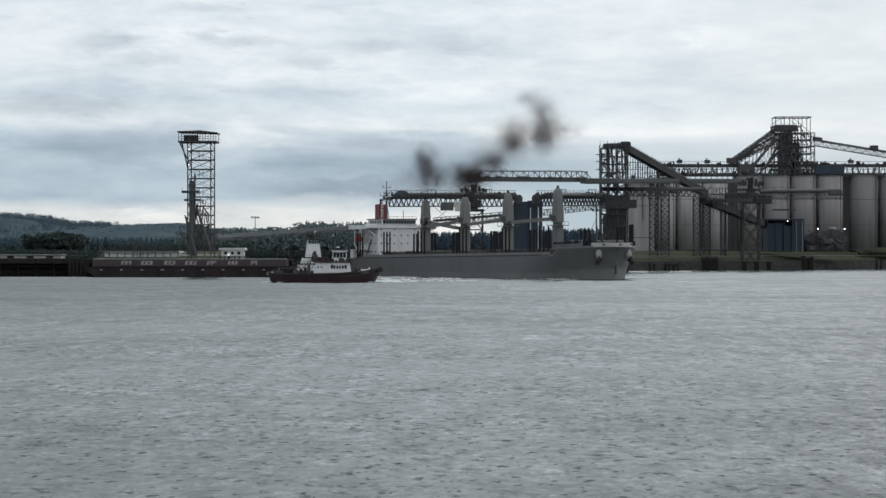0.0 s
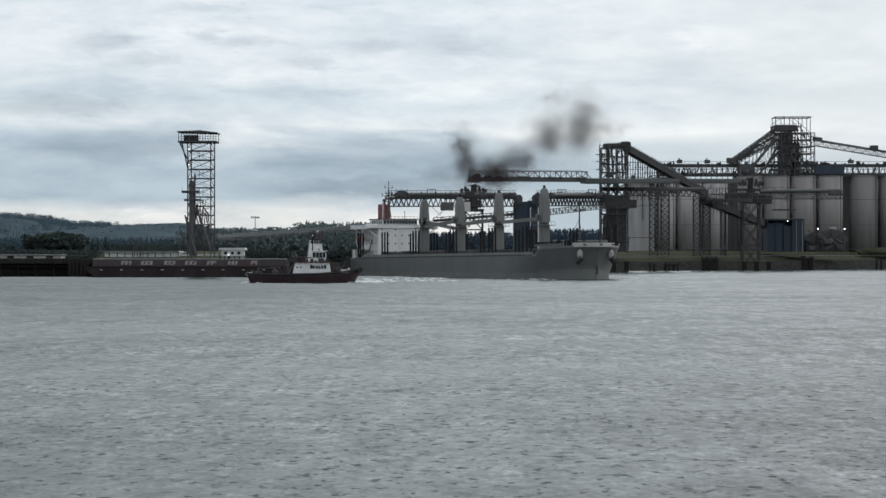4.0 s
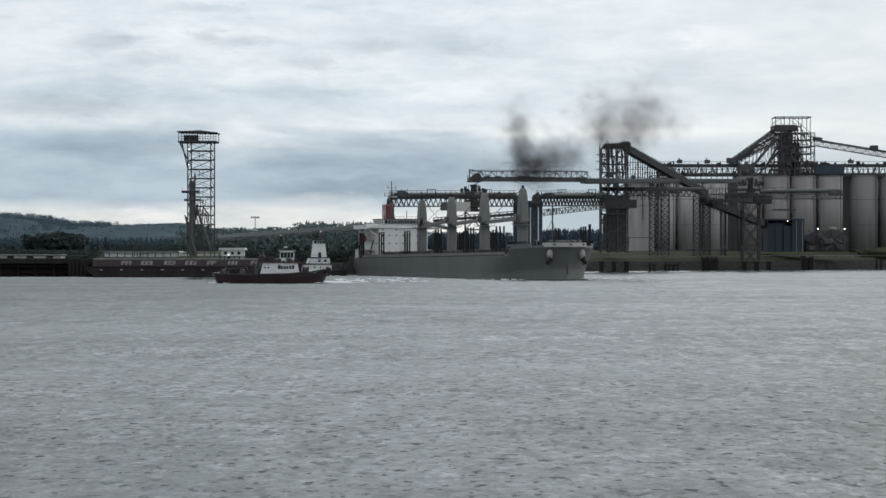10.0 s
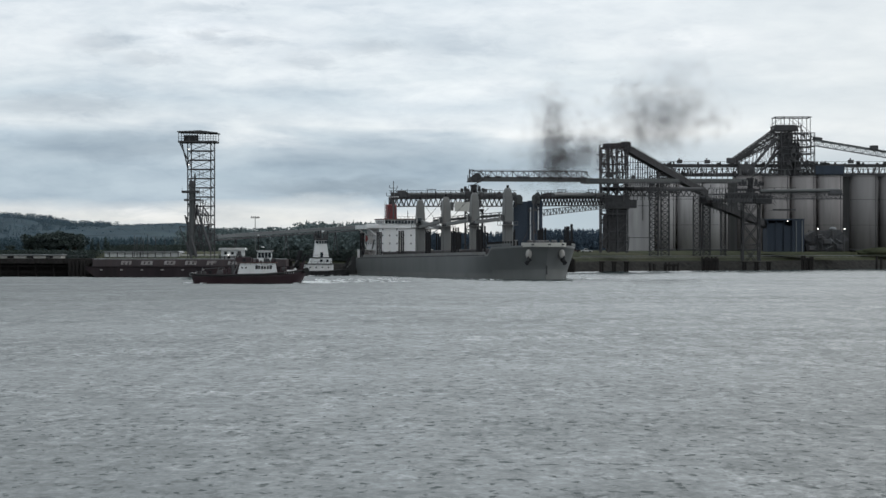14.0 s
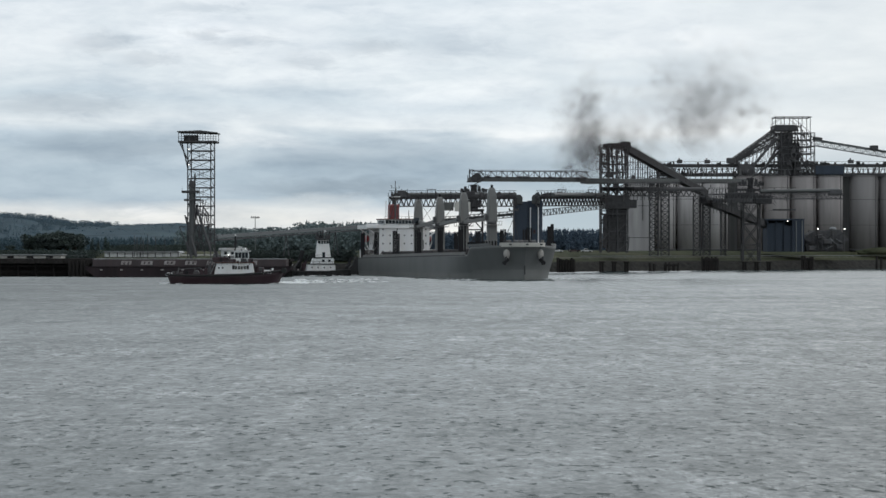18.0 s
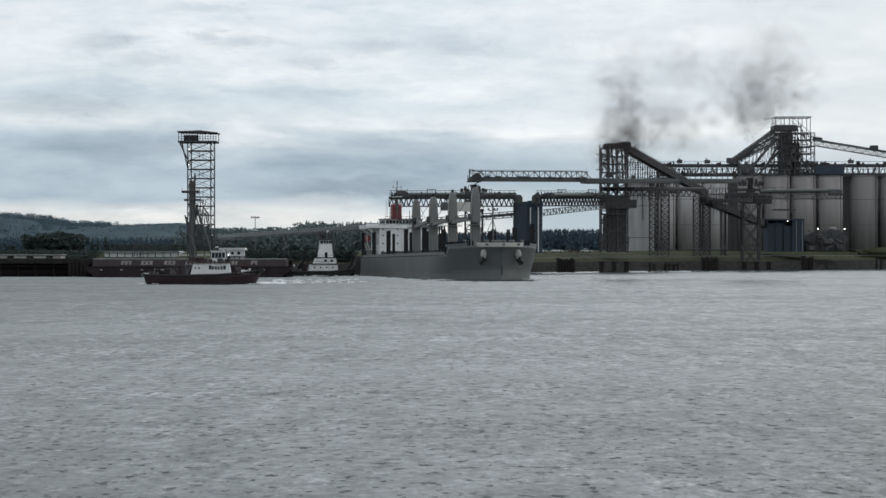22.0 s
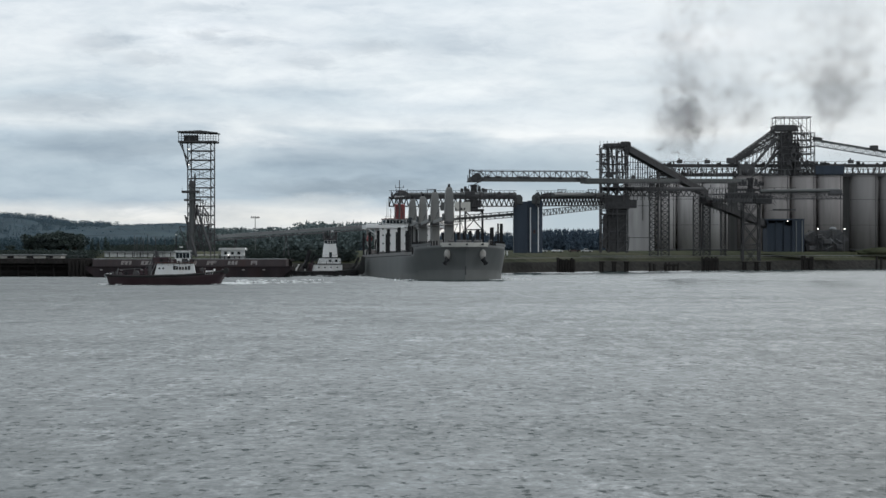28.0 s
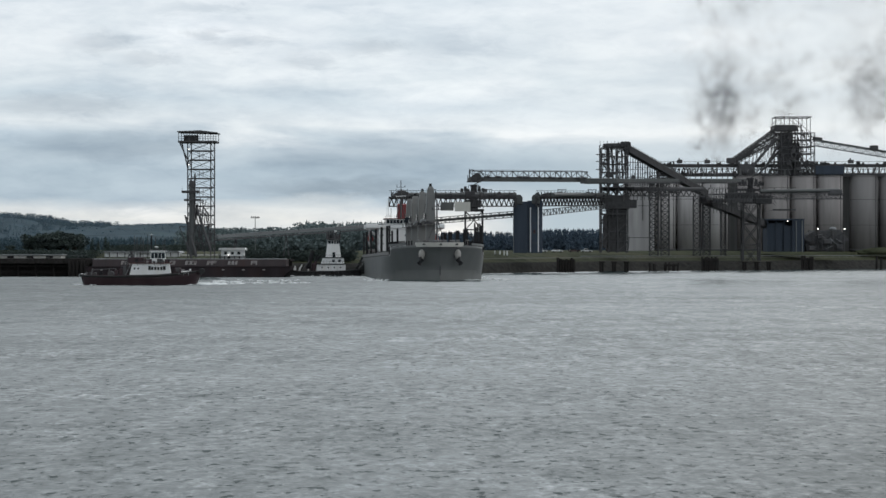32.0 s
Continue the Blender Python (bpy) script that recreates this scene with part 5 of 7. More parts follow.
        bar("pipe" if i % 2 else "brace", t, (x, 1081 + (x - 118) * 0.25, z), (x + rng.uniform(-2.5, 2.5), 1081 + (x - 118) * 0.25, z + rng.uniform(-2.5, 2.5)), rng.uniform(0.12, 0.35), STEEL)
    # navy open-sided shed
    t = thing("navy_shed", (156, 1130, 8.6), "dark navy open-sided truck shed with two white posts", "shed")
    block("roof", t, (152.5, 1118, 23.2), (170.4, 1136, 23.9), NAVY, 0.06)
    block("back_wall", t, (153, 1134, 8.4), (169.8, 1135, 23.2), NAVY, 0.05)
    block("side_wall", t, (152.8, 1118.5, 8.4), (153.4, 1134, 23.2), NAVY, 0.05)
    block("front_bay", t, (164.6, 1118.4, 8.4), (170.2, 1134, 23.2), NAVY, 0.06)
    block("front_panel", t, (153.4, 1119.3, 8.4), (160.2, 1119.6, 21.8), NAVY, 0.04)
    block("front_panel", t, (160.9, 1120.3, 8.4), (164.6, 1120.6, 20.6), NAVY, 0.04)
    for i in range(8):
        bar("cladding_rib", t, (153.8 + i * 0.85, 1119.25, 8.5), (153.8 + i * 0.85, 1119.25, 21.7), 0.1, NAVY)
    for x in (166.4, 169.2):
        rod("white_post", t, (x, 1118.0, 8.4), (x, 1118.0, 23), 0.26, GALV)
    for x in (153.3, 157, 160.8):
        bar("column", t, (x, 1119, 8.4), (x, 1119, 23.2), 0.4, NAVY)
    block("wall_lamp", t, (162.0, 1117.6, 22.6), (162.5, 1118, 23.0), LAMP, 0.05)
    # heap of low conveyor machinery
    t = thing("transfer_station", (181, 1130, 8.6), "dark low transfer station of belts, braces and hoods", "machinery")
    block("body", t, (172, 1126, 8.4), (190, 1136, 16.5), STEEL, 0.4)
    prism("sloped_roof", t, [(171, 15), (176, 18.4), (188, 18.8), (192.5, 14), (190, 13), (172, 13)], "y", 1124, 1137, STEEL)
    rng = random.Random(8)
    for i in range(44):
        x, z = rng.uniform(172, 190), rng.uniform(9, 17)
        bar("brace", t, (x, 1123.4, z), (x + rng.uniform(-4, 4), 1123.2, min(18.5, z + rng.uniform(-3, 5))), rng.uniform(0.15, 0.4), rng.choice([BLACKSTEEL, STEEL, STEEL, GALV]))
    for i in range(8):
        bar("post", t, (172.5 + i * 2.4, 1123.0, 8.4), (172.5 + i * 2.4, 1123.0, 14 + 3 * math.sin(i)), 0.3, STEEL)
    for x, z, w in ((173, 9, 3), (180, 12, 4), (186, 9.5, 3.2), (177, 14.5, 2.5)):
        block("hood", t, (x, 1122.2, z), (x + w, 1125, z + 2.2), STEEL, 0.3)
    lathe("dome", t, (185, 1126), [(18.6, 2.0), (19.6, 1.6), (20.1, 0.8)], GALV, 16)
    for x in (177.2, 189.8):
        rod("lamp_pole", t, (x, 1122, 8.4), (x, 1122, 19.2), 0.14, STEEL)
        block("flood_lamp", t, (x - 0.3, 1121.4, 18.9), (x + 0.3, 1122, 19.4), LAMP, 0.1)


east_complex()


def right_headhouse():
    """The great headhouse on the silo roofs."""
    y0, y1 = 1203, 1215
    t = thing("roof_headhouse", (180, 1208, 47), "high dark steel headhouse on the silos with an open top frame", "tower")
    xs = (168.0, 171.5, 175.0, 178.5, 181.5)
    for x in xs:
        for y in (y0, y1):
            bar("column", t, (x, y, 46.5), (x, y, 72.5), 0.55, STEEL)
    for z in (50, 54, 58, 61.5, 65, 68.5, 72):
        for y in (y0, y1):
            bar("floor_beam", t, (167.6, y, z), (188.6, y, z) if z < 69 else (181.8, y, z), 0.35, STEEL, 0.5)
        block("floor", t, (168, y0 + 0.2, z - 0.1), (181.4, y1 - 0.2, z + 0.1), STEEL, 0)
        bar("rail", t, (167.2, y0 - 0.8, z + 1.1), (183, y0 - 0.8, z + 1.1), 0.1, STEEL)
    block("leg_casing", t, (171, y0 + 1, 46.8), (177.5, y1 - 2, 69), BLACKSTEEL, 0.2)
    block("leg_casing", t, (178.2, y0 + 2, 46.8), (181.2, y1 - 2, 64), BLACKSTEEL, 0.2)
    prism("head_hood", t, [(167.2, 69.6), (168.4, 72.6), (178.6, 72.6), (180.2, 69.6)], "y", y0 - 1, y1, BLACKSTEEL)
    for x in (168.6, 173, 177.4, 182.0, 186.2):
        for y in (y0, y1):
            bar("top_post", t, (x, y, 60 if x > 182 else 72), (x, y, 76.6), 0.3, STEEL)
    for y in (y0, y1):
        bar("top_beam", t, (168.2, y, 76.6), (186.9, y, 76.6), 0.35, STEEL, 0.5)
        bar("top_brace", t, (177, y, 76.4), (186, y, 69), 0.2, STEEL)
        bar("top_brace", t, (167.4, y, 73), (172.3, y, 76.4), 0.16, STEEL)
    for x in (168.6, 186.4):
        bar("top_beam", t, (x, y0, 76.6), (x, y1, 76.6), 0.35, STEEL, 0.5)
    for x in (184.2, 188.4):
        for y in (y0, y1):
            bar("column", t, (x, y, 46.5), (x, y, 68.5), 0.4, STEEL)
    for i, z in enumerate((47, 50.5, 54, 57.5, 61, 64.5)):
        bar("brace", t, (184.2, y0, z), (188.4, y0, z + 3.5), 0.22, STEEL)
        bar("brace", t, (181.6, y0, z + 3.5), (184.2, y0, z), 0.22, STEEL)
        bar("stair", t, *((168.2, y0 - 0.6, z), (171.5, y0 - 0.6, z + 3.5)) if i % 2 else ((171.5, y0 - 0.6, z), (168.2, y0 - 0.6, z + 3.5)), 0.45, STEEL)
        rod("chute", t, (176 + i * 0.9, y0 - 0.4, z), (174.5 + i * 0.9, y0 - 0.4, z + 4), 0.35, STEEL)
    rng = random.Random(33)
    for i in range(80):
        x, z = rng.uniform(168, 188), rng.uniform(47, 68)
        up = rng.random() < 0.55
        bar("pipe" if up else "tray", t, (x, y0 - rng.uniform(0, 1), z), (x + (rng.uniform(-1.5, 1.5) if up else rng.uniform(1, 3)), y0 - 0.5, z + (rng.uniform(2, 6) if up else 0.2)), rng.uniform(0.12, 0.4), STEEL)
    for i in range(12):
        x, z = rng.uniform(168, 186), rng.uniform(47, 66)
        block("motor", t, (x, y0 - 0.8, z), (x + rng.uniform(0.8, 2.4), y0 + 1, z + rng.uniform(0.8, 2.2)), STEEL, 0.1)
    rod("head_drive", t, (188, y0 + 3, 66), (192.6, y0 + 3, 65.4), 0.9, STEEL)
    # inclined galleries up to the head, and raking chutes
    for dz, w in ((0, 3.2), (3.0, 2.6), (6.4, 2.2)):
        gallery_thing("incline_gallery", "dark inclined conveyor truss up to the headhouse", (145.5, 1206, 52.6 - dz * 0.2), (169.5, 1206, 69.6 - dz), w, 2.2, 12, 0.34, STEEL, True, STEEL)
    block("lower_drive", t, (144.2, 1204, 53.2), (148.5, 1208, 56), STEEL, 0.2)
    rod("raking_chute", t, (157.5, 1204, 52), (169, 1204, 66), 0.7, STEEL)
    rod("raking_chute", t, (160, 1203.8, 47.5), (172, 1203.8, 61), 0.55, STEEL)
    rod("raking_chute", t, (186, 1203.6, 47.5), (179.5, 1203.6, 60), 0.55, STEEL)
    for k in range(10):
        x = 149.5 + k * 2.0
        bar("incline_post", t, (x, 1205, 46.8), (x, 1205, 54 + k * 1.35), 0.28, STEEL)
        bar("incline_brace", t, (x, 1205, 47 + k * 0.4), (x + 2, 1205, 53 + k * 1.3), 0.2, STEEL)
    rod("raking_chute", t, (163, 1203.6, 50), (170.5, 1203.6, 63), 0.6, STEEL)
    t = gallery_thing("east_incline", "grey conveyor truss sloping away to the east", (188.5, 1206, 62.2), (238, 1212, 54.4), 3, 2.6, 22, 0.3, GALV, False)
    bar("conveyor_cover", t, (188.5, 1206, 65.2), (262, 1214, 53.6), 2.6, TUBE, 0.8)
    block("trestle_head", t, (217.6, 1207, 60.0), (221.4, 1211, 62.4), STEEL, 0.15)
    for x in (234.5, 239):
        bar("trestle_leg", t, (x, 1209, 46), (x, 1209, 56), 0.5, STEEL)


right_headhouse()


# ---------------- dolphins, cars and posts on the bank ----------------
def dolphin(x, y, n, w, top, capped):
    t = thing("mooring_dolphin", (x, y, 0), "cluster of black timber mooring piles in the water", "piling", "mooring dolphins")
    rng = random.Random(int(x * 7))
    for i in range(n):
        xx = x - w / 2 + w * i / max(1, n - 1)
        for dy in (0, 1.6):
            rod("pile", t, (xx + dy * 0.3, y + dy, -3), (xx + dy * 0.3 + rng.uniform(-0.2, 0.2), y + dy, top + rng.uniform(-0.7, 0.5)), 0.46, TIMBER)
    if capped:
        block("cap", t, (x - w / 2 - 0.5, y - 0.5, top - 1.6), (x + w / 2 + 0.5, y + 2.2, top - 0.5), TIMBER, 0.1)
    return t


def trestle(x0, x1, y, top):
    """Three pile bents joined by a walkway."""
    t = thing("pile_trestle", ((x0 + x1) / 2, y, 0), "timber walkway on three pairs of dark piles", "trestle", "pile trestles")
    for i in range(3):
        x = x0 + (x1 - x0) * i / 2
        for dx in (-0.5, 0.5):
            for dy in (0, 2):
                rod("pile", t, (x + dx, y + dy, -3), (x + dx, y + dy, top), 0.4, TIMBER)
        block("cap", t, (x - 1.2, y - 0.4, top - 0.2), (x + 1.2, y + 2.4, top + 0.4), TIMBER, 0.06)
    block("walkway", t, (x0 - 1, y + 0.3, top + 0.4), (x1 + 1, y + 1.7, top + 0.75), ROADGREY, 0.05)


dolphin(-126.6, 822, 5, 5.4, 5.6, False)
dolphin(51.0, 986, 7, 6.6, 5.6, False)
dolphin(90.6, 1030, 2, 1.6, 3.6, False)
dolphin(118.8, 1056, 8, 6.6, 5.8, True)
dolphin(168.2, 1096, 5, 4.8, 6.2, True)
dolphin(206, 1122, 2, 2.2, 6.0, False)
trestle(66.9, 77.4, 1000, 4.0)
trestle(135.6, 146.5, 1066, 3.6)
dolphin(100, 1040, 4, 5.5, 3.6, True)


def car(x, y, z, paint, pickup, flip, label):
    t = thing("parked_car", (x, y, z), label, "car", "parked cars")
    s = -1 if flip else 1

    def side(pts):
        return [(x + s * u, z + v) for u, v in pts]

    prism("body", t, side([(-2.6, 0.45), (-2.65, 0.95), (-1.5, 1.05), (1.3, 1.1), (2.5, 0.95), (2.6, 0.45)]), "y", y - 0.9, y + 0.9, paint)
    cab = [(-0.6, 1.05), (-0.4, 1.75), (0.7, 1.78), (1.3, 1.08)] if pickup else [(-2.1, 1.0), (-1.5, 1.6), (0.5, 1.62), (1.4, 1.08)]
    prism("cabin", t, side(cab), "y", y - 0.8, y + 0.8, paint)
    prism("side_window", t, side([(cab[0][0] + 0.25, 1.15), (cab[1][0] + 0.15, 1.6), (cab[2][0] - 0.1, 1.6), (cab[3][0] - 0.35, 1.15)]), "y", y - 0.83, y - 0.79, GLASS)
    for u in (-1.6, 1.6):
        w = rod("wheel", t, (x + s * u, y - 0.95, z + 0.36), (x + s * u, y - 0.7, z + 0.36), 0.36, RUBBER)
        rod("wheel", t, (x + s * u, y + 0.7, z + 0.36), (x + s * u, y + 0.95, z + 0.36), 0.36, RUBBER)


def bank_spot(x, d):
    """A place on the bank, d back from the water's edge."""
    return x, at_levels(SHORE, x) + d, at_levels(BANK, d) + noise.noise((x * 0.03, d * 0.05, 1.0)) * min(0.5, 0.12 + d * 0.006) - 0.03


car(*bank_spot(43.0, 52), CARWHITE, True, True, "white pickup truck parked on the grass bank")
car(*bank_spot(50.6, 53), CARWHITE, False, False, "white saloon car parked on the grass bank")
car(*bank_spot(58.6, 52), CARRED, False, False, "dark red car parked on the grass bank")
car(*bank_spot(64.6, 52), CARWHITE, True, True, "white pickup truck parked on the grass bank")


def white_posts():
    for x in (21.6, 23.6, 25.4, 26.6):
        t = thing("marker_post", (x, 985, 7.2), "short white marker post on the bank", "post", "marker posts")
        rod("post", t, (x, 985, 6.6), (x, 985, 8.9), 0.28, WHITE)
        rod("foot", t, (x, 985, 6.4), (x, 985, 6.9), 0.42, DARKCONC)


white_posts()


def track_rail():
    t = thing("bank_rail", (140, 1120, 6), "long pale guard rail along the bank track", "guard rail")
    pts = [(60, 1034), (90, 1073), (150, 1113), (222, 1189), (330, 1240)]
    for p, q in zip(pts, pts[1:]):
        bar("rail", t, (*p, 6.5), (*q, 6.5), 0.15, GALV, 0.3)
        n = int((q[0] - p[0]) / 4)
        for i in range(n):
            x, y = p[0] + (q[0] - p[0]) * i / n, p[1] + (q[1] - p[1]) * i / n
            bar("post", t, (x, y, 5.2), (x, y, 6.6), 0.14, GALV)


track_rail()


def grass_mound():
    bm = bmesh.new()
    bmesh.ops.create_icosphere(bm, subdivisions=4, radius=1)
    for v in bm.verts:
        n = 1 + 0.15 * noise.noise(v.co * 3)
        v.co = Vector((226 + v.co.x * 20 * n, 1180 + v.co.y * 8, 8.0 + max(-0.4, v.co.z) * 2.6 * n))
    for f in bm.faces:
        f.smooth = True
    tagged(part("mound", bm, GRASS), "low grass-grown mound beside the silos", "mound", kind="structure")


grass_mound()


def foam(parent, seed, x0, x1, y0, y1, count, big=1.0):
    """A patch of broken water: many small flat flecks, thinning out along x."""
    rng = random.Random(seed)
    verts, faces = [], []
    for _ in range(count):
        f = rng.random() ** 1.5
        x, y = x0 + (x1 - x0) * f, rng.uniform(y0, y1)
        a, b = rng.uniform(0.2, 1.1) * big, rng.uniform(0.12, 0.4) * big
        i = len(verts)
        ring = [(x + a * math.cos(k * 1.05) * rng.uniform(0.6, 1.2), y + b * math.sin(k * 1.05) * rng.uniform(0.6, 1.2), rng.uniform(0.03, 0.14)) for k in range(6)]
        verts += ring + [(x, y, rng.uniform(0.1, 0.3))]
        faces += [(i + k, i + (k + 1) % 6, i + 6) for k in range(6)]
    ob = new("foam", mesh_data("foam", verts, faces, FOAM))
    ob.parent = parent
    return tagged(ob, "white broken water", kind="stuff")


# ---------------- bulk carrier (bow towards +x, port towards +y) ----------------
def deck_z(x):
    return at_levels([(-96, 6.2), (-75, 6.4), (67.8, 7.8), (69.3, 10.2), (74, 10.4), (86, 10.9)], x)


def stem_x(z):
    return at_levels([(-4, 82.0), (0, 83.0), (4, 83.1), (8, 84.3), (11.5, 86.0)], z)


def half_beam(x, z):
    """Half the hull's width at x and height z: full bow, tapered stern."""
    b = 15.9
    if x > 40:
        xs = stem_x(z)
        r = min(1.0, (x - 40) / (xs - 40))
        n = at_levels([(-3, 3.0), (2, 3.4), (5, 4.2), (8, 5.0), (11, 5.8)], z)
        return b * max(0.0, 1 - r ** n) ** 0.85
    if x < -62:
        r = (-62 - x) / 22.5
        end = at_levels([(-3, 0.6), (0, 0.86), (3, 0.9), (7, 0.92)], z)
        return b * (1 - (1 - end) * r ** 1.8)
    return b


def ship_hull(t):
    bm = bmesh.new()
    us = [i / 130 for i in range(131)]
    levels = 14
    sides = []
    for s in (-1, 1):
        grid = []
        for u in us:
            col = []
            for k in range(levels + 1):
                f = k / levels
                # crowd the stations towards the stem
                xa = -84.5 + (83 + 84.5) * (1 - (1 - u) ** 1.7)
                z = -2.5 + (deck_z(xa) + 2.5) * f
                end = stem_x(z)
                x = -84.5 + (end + 84.5) * (1 - (1 - u) ** 1.7)
                col.append(bm.verts.new((x, s * half_beam(x, z), z)))
            grid.append(col)
        sides.append(grid)
        for a, b in zip(grid, grid[1:]):
            for k in range(levels):
                quad = (a[k], b[k], b[k + 1], a[k + 1])
                f = bm.faces.new(quad if s < 0 else quad[::-1])
                f.smooth = True
                f.material_index = 2 if k < 6 else 0
    for i in range(len(us) - 1):
        a, b = sides[0], sides[1]
        f = bm.faces.new((a[i][-1], a[i + 1][-1], b[i + 1][-1], b[i][-1]))
        f.material_index = 1
    for k in range(levels):
        a, b = sides[0][0], sides[1][0]
        bm.faces.new((a[k], a[k + 1], b[k + 1], b[k]))
    return part("hull", bm, [HULLGREY, DECKRED, BOOTGREY], t, "plain grey hull with a bluff bow")


def strake(t, name, x0, x1, lift, high, thick, material, n=24, sides=(-1, 1), label=""):
    """A strip that follows the ship's side, standing on the deck edge."""
    for s in sides:
        bm = bmesh.new()
        rows = []
        for i in range(n + 1):
            x = x0 + (x1 - x0) * i / n
            z = deck_z(x) + lift
            y = half_beam(x, min(z, 11))
            rows.append([bm.verts.new((x, s * (y + thick), z)), bm.verts.new((x, s * (y + thick), z + high)),
                         bm.verts.new((x, s * (y - 0.15), z + high)), bm.verts.new((x, s * (y - 0.15), z))])
        for p, q in zip(rows, rows[1:]):
            for k in range(4):
                bm.faces.new((p[k], q[k], q[(k + 1) % 4], p[(k + 1) % 4]))
        bm.faces.new(rows[0])
        bm.faces.new(rows[-1][::-1])
        bmesh.ops.recalc_face_normals(bm, faces=bm.faces)
        part(name, bm, material, t, label)


def bow_bulwark(t):
    """The white-edged bulwark round the stem."""
    bm = bmesh.new()
    rows = []
    for i in range(25):
        y = -7.4 + 14.8 * i / 24
        x = 86.0 - 0.055 * y * y - 0.0006 * y ** 4
        rows.append([bm.verts.new(p) for p in ((x, y, 10.2), (x + 0.15, y, 11.5), (x - 0.2, y, 11.5), (x - 0.35, y, 10.2))])
    for p, q in zip(rows, rows[1:]):
        for k in range(4):
            f = bm.faces.new((p[k], q[k], q[(k + 1) % 4], p[(k + 1) % 4]))
    bm.faces.new(rows[0])
    bm.faces.new(rows[-1][::-1])
    bmesh.ops.recalc_face_normals(bm, faces=bm.faces)
    part("bow_bulwark", bm, PALE, t, "white painted bow bulwark")


def deck_crane(t, x, top, jib_to, jib_z, y=0.0):
    c = part("deck_crane", boxbm((x - 1.4, y - 1.45, 7.0), (x + 1.4, y + 1.45, 17.6), 0.25), CRANEGREY, t)
    lathe("slewing_ring", c, (x, y), [(17.6, 1.6), (18.4, 1.6)], STEEL, 20)
    bm = bmesh.new()
    prof = [(18.4, 1.5, 1.55), (top - 3.6, 1.2, 1.25), (top - 1.6, 0.9, 0.95), (top - 0.9, 0.6, 0.62)]
    loops = [[bm.verts.new((x + a * w, y + b * d, z)) for a, b in ((-1, -1), (1, -1), (1, 1), (-1, 1))] for z, w, d in prof]
    for p, q in zip(loops, loops[1:]):
        for i in range(4):
            bm.faces.new((p[i], p[(i + 1) % 4], q[(i + 1) % 4], q[i]))
    bm.faces.new(loops[-1])
    bm.faces.new(loops[0][::-1])
    bmesh.ops.bevel(bm, geom=bm.edges[:], offset=0.1, segments=1, affect="EDGES")
    part("crane_house", bm, CRANEGREY, c)
    rod("head_sheave", c, (x, y, top - 1.2), (x, y, top), 0.42, POSTBLACK)
    for k in range(9):
        bar("ladder_rung", c, (x + 1.5, y - 1.62 + k * 0.06, 19.2 + k * 0.8), (x + 1.5, y - 1.0, 19.2 + k * 0.8), 0.12, STEEL)
    block("machinery_louvre", c, (x - 0.9, y - 1.82, 18.8), (x + 0.9, y - 1.68, 20.6), STEEL, 0.02)
    s = 1 if jib_to > x else -1
    block("cab", c, (x + s * 2.0 - 0.7, y - 1.9, 18.9), (x + s * 2.0 + 0.9, y - 0.4, 20.9), GLASS, 0.12)
    block("service_stage", c, (x - 2.9, y - 2.6, 17.2), (x + 2.9, y + 2.6, 17.4), CRANEGREY, 0.03)
    for dx in (-2.8, 0, 2.8):
        for dy in (-2.5, 2.5):
            bar("stage_post", c, (x + dx, y + dy, 17.4), (x + dx, y + dy, 18.5), 0.09, CRANEGREY)
    for dy in (-2.5, 2.5):
        bar("stage_rail", c, (x - 2.8, y + dy, 18.5), (x + 2.8, y + dy, 18.5), 0.09, CRANEGREY)
    a, b = Vector((x + s * 1.8, y - 0.2, 19.5)), Vector((jib_to, y - 0.6, jib_z))
    bar("jib", c, a, b, 1.2, CRANEGREY, 1.1)
    bar("jib_head", c, b, b + (b - a).normalized() * 2.2, 0.9, STEEL, 0.8)
    rod("hoist_wire", c, (x + s * 0.7, y, top - 1.2), b + Vector((0, 0, 0.6)), 0.07, BLACKSTEEL)
    return c


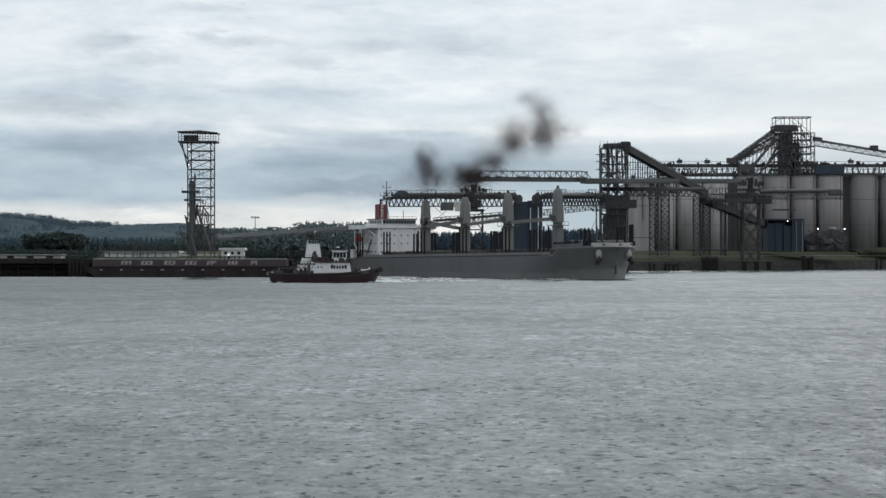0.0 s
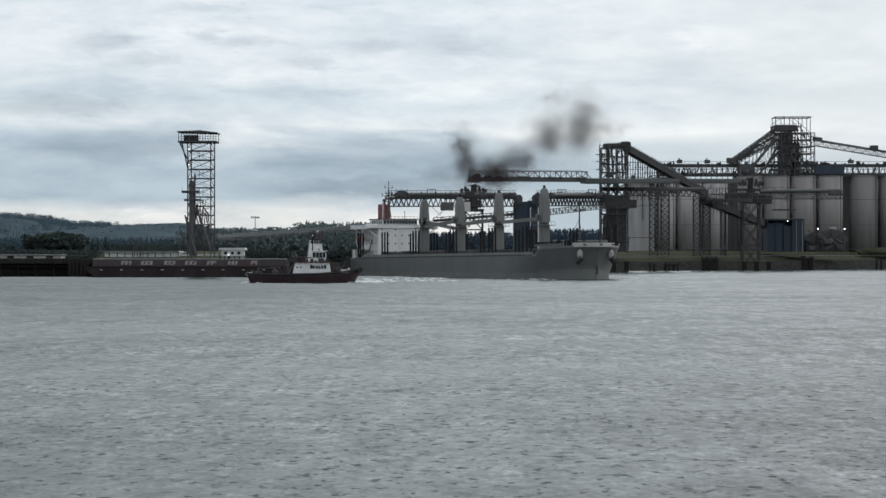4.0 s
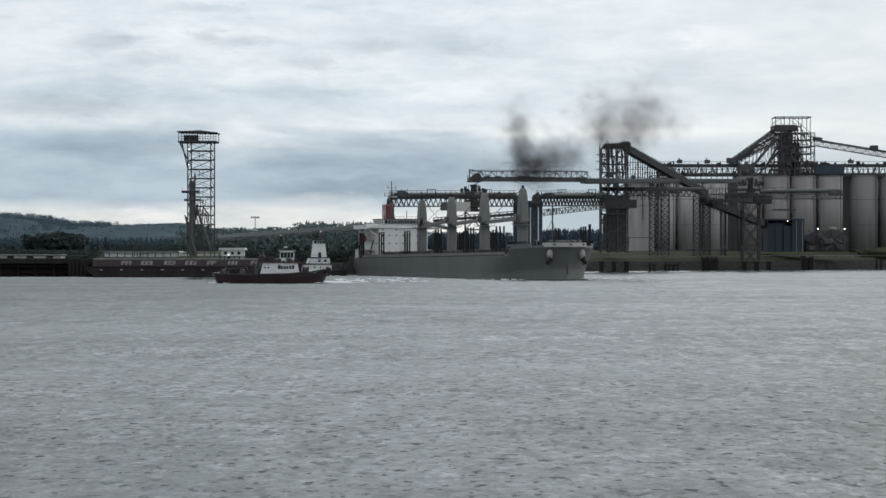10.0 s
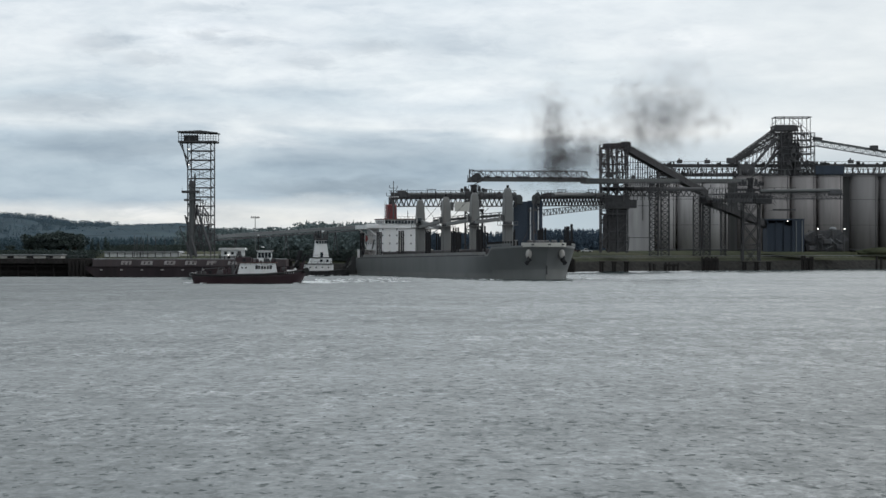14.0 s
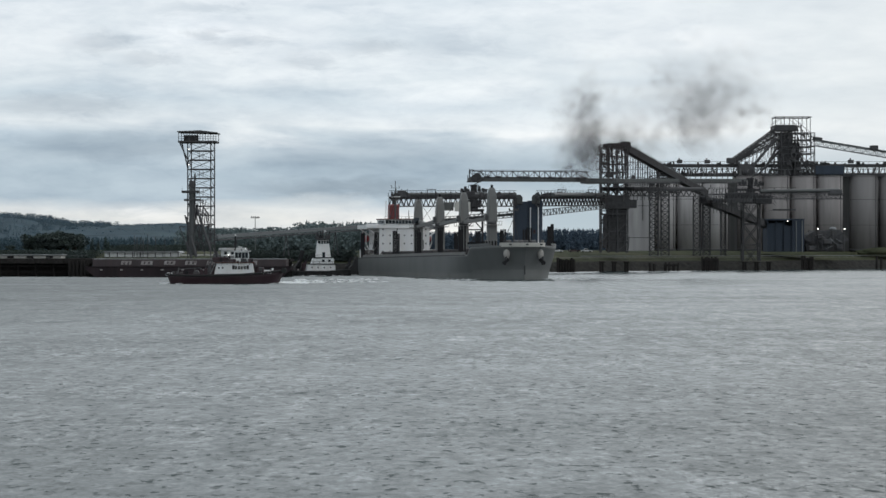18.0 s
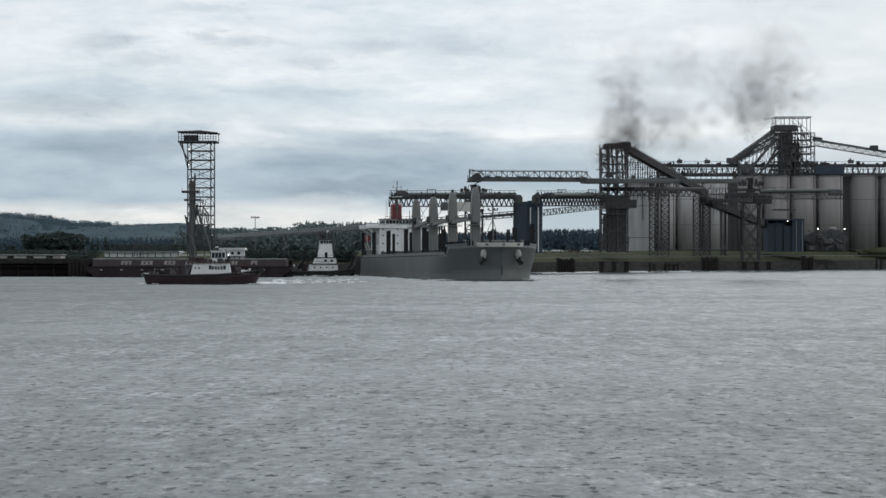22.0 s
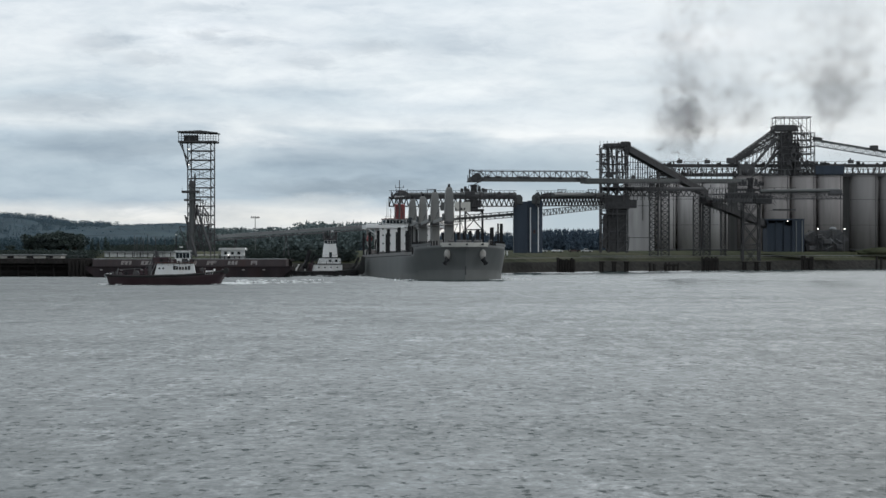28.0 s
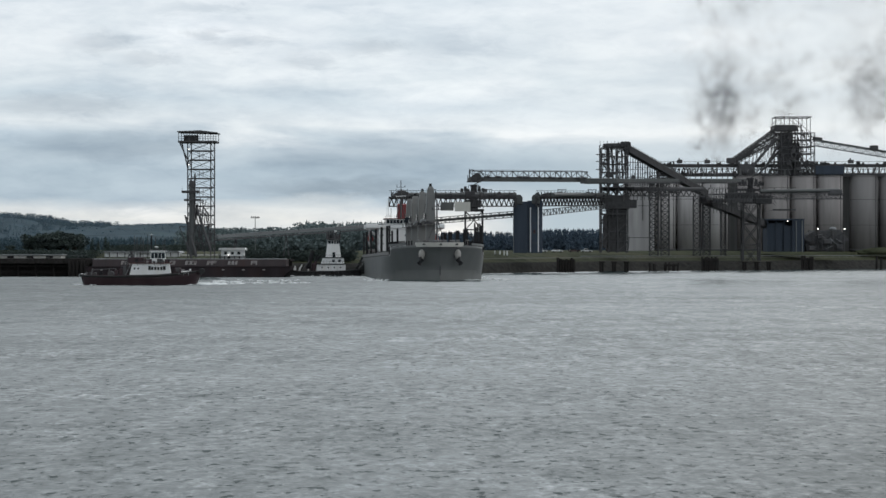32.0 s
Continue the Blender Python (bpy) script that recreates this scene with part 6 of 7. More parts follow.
def ship_house(t):
    f, a, w = -66.0, -82.0, 9.6
    h = block("deckhouse", t, (a, -w, 6.0), (f, w, 18.4), WHITE, 0.12, "white accommodation block")
    for z in (8.6, 11.6, 14.6, 16.8):
        for i in range(7):
            y = -8.2 + i * 2.73
            if (z > 16 and i in (1, 3, 4)) or (i == 5 and z < 11):
                continue
            block("port_window", h, (f - 0.02, y - 0.22, z - 0.3), (f + 0.05, y + 0.22, z + 0.3), GLASS, 0)
    for z in (8.6, 11.6, 14.6):
        for i in range(5):
            for s in (-1, 1):
                block("port_window", h, (a + 2 + i * 2.9, s * w - 0.05, z - 0.3), (a + 2.5 + i * 2.9, s * w + 0.05, z + 0.3), GLASS, 0)
    block("front_ladder", h, (f, 6.4, 9.6), (f + 0.4, 7.3, 13.0), STEEL, 0.05)
    wing = prism("bridge_deck", t, [(-81, 16.9), (-66.6, 16.9), (-65.4, 17.3), (-65.4, 18.4), (-81, 18.4)], "y", -14.4, 14.4, WHITE)
    for s in (-1, 1):
        bar("wing_bracket", wing, (-67, s * 14.0, 17.2), (-67, s * 9.6, 14.2), 0.4, WHITE)
        bar("wing_bracket", wing, (-79, s * 14.0, 17.2), (-79, s * 9.6, 14.2), 0.4, WHITE)
        block("wing_dodger", wing, (-67.6, s * 12.1 - 2.2, 18.4), (-66.0, s * 12.1 + 2.2, 18.8), WHITE, 0.05)
        block("side_house", h, (-82, s * 11.5 - 1.8, 6.0), (-79.2, s * 11.5 + 1.8, 9.15), WHITE, 0.06)
        bar("side_ladder", h, (-75.0, s * 13.4, 6.4), (-72.4, s * 13.4, 9.3), 0.5, STEEL, 0.12)
        bar("side_ladder", h, (-72.4, s * 10.4, 9.3), (-69.8, s * 10.4, 13.0), 0.5, STEEL, 0.12)
    wh = block("wheelhouse", t, (-80, -7.0, 18.4), (-67.6, 7.0, 20.5), WHITE, 0.15)
    for i in range(11):
        block("bridge_window", wh, (-67.62, -6.75 + i * 1.24, 18.95), (-67.46, -5.72 + i * 1.24, 20.2), GLASS, 0)
    for i in range(5):
        for s in (-1, 1):
            block("bridge_window", wh, (-78 + i * 2, s * 7.0 - 0.04, 18.95), (-76.5 + i * 2, s * 7.0 + 0.04, 20.2), GLASS, 0)
    block("wheelhouse_roof", t, (-80.4, -7.3, 20.5), (-67.2, 7.3, 20.8), DECKRED, 0.05, "dark red roof edge")
    for i in range(10):
        bar("roof_rail_post", wh, (-67.4, -7.1 + i * 1.57, 20.7), (-67.4, -7.1 + i * 1.57, 21.6), 0.08, STEEL)
    bar("roof_rail", wh, (-67.4, -7.1, 21.6), (-67.4, 7.1, 21.6), 0.08, STEEL)
    # funnel
    fn = prism("funnel", t, [(-84.3, 12), (-80.8, 12), (-80.9, 26.0), (-81.6, 26.4), (-83.8, 26.4), (-84.3, 25.8)], "y", -1.8, 1.8, RED, "red funnel")
    for x, z in ((-83.4, 28.4), (-82.2, 28.0), (-82.8, 27.6)):
        rod("exhaust_pipe", fn, (x, 0, 26), (x, 0.2, z), 0.4, BLACKSTEEL)
    block("engine_casing", t, (-84, -5, 6), (-82, 5, 17.5), WHITE, 0.1)
    # radar mast: a post with two stages, yards, scanners and lamps
    mx, my = -76.4, -0.85
    mast = rod("radar_mast", t, (mx, my, 20.6), (mx, my, 31.2), 0.34, STEEL)
    rod("mast_top", t, (mx, my, 31.2), (mx, my, 35.0), 0.15, STEEL)
    for z, w in ((27.9, 1.5), (30.3, 1.1)):
        block("mast_stage", t, (mx - 1.2, my - w, z), (mx + 1.2, my + w, z + 0.22), STEEL, 0.03)
        for dy in (-w, w):
            bar("stage_bracket", t, (mx, my, z - 1.2), (mx, my + dy, z), 0.16, STEEL)
            bar("stage_post", t, (mx, my + dy, z), (mx, my + dy, z + 1.1), 0.12, STEEL)
        bar("stage_rail", t, (mx + 1.1, my - w, z + 1.1), (mx + 1.1, my + w, z + 1.1), 0.1, STEEL)
    bar("yard", t, (mx, my - 2.9, 29.4), (mx, my + 2.9, 29.4), 0.2, STEEL)
    bar("yard", t, (mx, my - 1.7, 32.4), (mx, my + 1.7, 32.4), 0.16, STEEL)
    bar("radar_scanner", t, (mx + 0.9, my - 1.9, 29.0), (mx + 0.9, my + 1.7, 29.1), 0.25, WHITE, 0.3)
    block("radar_motor", t, (mx + 0.4, my - 0.5, 28.2), (mx + 1.3, my + 0.5, 28.9), STEEL, 0.06)
    block("signal_box", t, (mx - 0.6, my - 1.4, 28.2), (mx + 0.3, my - 0.6, 29.6), STEEL, 0.06)
    for dy, z in ((-2.7, 30.6), (2.7, 30.8), (-1.5, 33.4), (1.5, 33.2)):
        rod("lamp_post", t, (mx, my + dy, 29.4 if z < 31 else 32.4), (mx, my + dy, z), 0.11, STEEL)
    for s in (-1, 1):
        bar("mast_stay", t, (mx - 1.6, my + s * 1.8, 20.7), (mx, my, 27.4), 0.2, STEEL)
    # slim lattice mast on the roof's starboard corner
    for dy in (-0.35, 0.35):
        bar("signal_mast", t, (-69.4, -6.2 + dy, 20.7), (-69.4, -6.2 + dy * 0.6, 27.2), 0.13, WHITE)
    for k in range(6):
        bar("mast_rung", t, (-69.4, -6.5, 21.8 + k), (-69.4, -5.9, 22.3 + k), 0.09, WHITE)
    rod("aerial_mast", t, (-69, 2.4, 20.7), (-69, 2.4, 23.8), 0.12, STEEL)
    rod("aerial_mast", t, (-69, -5.0, 20.7), (-69, -5.0, 24.5), 0.1, STEEL)
    # lifeboats and davits
    for s in (-1, 1):
        bm = bmesh.new()
        bmesh.ops.create_icosphere(bm, subdivisions=3, radius=1)
        for v in bm.verts:
            v.co = Vector((-77 + v.co.x * 3.0, s * 12.0 + v.co.y * 1.15, 13.3 + v.co.z * (1.45 if v.co.z > 0 else 1.2)))
        part("lifeboat", bm, ORANGE, t, "orange-red lifeboat")
        for x in (-79.6, -74.4):
            bar("davit", t, (x, s * 10.2, 6.4), (x, s * 12.6, 11.6), 0.35, WHITE)
            bar("davit", t, (x, s * 12.6, 11.6), (x, s * 12.6, 16.2), 0.3, WHITE)
        block("boat_deck", t, (-82, s * 11.5 - 1.9, 9.2), (-72, s * 11.5 + 1.9, 9.4), WHITE, 0.03)


def bulk_carrier():
    t = thing("bulk_carrier", (0, 0, 0), "grey bulk carrier with four deck cranes and a white bridge house", "cargo ship")
    ship_hull(t)
    strake(t, "rubbing_band", -74, 67, -0.35, 0.3, 0.12, BLACKSTEEL, label="dark line along the side")
    strake(t, "bulwark", -66, 67.5, 0.0, 0.85, 0.02, BULWARK)
    strake(t, "forecastle_bulwark", 69.4, 79, 0.0, 0.7, 0.02, HULLGREY)
    bow_bulwark(t)
    for i in range(34):
        x = -64 + i * 3.4
        for s in (-1, 1):
            bar("deck_rail_post", t, (x, s * 15.4, deck_z(x)), (x, s * 15.4, deck_z(x) + 1.3), 0.12, BLACKSTEEL)
    for i in range(14):
        x = 69.6 + i * 0.8
        for s in (-1, 1):
            y = s * (half_beam(x, 10) - 0.4)
            bar("deck_rail_post", t, (x, y, deck_z(x)), (x, y, deck_z(x) + 1.45), 0.42, POSTBLACK)
    # hatches
    for a, b in ((-62, -50.5), (-43.5, -20), (-12.5, 10.5), (18, 44), (51, 60)):
        m = (a + b) / 2
        z = deck_z(m)
        co = block("hatch_coaming", t, (a, -9.5, z - 0.3), (b, 9.5, z + 1.3), STEEL, 0.08)
        for k in range(2):
            block("hatch_cover", co, (a - 0.2 + k * (b - a) / 2, -9.8, z + 1.3), (a - 0.1 + (k + 1) * (b - a) / 2, 9.8, z + 2.0), STEEL, 0.12)
    # timber deck stanchions
    for gx in (-70, -47.5, -20.5, 10.2, 39.8, 63.5):
        for s in (-1, 1):
            for k in range(3):
                x = gx + (k - 1) * 2.4
                z = deck_z(x)
                hgt = 9.0
                bar("deck_stanchion", t, (x, s * (half_beam(x, 8) - 0.8), z - 0.2), (x, s * (half_beam(x, 8) - 0.8), z + hgt), 0.44, POSTBLACK, 0.44)
    for x in (70.5, 73.0, 75.5):
        bar("deck_stanchion", t, (x, half_beam(x, 10) - 1.0, 10), (x, half_beam(x, 10) - 1.0, 17.4), 0.46, POSTBLACK)
    for gx in (-35, -5, 22, 48):
        for s in (1, -1):
            for k in range(2):
                x = gx + k * 2.4
                bar("deck_stanchion", t, (x, s * 10.6, deck_z(x)), (x, s * 10.6, deck_z(x) + 8.2), 0.46, POSTBLACK)
    deck_crane(t, 47.7, 30.3, 18.5, 18.6)
    deck_crane(t, 14.4, 29.5, -12.5, 18.2)
    deck_crane(t, -16.3, 28.7, -43.5, 17.6)
    deck_crane(t, -47.0, 28.4, -22, 17.0, 0.3)
    ship_house(t)
    # bow gear
    for s in (-1, 1):
        bm = bmesh.new()
        bmesh.ops.create_icosphere(bm, subdivisions=3, radius=1)
        for v in bm.verts:
            v.co = Vector((82.3 + v.co.x * 0.9, s * 5.5 + v.co.y * 1.0, 7.9 + v.co.z * 1.55))
        bo = part("anchor_bolster", bm, BOLSTER, t, "pale anchor bolster")
        rod("anchor_shank", bo, (83.2, s * 5.9, 7.2), (82.7, s * 6.0, 4.6), 0.35, BLACKSTEEL)
        bar("anchor_fluke", bo, (82.9, s * 5.1, 6.4), (82.7, s * 6.7, 5.0), 1.0, POSTBLACK, 0.9)
    bar("stem_mark", t, (83.5, 0, 1.6), (83.5, 0, 4.4), 0.6, DARKCONC, 0.3)
    for i in range(3):
        y = -5 + i * 5
        block("mooring_opening", t, (85.7 - 0.055 * y * y, y - 0.4, 10.7), (86.4 - 0.055 * y * y, y + 0.4, 11.2), BLACKSTEEL, 0.1)
    for y, c in ((-4, STEEL), (-1.5, STEEL), (1.5, STEEL), (4, STEEL), (0, STEEL)):
        rod("windlass_drum", t, (79, y - 0.7, 11.4), (79, y + 0.9, 11.4), 0.9, c)
        block("winch_bed", t, (78, y - 0.9, 10.3), (80, y + 1.0, 11.0), STEEL, 0.05)
    rod("fore_mast", t, (71.8, 0, 10.2), (71.8, 0, 24.6), 0.24, STEEL)
    bar("fore_yard", t, (71.8, -1.5, 21.6), (71.8, 1.5, 21.6), 0.22, STEEL)
    for y in (-1.4, 0.5, 1.4):
        block("mast_lamp", t, (71.6, y - 0.22, 21.7), (72.1, y + 0.22, 22.3), STEEL, 0.04)
    for y in (-3.2, 3.2):
        bar("mast_stay", t, (68.5, y, 10.2), (71.8, 0, 19.0), 0.12, STEEL)
    for y in (-9, -6, 6.4, 9.4):
        rod("vent_cowl", t, (72, y, 10), (72, y, 12.4), 0.55, CRANEGREY)
    # broken water at the stem and along the side
    for k, area in enumerate(((86, 62, 8, 20, 150), (62, -20, 16.5, 22, 60), (85, 40, -22, -15, 40))):
        foam(t, k, *area)
    return t


SHIP = bulk_carrier()


# ---------------- tugs (bow towards +x) ----------------
def tug_hull(t, length, beam, sheer, material):
    bm = bmesh.new()
    n, levels = 30, 6
    grids = []
    for s in (-1, 1):
        g = []
        for i in range(n + 1):
            x = -length / 2 + length * i / n
            col = []
            for k in range(levels + 1):
                z = -1.0 + (at_levels(sheer, x) + 1.0) * k / levels
                f = max(0.0, (x - length * 0.12) / (length * 0.38))
                a = max(0.0, (-x - length * 0.36) / (length * 0.14))
                flare = 0.8 + 0.2 * k / levels
                y = beam / 2 * flare * max(0.0, 1 - f ** 2.2) ** 0.6 * max(0.1, 1 - 0.45 * a ** 2)
                xx = x - (1 - k / levels) * 2.6 * f ** 2 + (1 - k / levels) * 1.2 * a ** 2
                col.append(bm.verts.new((xx, s * y, z)))
            g.append(col)
        grids.append(g)
        for p, q in zip(g, g[1:]):
            for k in range(levels):
                bm.faces.new((p[k], q[k], q[k + 1], p[k + 1])).smooth = True
    p, q = grids
    for i in range(n):
        bm.faces.new((p[i][-2], p[i + 1][-2], q[i + 1][-2], q[i][-2])).material_index = 1
    for k in range(levels):
        bm.faces.new((p[0][k], p[0][k + 1], q[0][k + 1], q[0][k]))
    bmesh.ops.remove_doubles(bm, verts=bm.verts, dist=0.005)
    bmesh.ops.recalc_face_normals(bm, faces=bm.faces)
    hull = part("hull", bm, [material, DECKRED], t)
    # fender belt along the edge
    for s in (-1, 1):
        pts = []
        for i in range(n + 1):
            x = -length / 2 + length * i / n
            f = max(0.0, (x - length * 0.12) / (length * 0.38))
            a = max(0.0, (-x - length * 0.36) / (length * 0.14))
            y = beam / 2 * max(0.0, 1 - f ** 2.2) ** 0.6 * max(0.1, 1 - 0.45 * a ** 2)
            pts.append(Vector((x, s * (y + 0.1), at_levels(sheer, x) - 0.35)))
        for i in range(0, n, 2):
            rod("fender", hull, pts[i], pts[i + 2], 0.24, RUBBER)
    return hull


def shaped(name, parent, prof, y, material, label="", bevel=0.08):
    """A deckhouse from a side profile, with softened edges."""
    bm = bmesh.new()
    r0 = [bm.verts.new((u, -y, z)) for u, z in prof]
    r1 = [bm.verts.new((u, y, z)) for u, z in prof]
    n = len(prof)
    bm.faces.new(r0)
    bm.faces.new(r1[::-1])
    for i in range(n):
        bm.faces.new((r0[i], r1[i], r1[(i + 1) % n], r0[(i + 1) % n]))
    bmesh.ops.recalc_face_normals(bm, faces=bm.faces)
    bmesh.ops.bevel(bm, geom=bm.edges[:], offset=bevel, segments=2, affect="EDGES")
    return part(name, bm, material, parent, label)


def maroon_tug():
    t = thing("harbour_tug", (0, 0, 0), "maroon harbour tug with a white deckhouse", "tugboat", "tugs")
    tug_hull(t, 32.5, 10, [(-16.5, 3.0), (-14.5, 2.75), (-8, 2.6), (4, 2.8), (11, 3.4), (16.5, 4.2)], MAROON)
    rod("bow_fender", t, (15.6, -2.6, 3.6), (15.6, 2.6, 3.6), 0.8, RUBBER)
    rod("stern_fender", t, (-16.1, -3, 2.5), (-16.1, 3, 2.5), 0.5, GALV)
    before = set(t.children)
    house = shaped("deckhouse", t, [(-3.4, 1.6), (7.6, 1.6), (7.0, 4.9), (-2.6, 4.9)], 3.6, WHITE)
    # illegible dark lettering on the house side
    for s in (-1, 1):
        for i, (w, h) in enumerate(((0.7, 1.1), (0.55, 0.9), (0.6, 0.85), (0.55, 0.8), (0.6, 0.9), (0.65, 1.05))):
            block("letter_bar", house, (1.6 + i * 0.78, s * 3.62 - 0.03, 3.2), (1.6 + i * 0.78 + w, s * 3.62 + 0.03, 3.2 + h), DARKPAINT, 0)
        for x in (-2.0, -1.0):
            rod("porthole", house, (x, s * 3.58, 3.6), (x, s * 3.66, 3.6), 0.26, GLASS)
    block("upper_deck", t, (-3.2, -4.0, 4.9), (7.6, 4.0, 5.1), DECKRED, 0.04)
    block("engine_house", t, (-3.8, -2.2, 5.1), (0.4, 2.2, 6.5), MAROON, 0.1)
    wh = shaped("wheelhouse", t, [(1.3, 5.1), (5.3, 5.1), (5.5, 7.3), (5.1, 8.1), (1.5, 8.1)], 2.5, WHITE)
    for s in (-1, 1):
        for i in range(4):
            block("wheelhouse_window", wh, (1.62 + i * 0.92, s * 2.5 - 0.04, 6.3), (2.44 + i * 0.92, s * 2.5 + 0.04, 7.8), GLASS, 0)
    for i in range(4):
        block("wheelhouse_window", wh, (5.36, -2.2 + i * 1.12, 6.4), (5.54, -1.2 + i * 1.12, 7.7), GLASS, 0)
    block("roof", t, (1.1, -2.8, 8.1), (5.8, 2.8, 8.3), WHITE, 0.08)
    for x in (1.3, 3.2, 5.2):
        block("roof_lamp", t, (x, -2.7, 8.35), (x + 0.4, -2.2, 8.75), STEEL, 0.05)
    rod("mast", t, (2.3, 0.6, 5.0), (2.3, 0.6, 12.4), 0.17, POSTBLACK)
    rng = random.Random(6)
    for i in range(16):
        x = rng.uniform(-3.4, 7.0)
        w = rng.uniform(0.3, 1.0)
        block("deck_gear", t, (x, -3.6 + rng.random(), 5.1), (x + w, -2.7, 5.1 + rng.uniform(0.4, 1.3)), rng.choice([STEEL, POSTBLACK, MAROON]), 0.06)
    rod("mast_lamp", t, (2.3, 0.6, 12.4), (2.3, 0.6, 12.75), 0.2, WHITE)
    for dx in (0, 1.0):
        bar("davit", t, (-2.2 + dx, -1.5, 5.0), (-3.6 + dx, -1.5, 7.6), 0.28, GALV)
    bar("yard", t, (2.3, -0.6, 10.8), (2.3, 1.8, 10.8), 0.12, BLACKSTEEL)
    rod("aerial", t, (4.6, 1, 8.7), (4.6, 1, 11.0), 0.06, STEEL)
    bar("radar_scanner", t, (2.6, -0.9, 9.3), (3.3, 0.9, 9.3), 0.22, WHITE)
    for s in (-1, 1):
        rod("exhaust_stack", t, (-2.6, s * 1.6, 6.4), (-2.9, s * 1.6, 8.2), 0.35, BLACKSTEEL)
    # the whole upper works stand on a raised main deck
    for ob in t.children:
        if ob not in before:
            ob.location.z += 0.75
            if ob.name.split(".")[0] in ("wheelhouse", "roof", "roof_lamp", "radar_scanner", "aerial"):
                ob.location.x += 0.7
    # towing gear
    block("winch_bed", t, (-9.6, -1.8, 1.4), (-7.0, 1.8, 2.2), STEEL, 0.06)
    rod("winch_drum", t, (-8.3, -1.5, 2.9), (-8.3, 1.5, 2.9), 0.85, STEEL)
    for x in (-15.0, -6.2, 9.5, 12.5):
        for s in (-1, 1):
            rod("bitt", t, (x, s * 1.8, 1.5), (x, s * 1.8, 3.0 + (1.2 if x > 9 else 0)), 0.25, WHITE if x in (-15.0, 12.5) else BLACKSTEEL)
    block("bow_winch", t, (9.6, -1.3, 2.4), (12.2, 1.3, 3.7), WHITE, 0.1)
    block("stern_bulwark", t, (-16.0, -2.4, 2.2), (-15.6, 2.4, 2.9), WHITE, 0.05)
    bar("tow_bar", t, (-6.0, 0, 4.0), (-4.4, 0, 6.6), 0.22, STEEL)
    # worn bars of lettering at the bow, gear on the after deck
    def side_y(x):
        f, a = max(0.0, (x - 3.9) / 12.35), max(0.0, (-x - 11.7) / 4.55)
        return 5.0 * max(0.0, 1 - f ** 2.2) ** 0.6 * max(0.1, 1 - 0.45 * a ** 2)

    for i in range(5):
        x = 9.6 + i * 0.62
        for s in (-1, 1):
            bar("letter_bar", t, (x, s * (side_y(x) + 0.06), 2.75), (x + 0.1, s * (side_y(x) + 0.06), 3.2 + 0.05 * i), 0.4, WHITE, 0.1)
    block("bow_windlass", t, (8.4, -1.6, 2.9), (10.2, 1.6, 4.5), MAROON, 0.2)
    rod("windlass_drum", t, (9.3, -2.4, 4.0), (9.3, 2.4, 4.0), 0.55, STEEL)
    for x, y, h, c in ((-5.6, -2.8, 4.3, MAROON), (-4.6, -2.5, 5.0, STEEL), (-10.8, -2.4, 3.5, POSTBLACK), (-12.4, -2.0, 3.3, STEEL), (-6.8, -3.0, 3.9, MAROON)):
        block("deck_locker", t, (x - 0.45, y - 0.5, 1.6), (x + 0.45, y + 0.5, h), c, 0.08)
    bar("deck_crane_arm", t, (-5.0, -1.6, 3.0), (-3.4, -1.8, 8.2), 0.3, STEEL)
    bar("deck_crane_arm", t, (-3.4, -1.8, 8.2), (-1.8, -2.0, 7.0), 0.26, STEEL)
    bar("deck_stair", t, (-4.4, -3.0, 2.6), (-3.0, -3.0, 5.6), 0.6, GALV, 0.16)
    for x in (-13.4, -9.0, -7.4):
        bar("tow_frame", t, (x, -3.4, 1.6), (x + 0.5, -3.2, 4.4), 0.26, STEEL)
    bar("tow_frame", t, (-13.0, -3.2, 4.0), (-7.0, -3.2, 4.4), 0.2, STEEL)
    for x in (-14.6, -13.6):
        block("stern_capstan", t, (x - 0.35, -1.6, 1.5), (x + 0.35, -0.9, 3.4), STEEL, 0.1)
    for i in range(8):
        for s in (-1, 1):
            bar("rail_post", t, (-4.2 + i * 1.5, s * 4.1, 5.1), (-4.2 + i * 1.5, s * 4.1, 6.1), 0.07, STEEL)
    for s in (-1, 1):
        bar("rail", t, (-4.2, s * 4.1, 6.1), (6.4, s * 4.1, 6.1), 0.07, STEEL)
    for k, area in enumerate(((-12, -19, -7, 5, 30), (12, 20, -6, 5, 60), (15, 22, -4, 30, 150, 1.5), (18, 44, 10, 95, 120, 1.5))):
        foam(t, k + 11, *area)
    return t


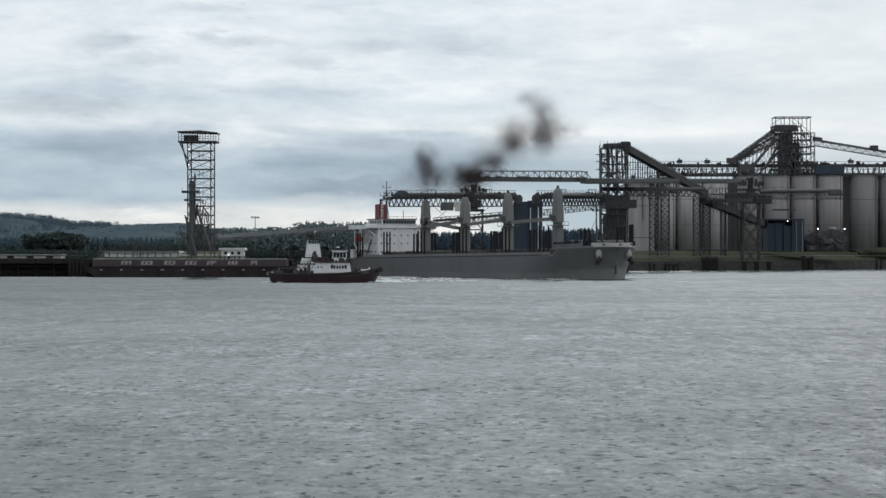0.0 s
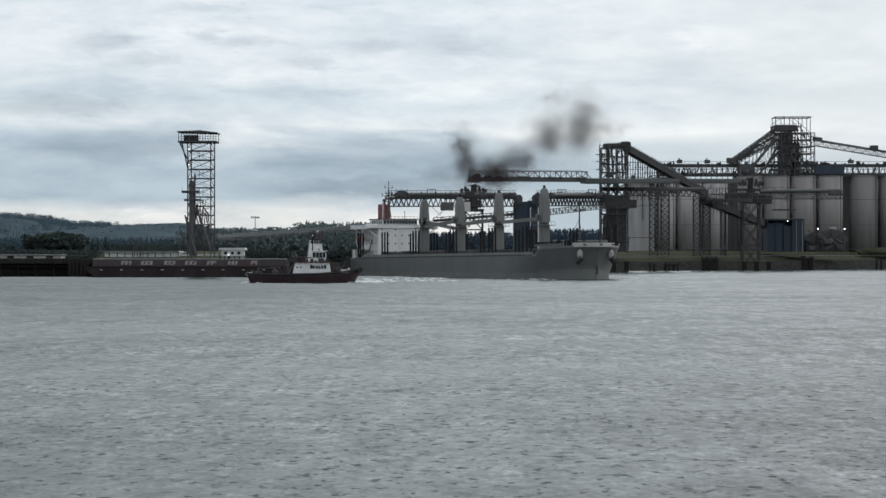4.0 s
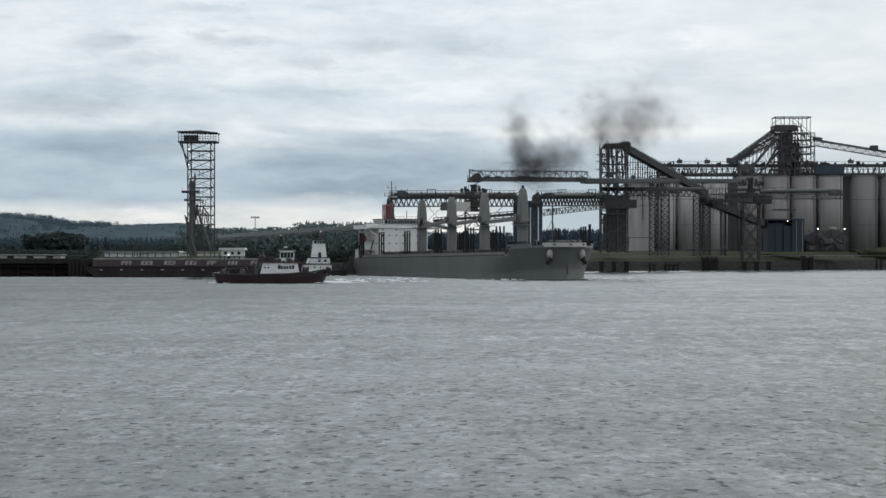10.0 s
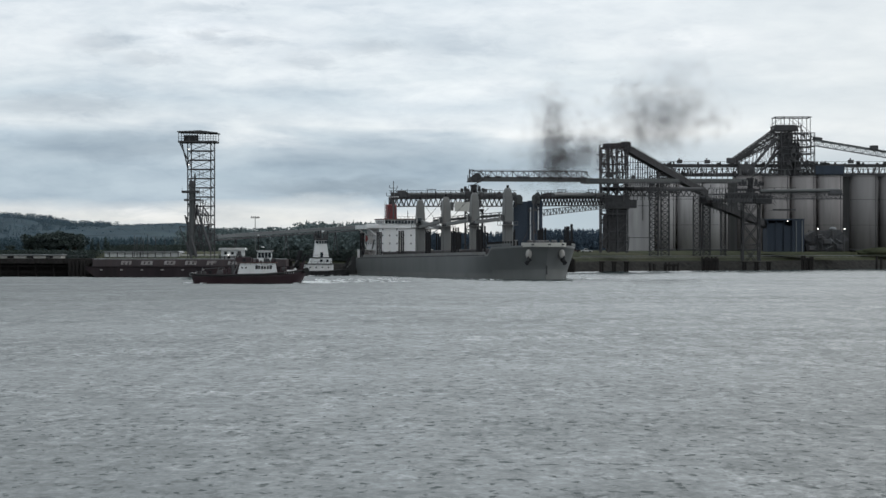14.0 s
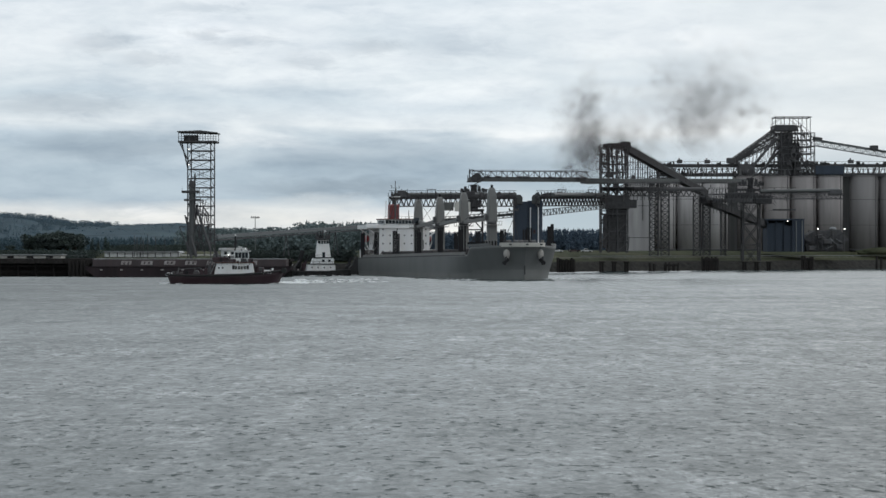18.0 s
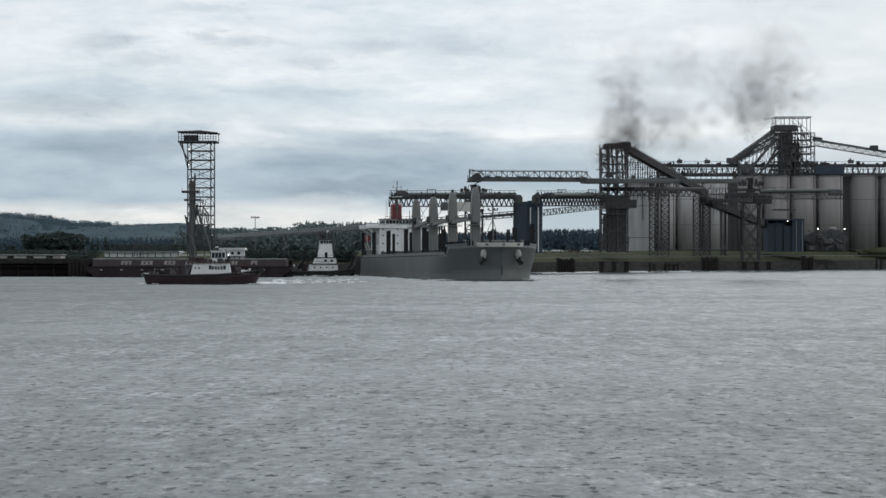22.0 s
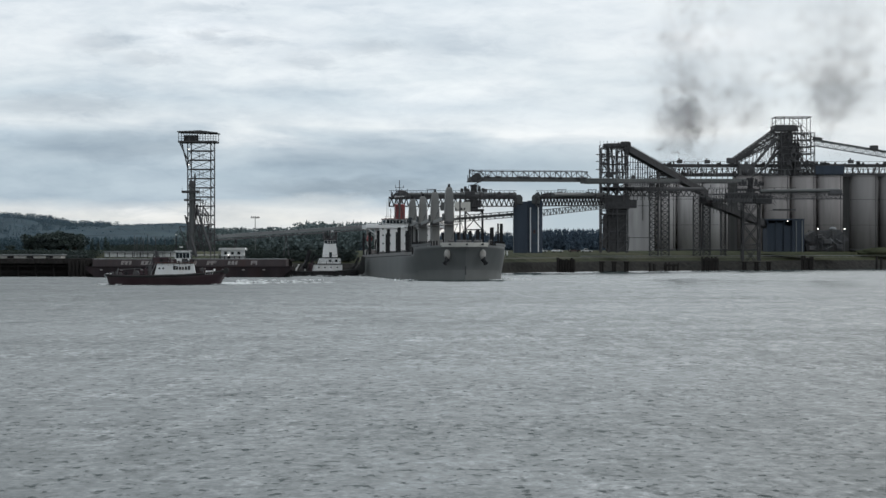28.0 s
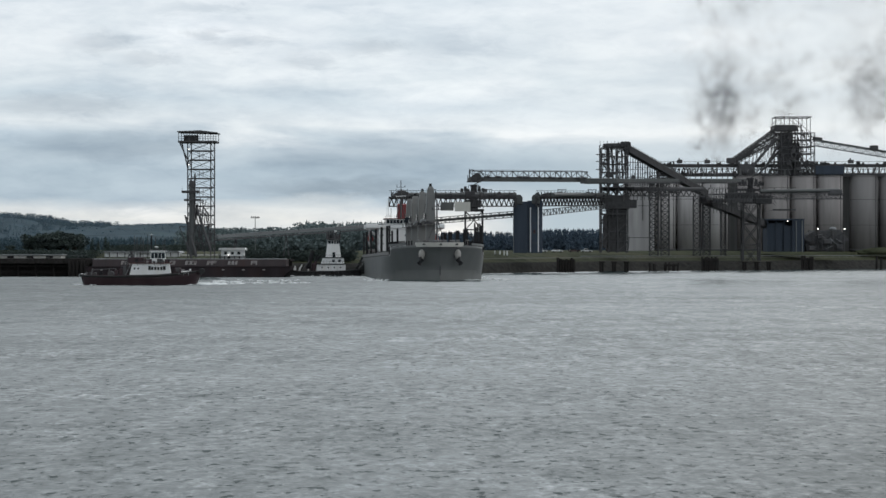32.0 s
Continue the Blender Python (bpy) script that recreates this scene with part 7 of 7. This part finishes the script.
def white_tug():
    t = thing("pusher_tug", (0, 0, 0), "dark-hulled tug with a tall white wheelhouse tower", "tugboat", "tugs")
    tug_hull(t, 29, 9, [(-14.5, 2.2), (-8, 1.8), (4, 1.8), (14.5, 2.7)], BLACKSTEEL)
    rod("bow_fender", t, (12.6, -2.6, 2.4), (12.6, 2.6, 2.4), 0.9, RUBBER)
    for s in (-1, 1):
        prism("push_knee", t, [(11.4, 1.2), (14.3, 0.4), (15.0, 1.6), (15.0, 6.8), (14.2, 7.0), (13.4, 4.2), (11.6, 2.4)], "y", s * 1.8 - 0.6, s * 1.8 + 0.6, RUBBER)
        bar("knee_brace", t, (10.6, s * 2.6, 1.6), (13.0, s * 2.4, 6.6), 0.42, POSTBLACK)
        bar("knee_rail", t, (10.4, s * 2.7, 3.4), (14.6, s * 2.2, 5.6), 0.16, STEEL)
    lower = shaped("lower_house", t, [(-3.6, 1.5), (6.8, 1.5), (6.8, 4.1), (-3.0, 4.1)], 3.4, WHITE)
    upper = shaped("upper_house", t, [(-1.8, 4.1), (6.4, 4.1), (6.2, 6.4), (-1.0, 6.4)], 2.9, WHITE)
    for s in (-1, 1):
        for x in (-1.6, 0.6, 2.8, 5.0):
            rod("porthole", lower, (x, s * 3.38, 3.0), (x, s * 3.46, 3.0), 0.28, GLASS)
        for x in (2.0, 4.2):
            block("house_window", upper, (x, s * 2.9 - 0.04, 4.9), (x + 0.9, s * 2.9 + 0.04, 5.8), GLASS, 0)
    bm = bmesh.new()
    loops = [[bm.verts.new((2.6 + u * a, v * b, z)) for u, v in ((-1, -1), (1, -1), (1, 1), (-1, 1))] for z, a, b in ((6.4, 2.7, 2.1), (13.0, 1.9, 1.6))]
    for i in range(4):
        bm.faces.new((loops[0][i], loops[0][(i + 1) % 4], loops[1][(i + 1) % 4], loops[1][i]))
    bm.faces.new(loops[1])
    bm.faces.new(loops[0][::-1])
    bmesh.ops.bevel(bm, geom=bm.edges[:], offset=0.12, segments=2, affect="EDGES")
    tower = part("wheelhouse_tower", bm, WHITE, t)
    for s in (-1, 1):
        block("tower_door", tower, (2.2, s * 1.98 - 0.14, 6.6), (3.2, s * 1.98 + 0.14, 8.4), GLASS, 0)
    block("bridge_roof", t, (0.2, -2.3, 13.0), (5.0, 2.3, 13.4), STEEL, 0.06)
    bar("search_bar", t, (0.2, -1.9, 14.2), (5.2, -1.9, 14.2), 0.16, STEEL)
    rod("radar_drum", t, (0.6, 0.8, 13.4), (0.6, 0.8, 15.4), 0.5, STEEL)
    for u in (0.6, 4.4):
        for s in (-1, 1):
            block("bridge_window", tower, (u, s * 1.7 - 0.05, 11.6), (u + 0.5, s * 1.7 + 0.05, 12.6), GLASS, 0)
    for i in range(4):
        block("bridge_window", tower, (0.95 + i * 0.9, -1.9, 11.5), (1.6 + i * 0.9, -1.72, 12.6), GLASS, 0)
    rod("mast", t, (2.6, 0, 13.2), (2.6, 0, 16.4), 0.2, STEEL)
    bar("yard", t, (2.0, -1.4, 15.0), (3.2, 1.4, 15.0), 0.14, STEEL)
    for x, z in ((1.0, 14.9), (4.2, 14.6), (3.6, 15.6)):
        rod("search_light", t, (x, -1.2, 13.3), (x, -1.2, z), 0.22, STEEL)
    rng = random.Random(14)
    for i in range(14):
        x, y = rng.uniform(0.2, 5.0), rng.uniform(-1.9, 1.9)
        bar("aerial_rack" if i % 3 else "lamp_post", t, (x, y, 13.3), (x + rng.uniform(-0.6, 0.6), y, rng.uniform(14.0, 16.2)), rng.uniform(0.15, 0.4), POSTBLACK)
    rod("antenna_dome", t, (3.4, 0.6, 15.4), (3.4, 0.6, 16.2), 0.4, WHITE)
    for s in (-1, 1):
        rod("exhaust_stack", t, (-6.4, s * 1.8, 3), (-4.6, s * 1.8, 9.0), 0.65, POSTBLACK)
        bar("deck_edge", t, (-3.4, s * 3.5, 4.2), (7.0, s * 3.5, 4.2), 0.34, POSTBLACK)
        bar("deck_edge", t, (-1.4, s * 3.0, 6.5), (6.5, s * 3.0, 6.5), 0.34, POSTBLACK)
        bar("house_rail", t, (-3.2, s * 3.5, 5.2), (6.6, s * 3.5, 5.2), 0.09, STEEL)
        bar("house_rail", t, (-1.2, s * 3.0, 7.4), (6.2, s * 3.0, 7.4), 0.09, STEEL)
        bar("eyebrow", t, (0.5, s * 1.95, 13.05), (4.8, s * 1.95, 13.05), 0.5, POSTBLACK)
        for x in (-3.1, -1.2, 1.1, 3.4, 5.7):
            bar("rail_post", t, (x, s * 3.5, 4.1), (x, s * 3.5, 5.1), 0.1, STEEL)
        for x in (0.4, 2.6, 4.8):
            rod("deck_lamp", t, (x, s * 1.9, 13.3), (x, s * 1.9, 14.0 + 0.2 * x), 0.3, STEEL)
    block("winch", t, (-7.5, -1.4, 1.4), (-5.2, 1.4, 3.4), STEEL, 0.1)
    rod("winch_drum", t, (-6.4, -1.8, 3.4), (-6.4, 1.8, 3.4), 0.9, POSTBLACK)
    for x0, z0, x1, z1, w, c in ((-5.4, 1.6, -3.2, 7.6, 0.5, POSTBLACK), (-8.6, 1.6, -6.0, 5.6, 0.35, STEEL), (-4.6, 4.4, -2.0, 7.2, 0.4, POSTBLACK),
                                 (-9.8, 1.8, -8.6, 4.0, 0.4, WHITE), (-11.6, 1.8, -11.0, 3.6, 0.45, WHITE), (-4.4, 1.8, -3.8, 5.2, 0.7, MAROON)):
        bar("deck_gear", t, (x0, -2.4, z0), (x1, -2.2, z1), w, c)
    block("tow_reel", t, (-5.2, -2.9, 1.6), (-4.0, -1.6, 4.6), MAROON, 0.25)
    for x in (-11, -9.4, -6.4):
        rod("bitt", t, (x, -1.4, 1.4), (x, -1.4, 3.0), 0.26, WHITE)
    for s in (-1, 1):
        for i in range(7):
            x = -10 + i * 3
            rod("tyre", t, (x, s * 4.6, 0.8), (x, s * 4.85, 0.8), 0.55, RUBBER)
    for k, area in enumerate(((-12, -24, -8, 5, 160, 1.4), (-6, 10, -7, -4.6, 16), (-24, -36, -8, 6, 30))):
        foam(t, k + 21, *area)
    return t


TUG = maroon_tug()
PUSHER = white_tug()


# ---------------- smoke: clumps of soot that drift and draw apart ----------------
SMOKE = thing("smoke_plume", (0, 0, 0), "drifting plume of thin dark exhaust smoke", "smoke")
# each bank of smoke: its number of flakes, its first half-width and half-height, how many clumps,
# and its way: seconds, x, z, and how far the clumps have drawn apart
PUFFS = [
    (4700, 3.3, 6.8, 10, ((0, -6.5, 39.0, 0.45), (13, 36.5, 50, 1.0), (19, 55.5, 52, 1.2), (25, 78, 54, 1.3), (32, 101, 61, 1.6))),
    (1300, 2.6, 3.2, 5, ((0, -1, 35.5, 0.6), (13, 37, 42.5, 1.1), (19, 53, 48, 1.6), (25, 73, 54, 2.2), (32, 97, 58, 3.0))),
    (7200, 4.8, 4.4, 9, ((0, 8.5, 35.8, 0.42), (13, 40, 41.5, 0.95), (19, 55, 46, 1.6), (25, 76, 53, 2.6), (32, 100, 60, 3.6))),
    (3800, 5.0, 4.2, 8, ((0, 18.0, 41.5, 0.5), (13, 53, 44.5, 1.1), (19, 74, 50, 2.0), (25, 98, 60, 3.2), (32, 124, 68, 4.6))),
    (5200, 4.6, 5.2, 9, ((0, 25.5, 49.5, 0.42), (13, 68, 55.5, 1.2), (19, 92, 60, 1.5), (25, 124, 67, 1.8), (32, 150, 70, 2.2))),
    (5600, 4.4, 5.6, 9, ((0, 36.0, 51.5, 0.46), (13, 78, 56.0, 1.1), (19, 100, 61, 1.2), (25, 131, 68, 1.2), (32, 157, 70, 1.5))),
    (1700, 3.6, 4.2, 6, ((0, 36.0, 59.5, 0.6), (13, 88, 60.0, 1.3), (19, 112, 66, 1.6), (25, 141, 76, 2.0), (32, 166, 80, 2.6))),
    (500, 3.4, 2.4, 4, ((0, 31.0, 64.0, 0.7), (13, 66, 66.0, 1.6), (19, 84, 72, 2.2), (25, 96, 82, 2.8), (32, 118, 92, 3.4))),
    (700, 4.6, 2.6, 4, ((0, 45.0, 53.0, 0.7), (13, 94, 55.0, 1.6), (19, 116, 60, 2.2), (25, 140, 64, 2.8), (32, 164, 62, 3.4))),
    (500, 4.6, 3.0, 4, ((0, -12, 36.0, 0.7), (13, 28, 42.0, 1.6), (19, 50, 62, 1.9), (25, 72, 76, 2.2), (32, 112, 94, 2.6))),
]
CLUMPS = []


def smoke():
    rng = np.random.default_rng(21)
    for count, hx, hz, n, way in PUFFS:
        n *= 8
        for k in range(n):
            u, w, d = rng.normal(0, 0.85), rng.normal(0, 0.85), rng.normal(0, 0.6)
            stray = k % 3 == 0
            m = int(count / n * (46 if stray else 84))
            wide = rng.uniform(1.0, 1.5) if stray else rng.uniform(0.8, 1.2) if k % 3 == 1 and k % 2 else rng.uniform(0.6, 1.05)
            sx, sz = hx * wide, hz * wide
            if stray:
                u, w = u * 0.7, w * 0.7
            # a clump is a heap of rounded billows, each dense within and frayed outside
            heap = 3 if stray else 4
            centre = rng.normal(0, 0.55, (heap, 3)) * (sx, sx, sz)
            girth = rng.uniform(0.5, 1.05, heap) * min(sx, sz) * (1.3 if stray else 1.0)
            which = rng.choice(heap, m, p=girth ** 1.5 / (girth ** 1.5).sum())
            p = centre[which] + rng.normal(0, 0.58, (m, 3)) * girth[which, None]
            # wind pulls curls and thin gaps through it
            q = p * 0.5 + k * 1.7
            for f in (0.7, 1.3, 2.3):
                q = q + 0.75 / f * np.sin(q[:, (1, 2, 0)] * f + (0.4, 1.9, 3.1))
            curl = np.sin(q[:, 0] * 1.5) + np.sin(q[:, 2] * 1.7 + 1.0) + 0.7 * np.sin(q[:, 2] * 3.1 - q[:, 0] * 2.3)
            p = p[curl + rng.normal(0, 1.0, m) > (0.25 if stray else 0.0)]
            p += 0.35 * np.sin(p[:, (2, 0, 1)] * 1.1 + k)
            r = rng.uniform(0.026, 0.046, (len(p), 1))
            a = rng.normal(0, 1, p.shape)
            a *= r / np.linalg.norm(a, axis=1, keepdims=True)
            b = np.cross(a, rng.normal(0, 1, p.shape))
            b *= r / np.linalg.norm(b, axis=1, keepdims=True)
            verts = np.stack([p + a, p - a * 0.6 + b * 0.8, p - a * 0.6 - b * 0.8], 1).reshape(-1, 3)
            faces = np.arange(len(verts)).reshape(-1, 3)
            me = bpy.data.meshes.new("smoke_puff")
            me.from_pydata(verts.tolist(), [], faces.tolist())
            me.materials.append(SOOT)
            ob = tagged(new("smoke_puff", me), kind="stuff")
            ob.parent = SMOKE
            turn = rng.uniform(-14, 14)
            # the thinner clumps rise away first
            rise = rng.uniform(5, 85) if stray else rng.uniform(-5, 40) if k % 3 == 1 and k % 2 else rng.uniform(-8, 8)
            CLUMPS.append((ob, [(t, (cx + u * hx * (s - 0.1) * (1 + stray * t / 30), 862 + d * 6, cz + w * hz * (s - 0.15) * (1 + min(t, 13) / 40 + stray * t / 30) + rise * max(0.0, (t - 8) / 24) ** 2.4), turn * t / 16) for t, cx, cz, s in [(t, cx, cz, min(s, 1.35)) for t, cx, cz, s in way]]))


smoke()


# ---------------- what moves ----------------
def motions():
    # the current carries the ripples
    walk(RIVER, [(0, pose(0, 0, 0)), (32, pose(-14, -6, 0))])
    rows = []
    for k in range(17):
        t = 2.0 * k
        rows.append((t, pose(15.333 - 0.6006 * t - 0.0041 * t * t, 818.67 + 0.1076 * t - 0.02102 * t * t, 0, 0, 0, -62.215 - 0.66569 * t - 0.001493 * t * t)))
    walk(SHIP, rows)
    walk(TUG, [(0, pose(-33.6, 676, 0, 0, 0, 3)), (9, pose(-46.2, 664, 0, 0, 0, 3)), (19, pose(-60.8, 650, 0, 0, 0, 3)), (25, pose(-69.4, 640, 0, 0, 0, 4)), (32, pose(-79.6, 629, 0, 0, 0, 5))])
    walk(PUSHER, [(0, pose(-49.2, 852, 0, 0, 0, 12)), (9, pose(-47.3, 851, 0, 0, 0, 10)), (19, pose(-45.4, 850, 0, 0, 0, 8)), (25, pose(-43.9, 849, 0, 0, 0, 7)), (32, pose(-41.8, 848, 0, 0, 0, 6))])
    for ob, stages in CLUMPS:
        walk(ob, [(t, pose(*p, 0, turn, 0)) for t, p, turn in stages])


motions()
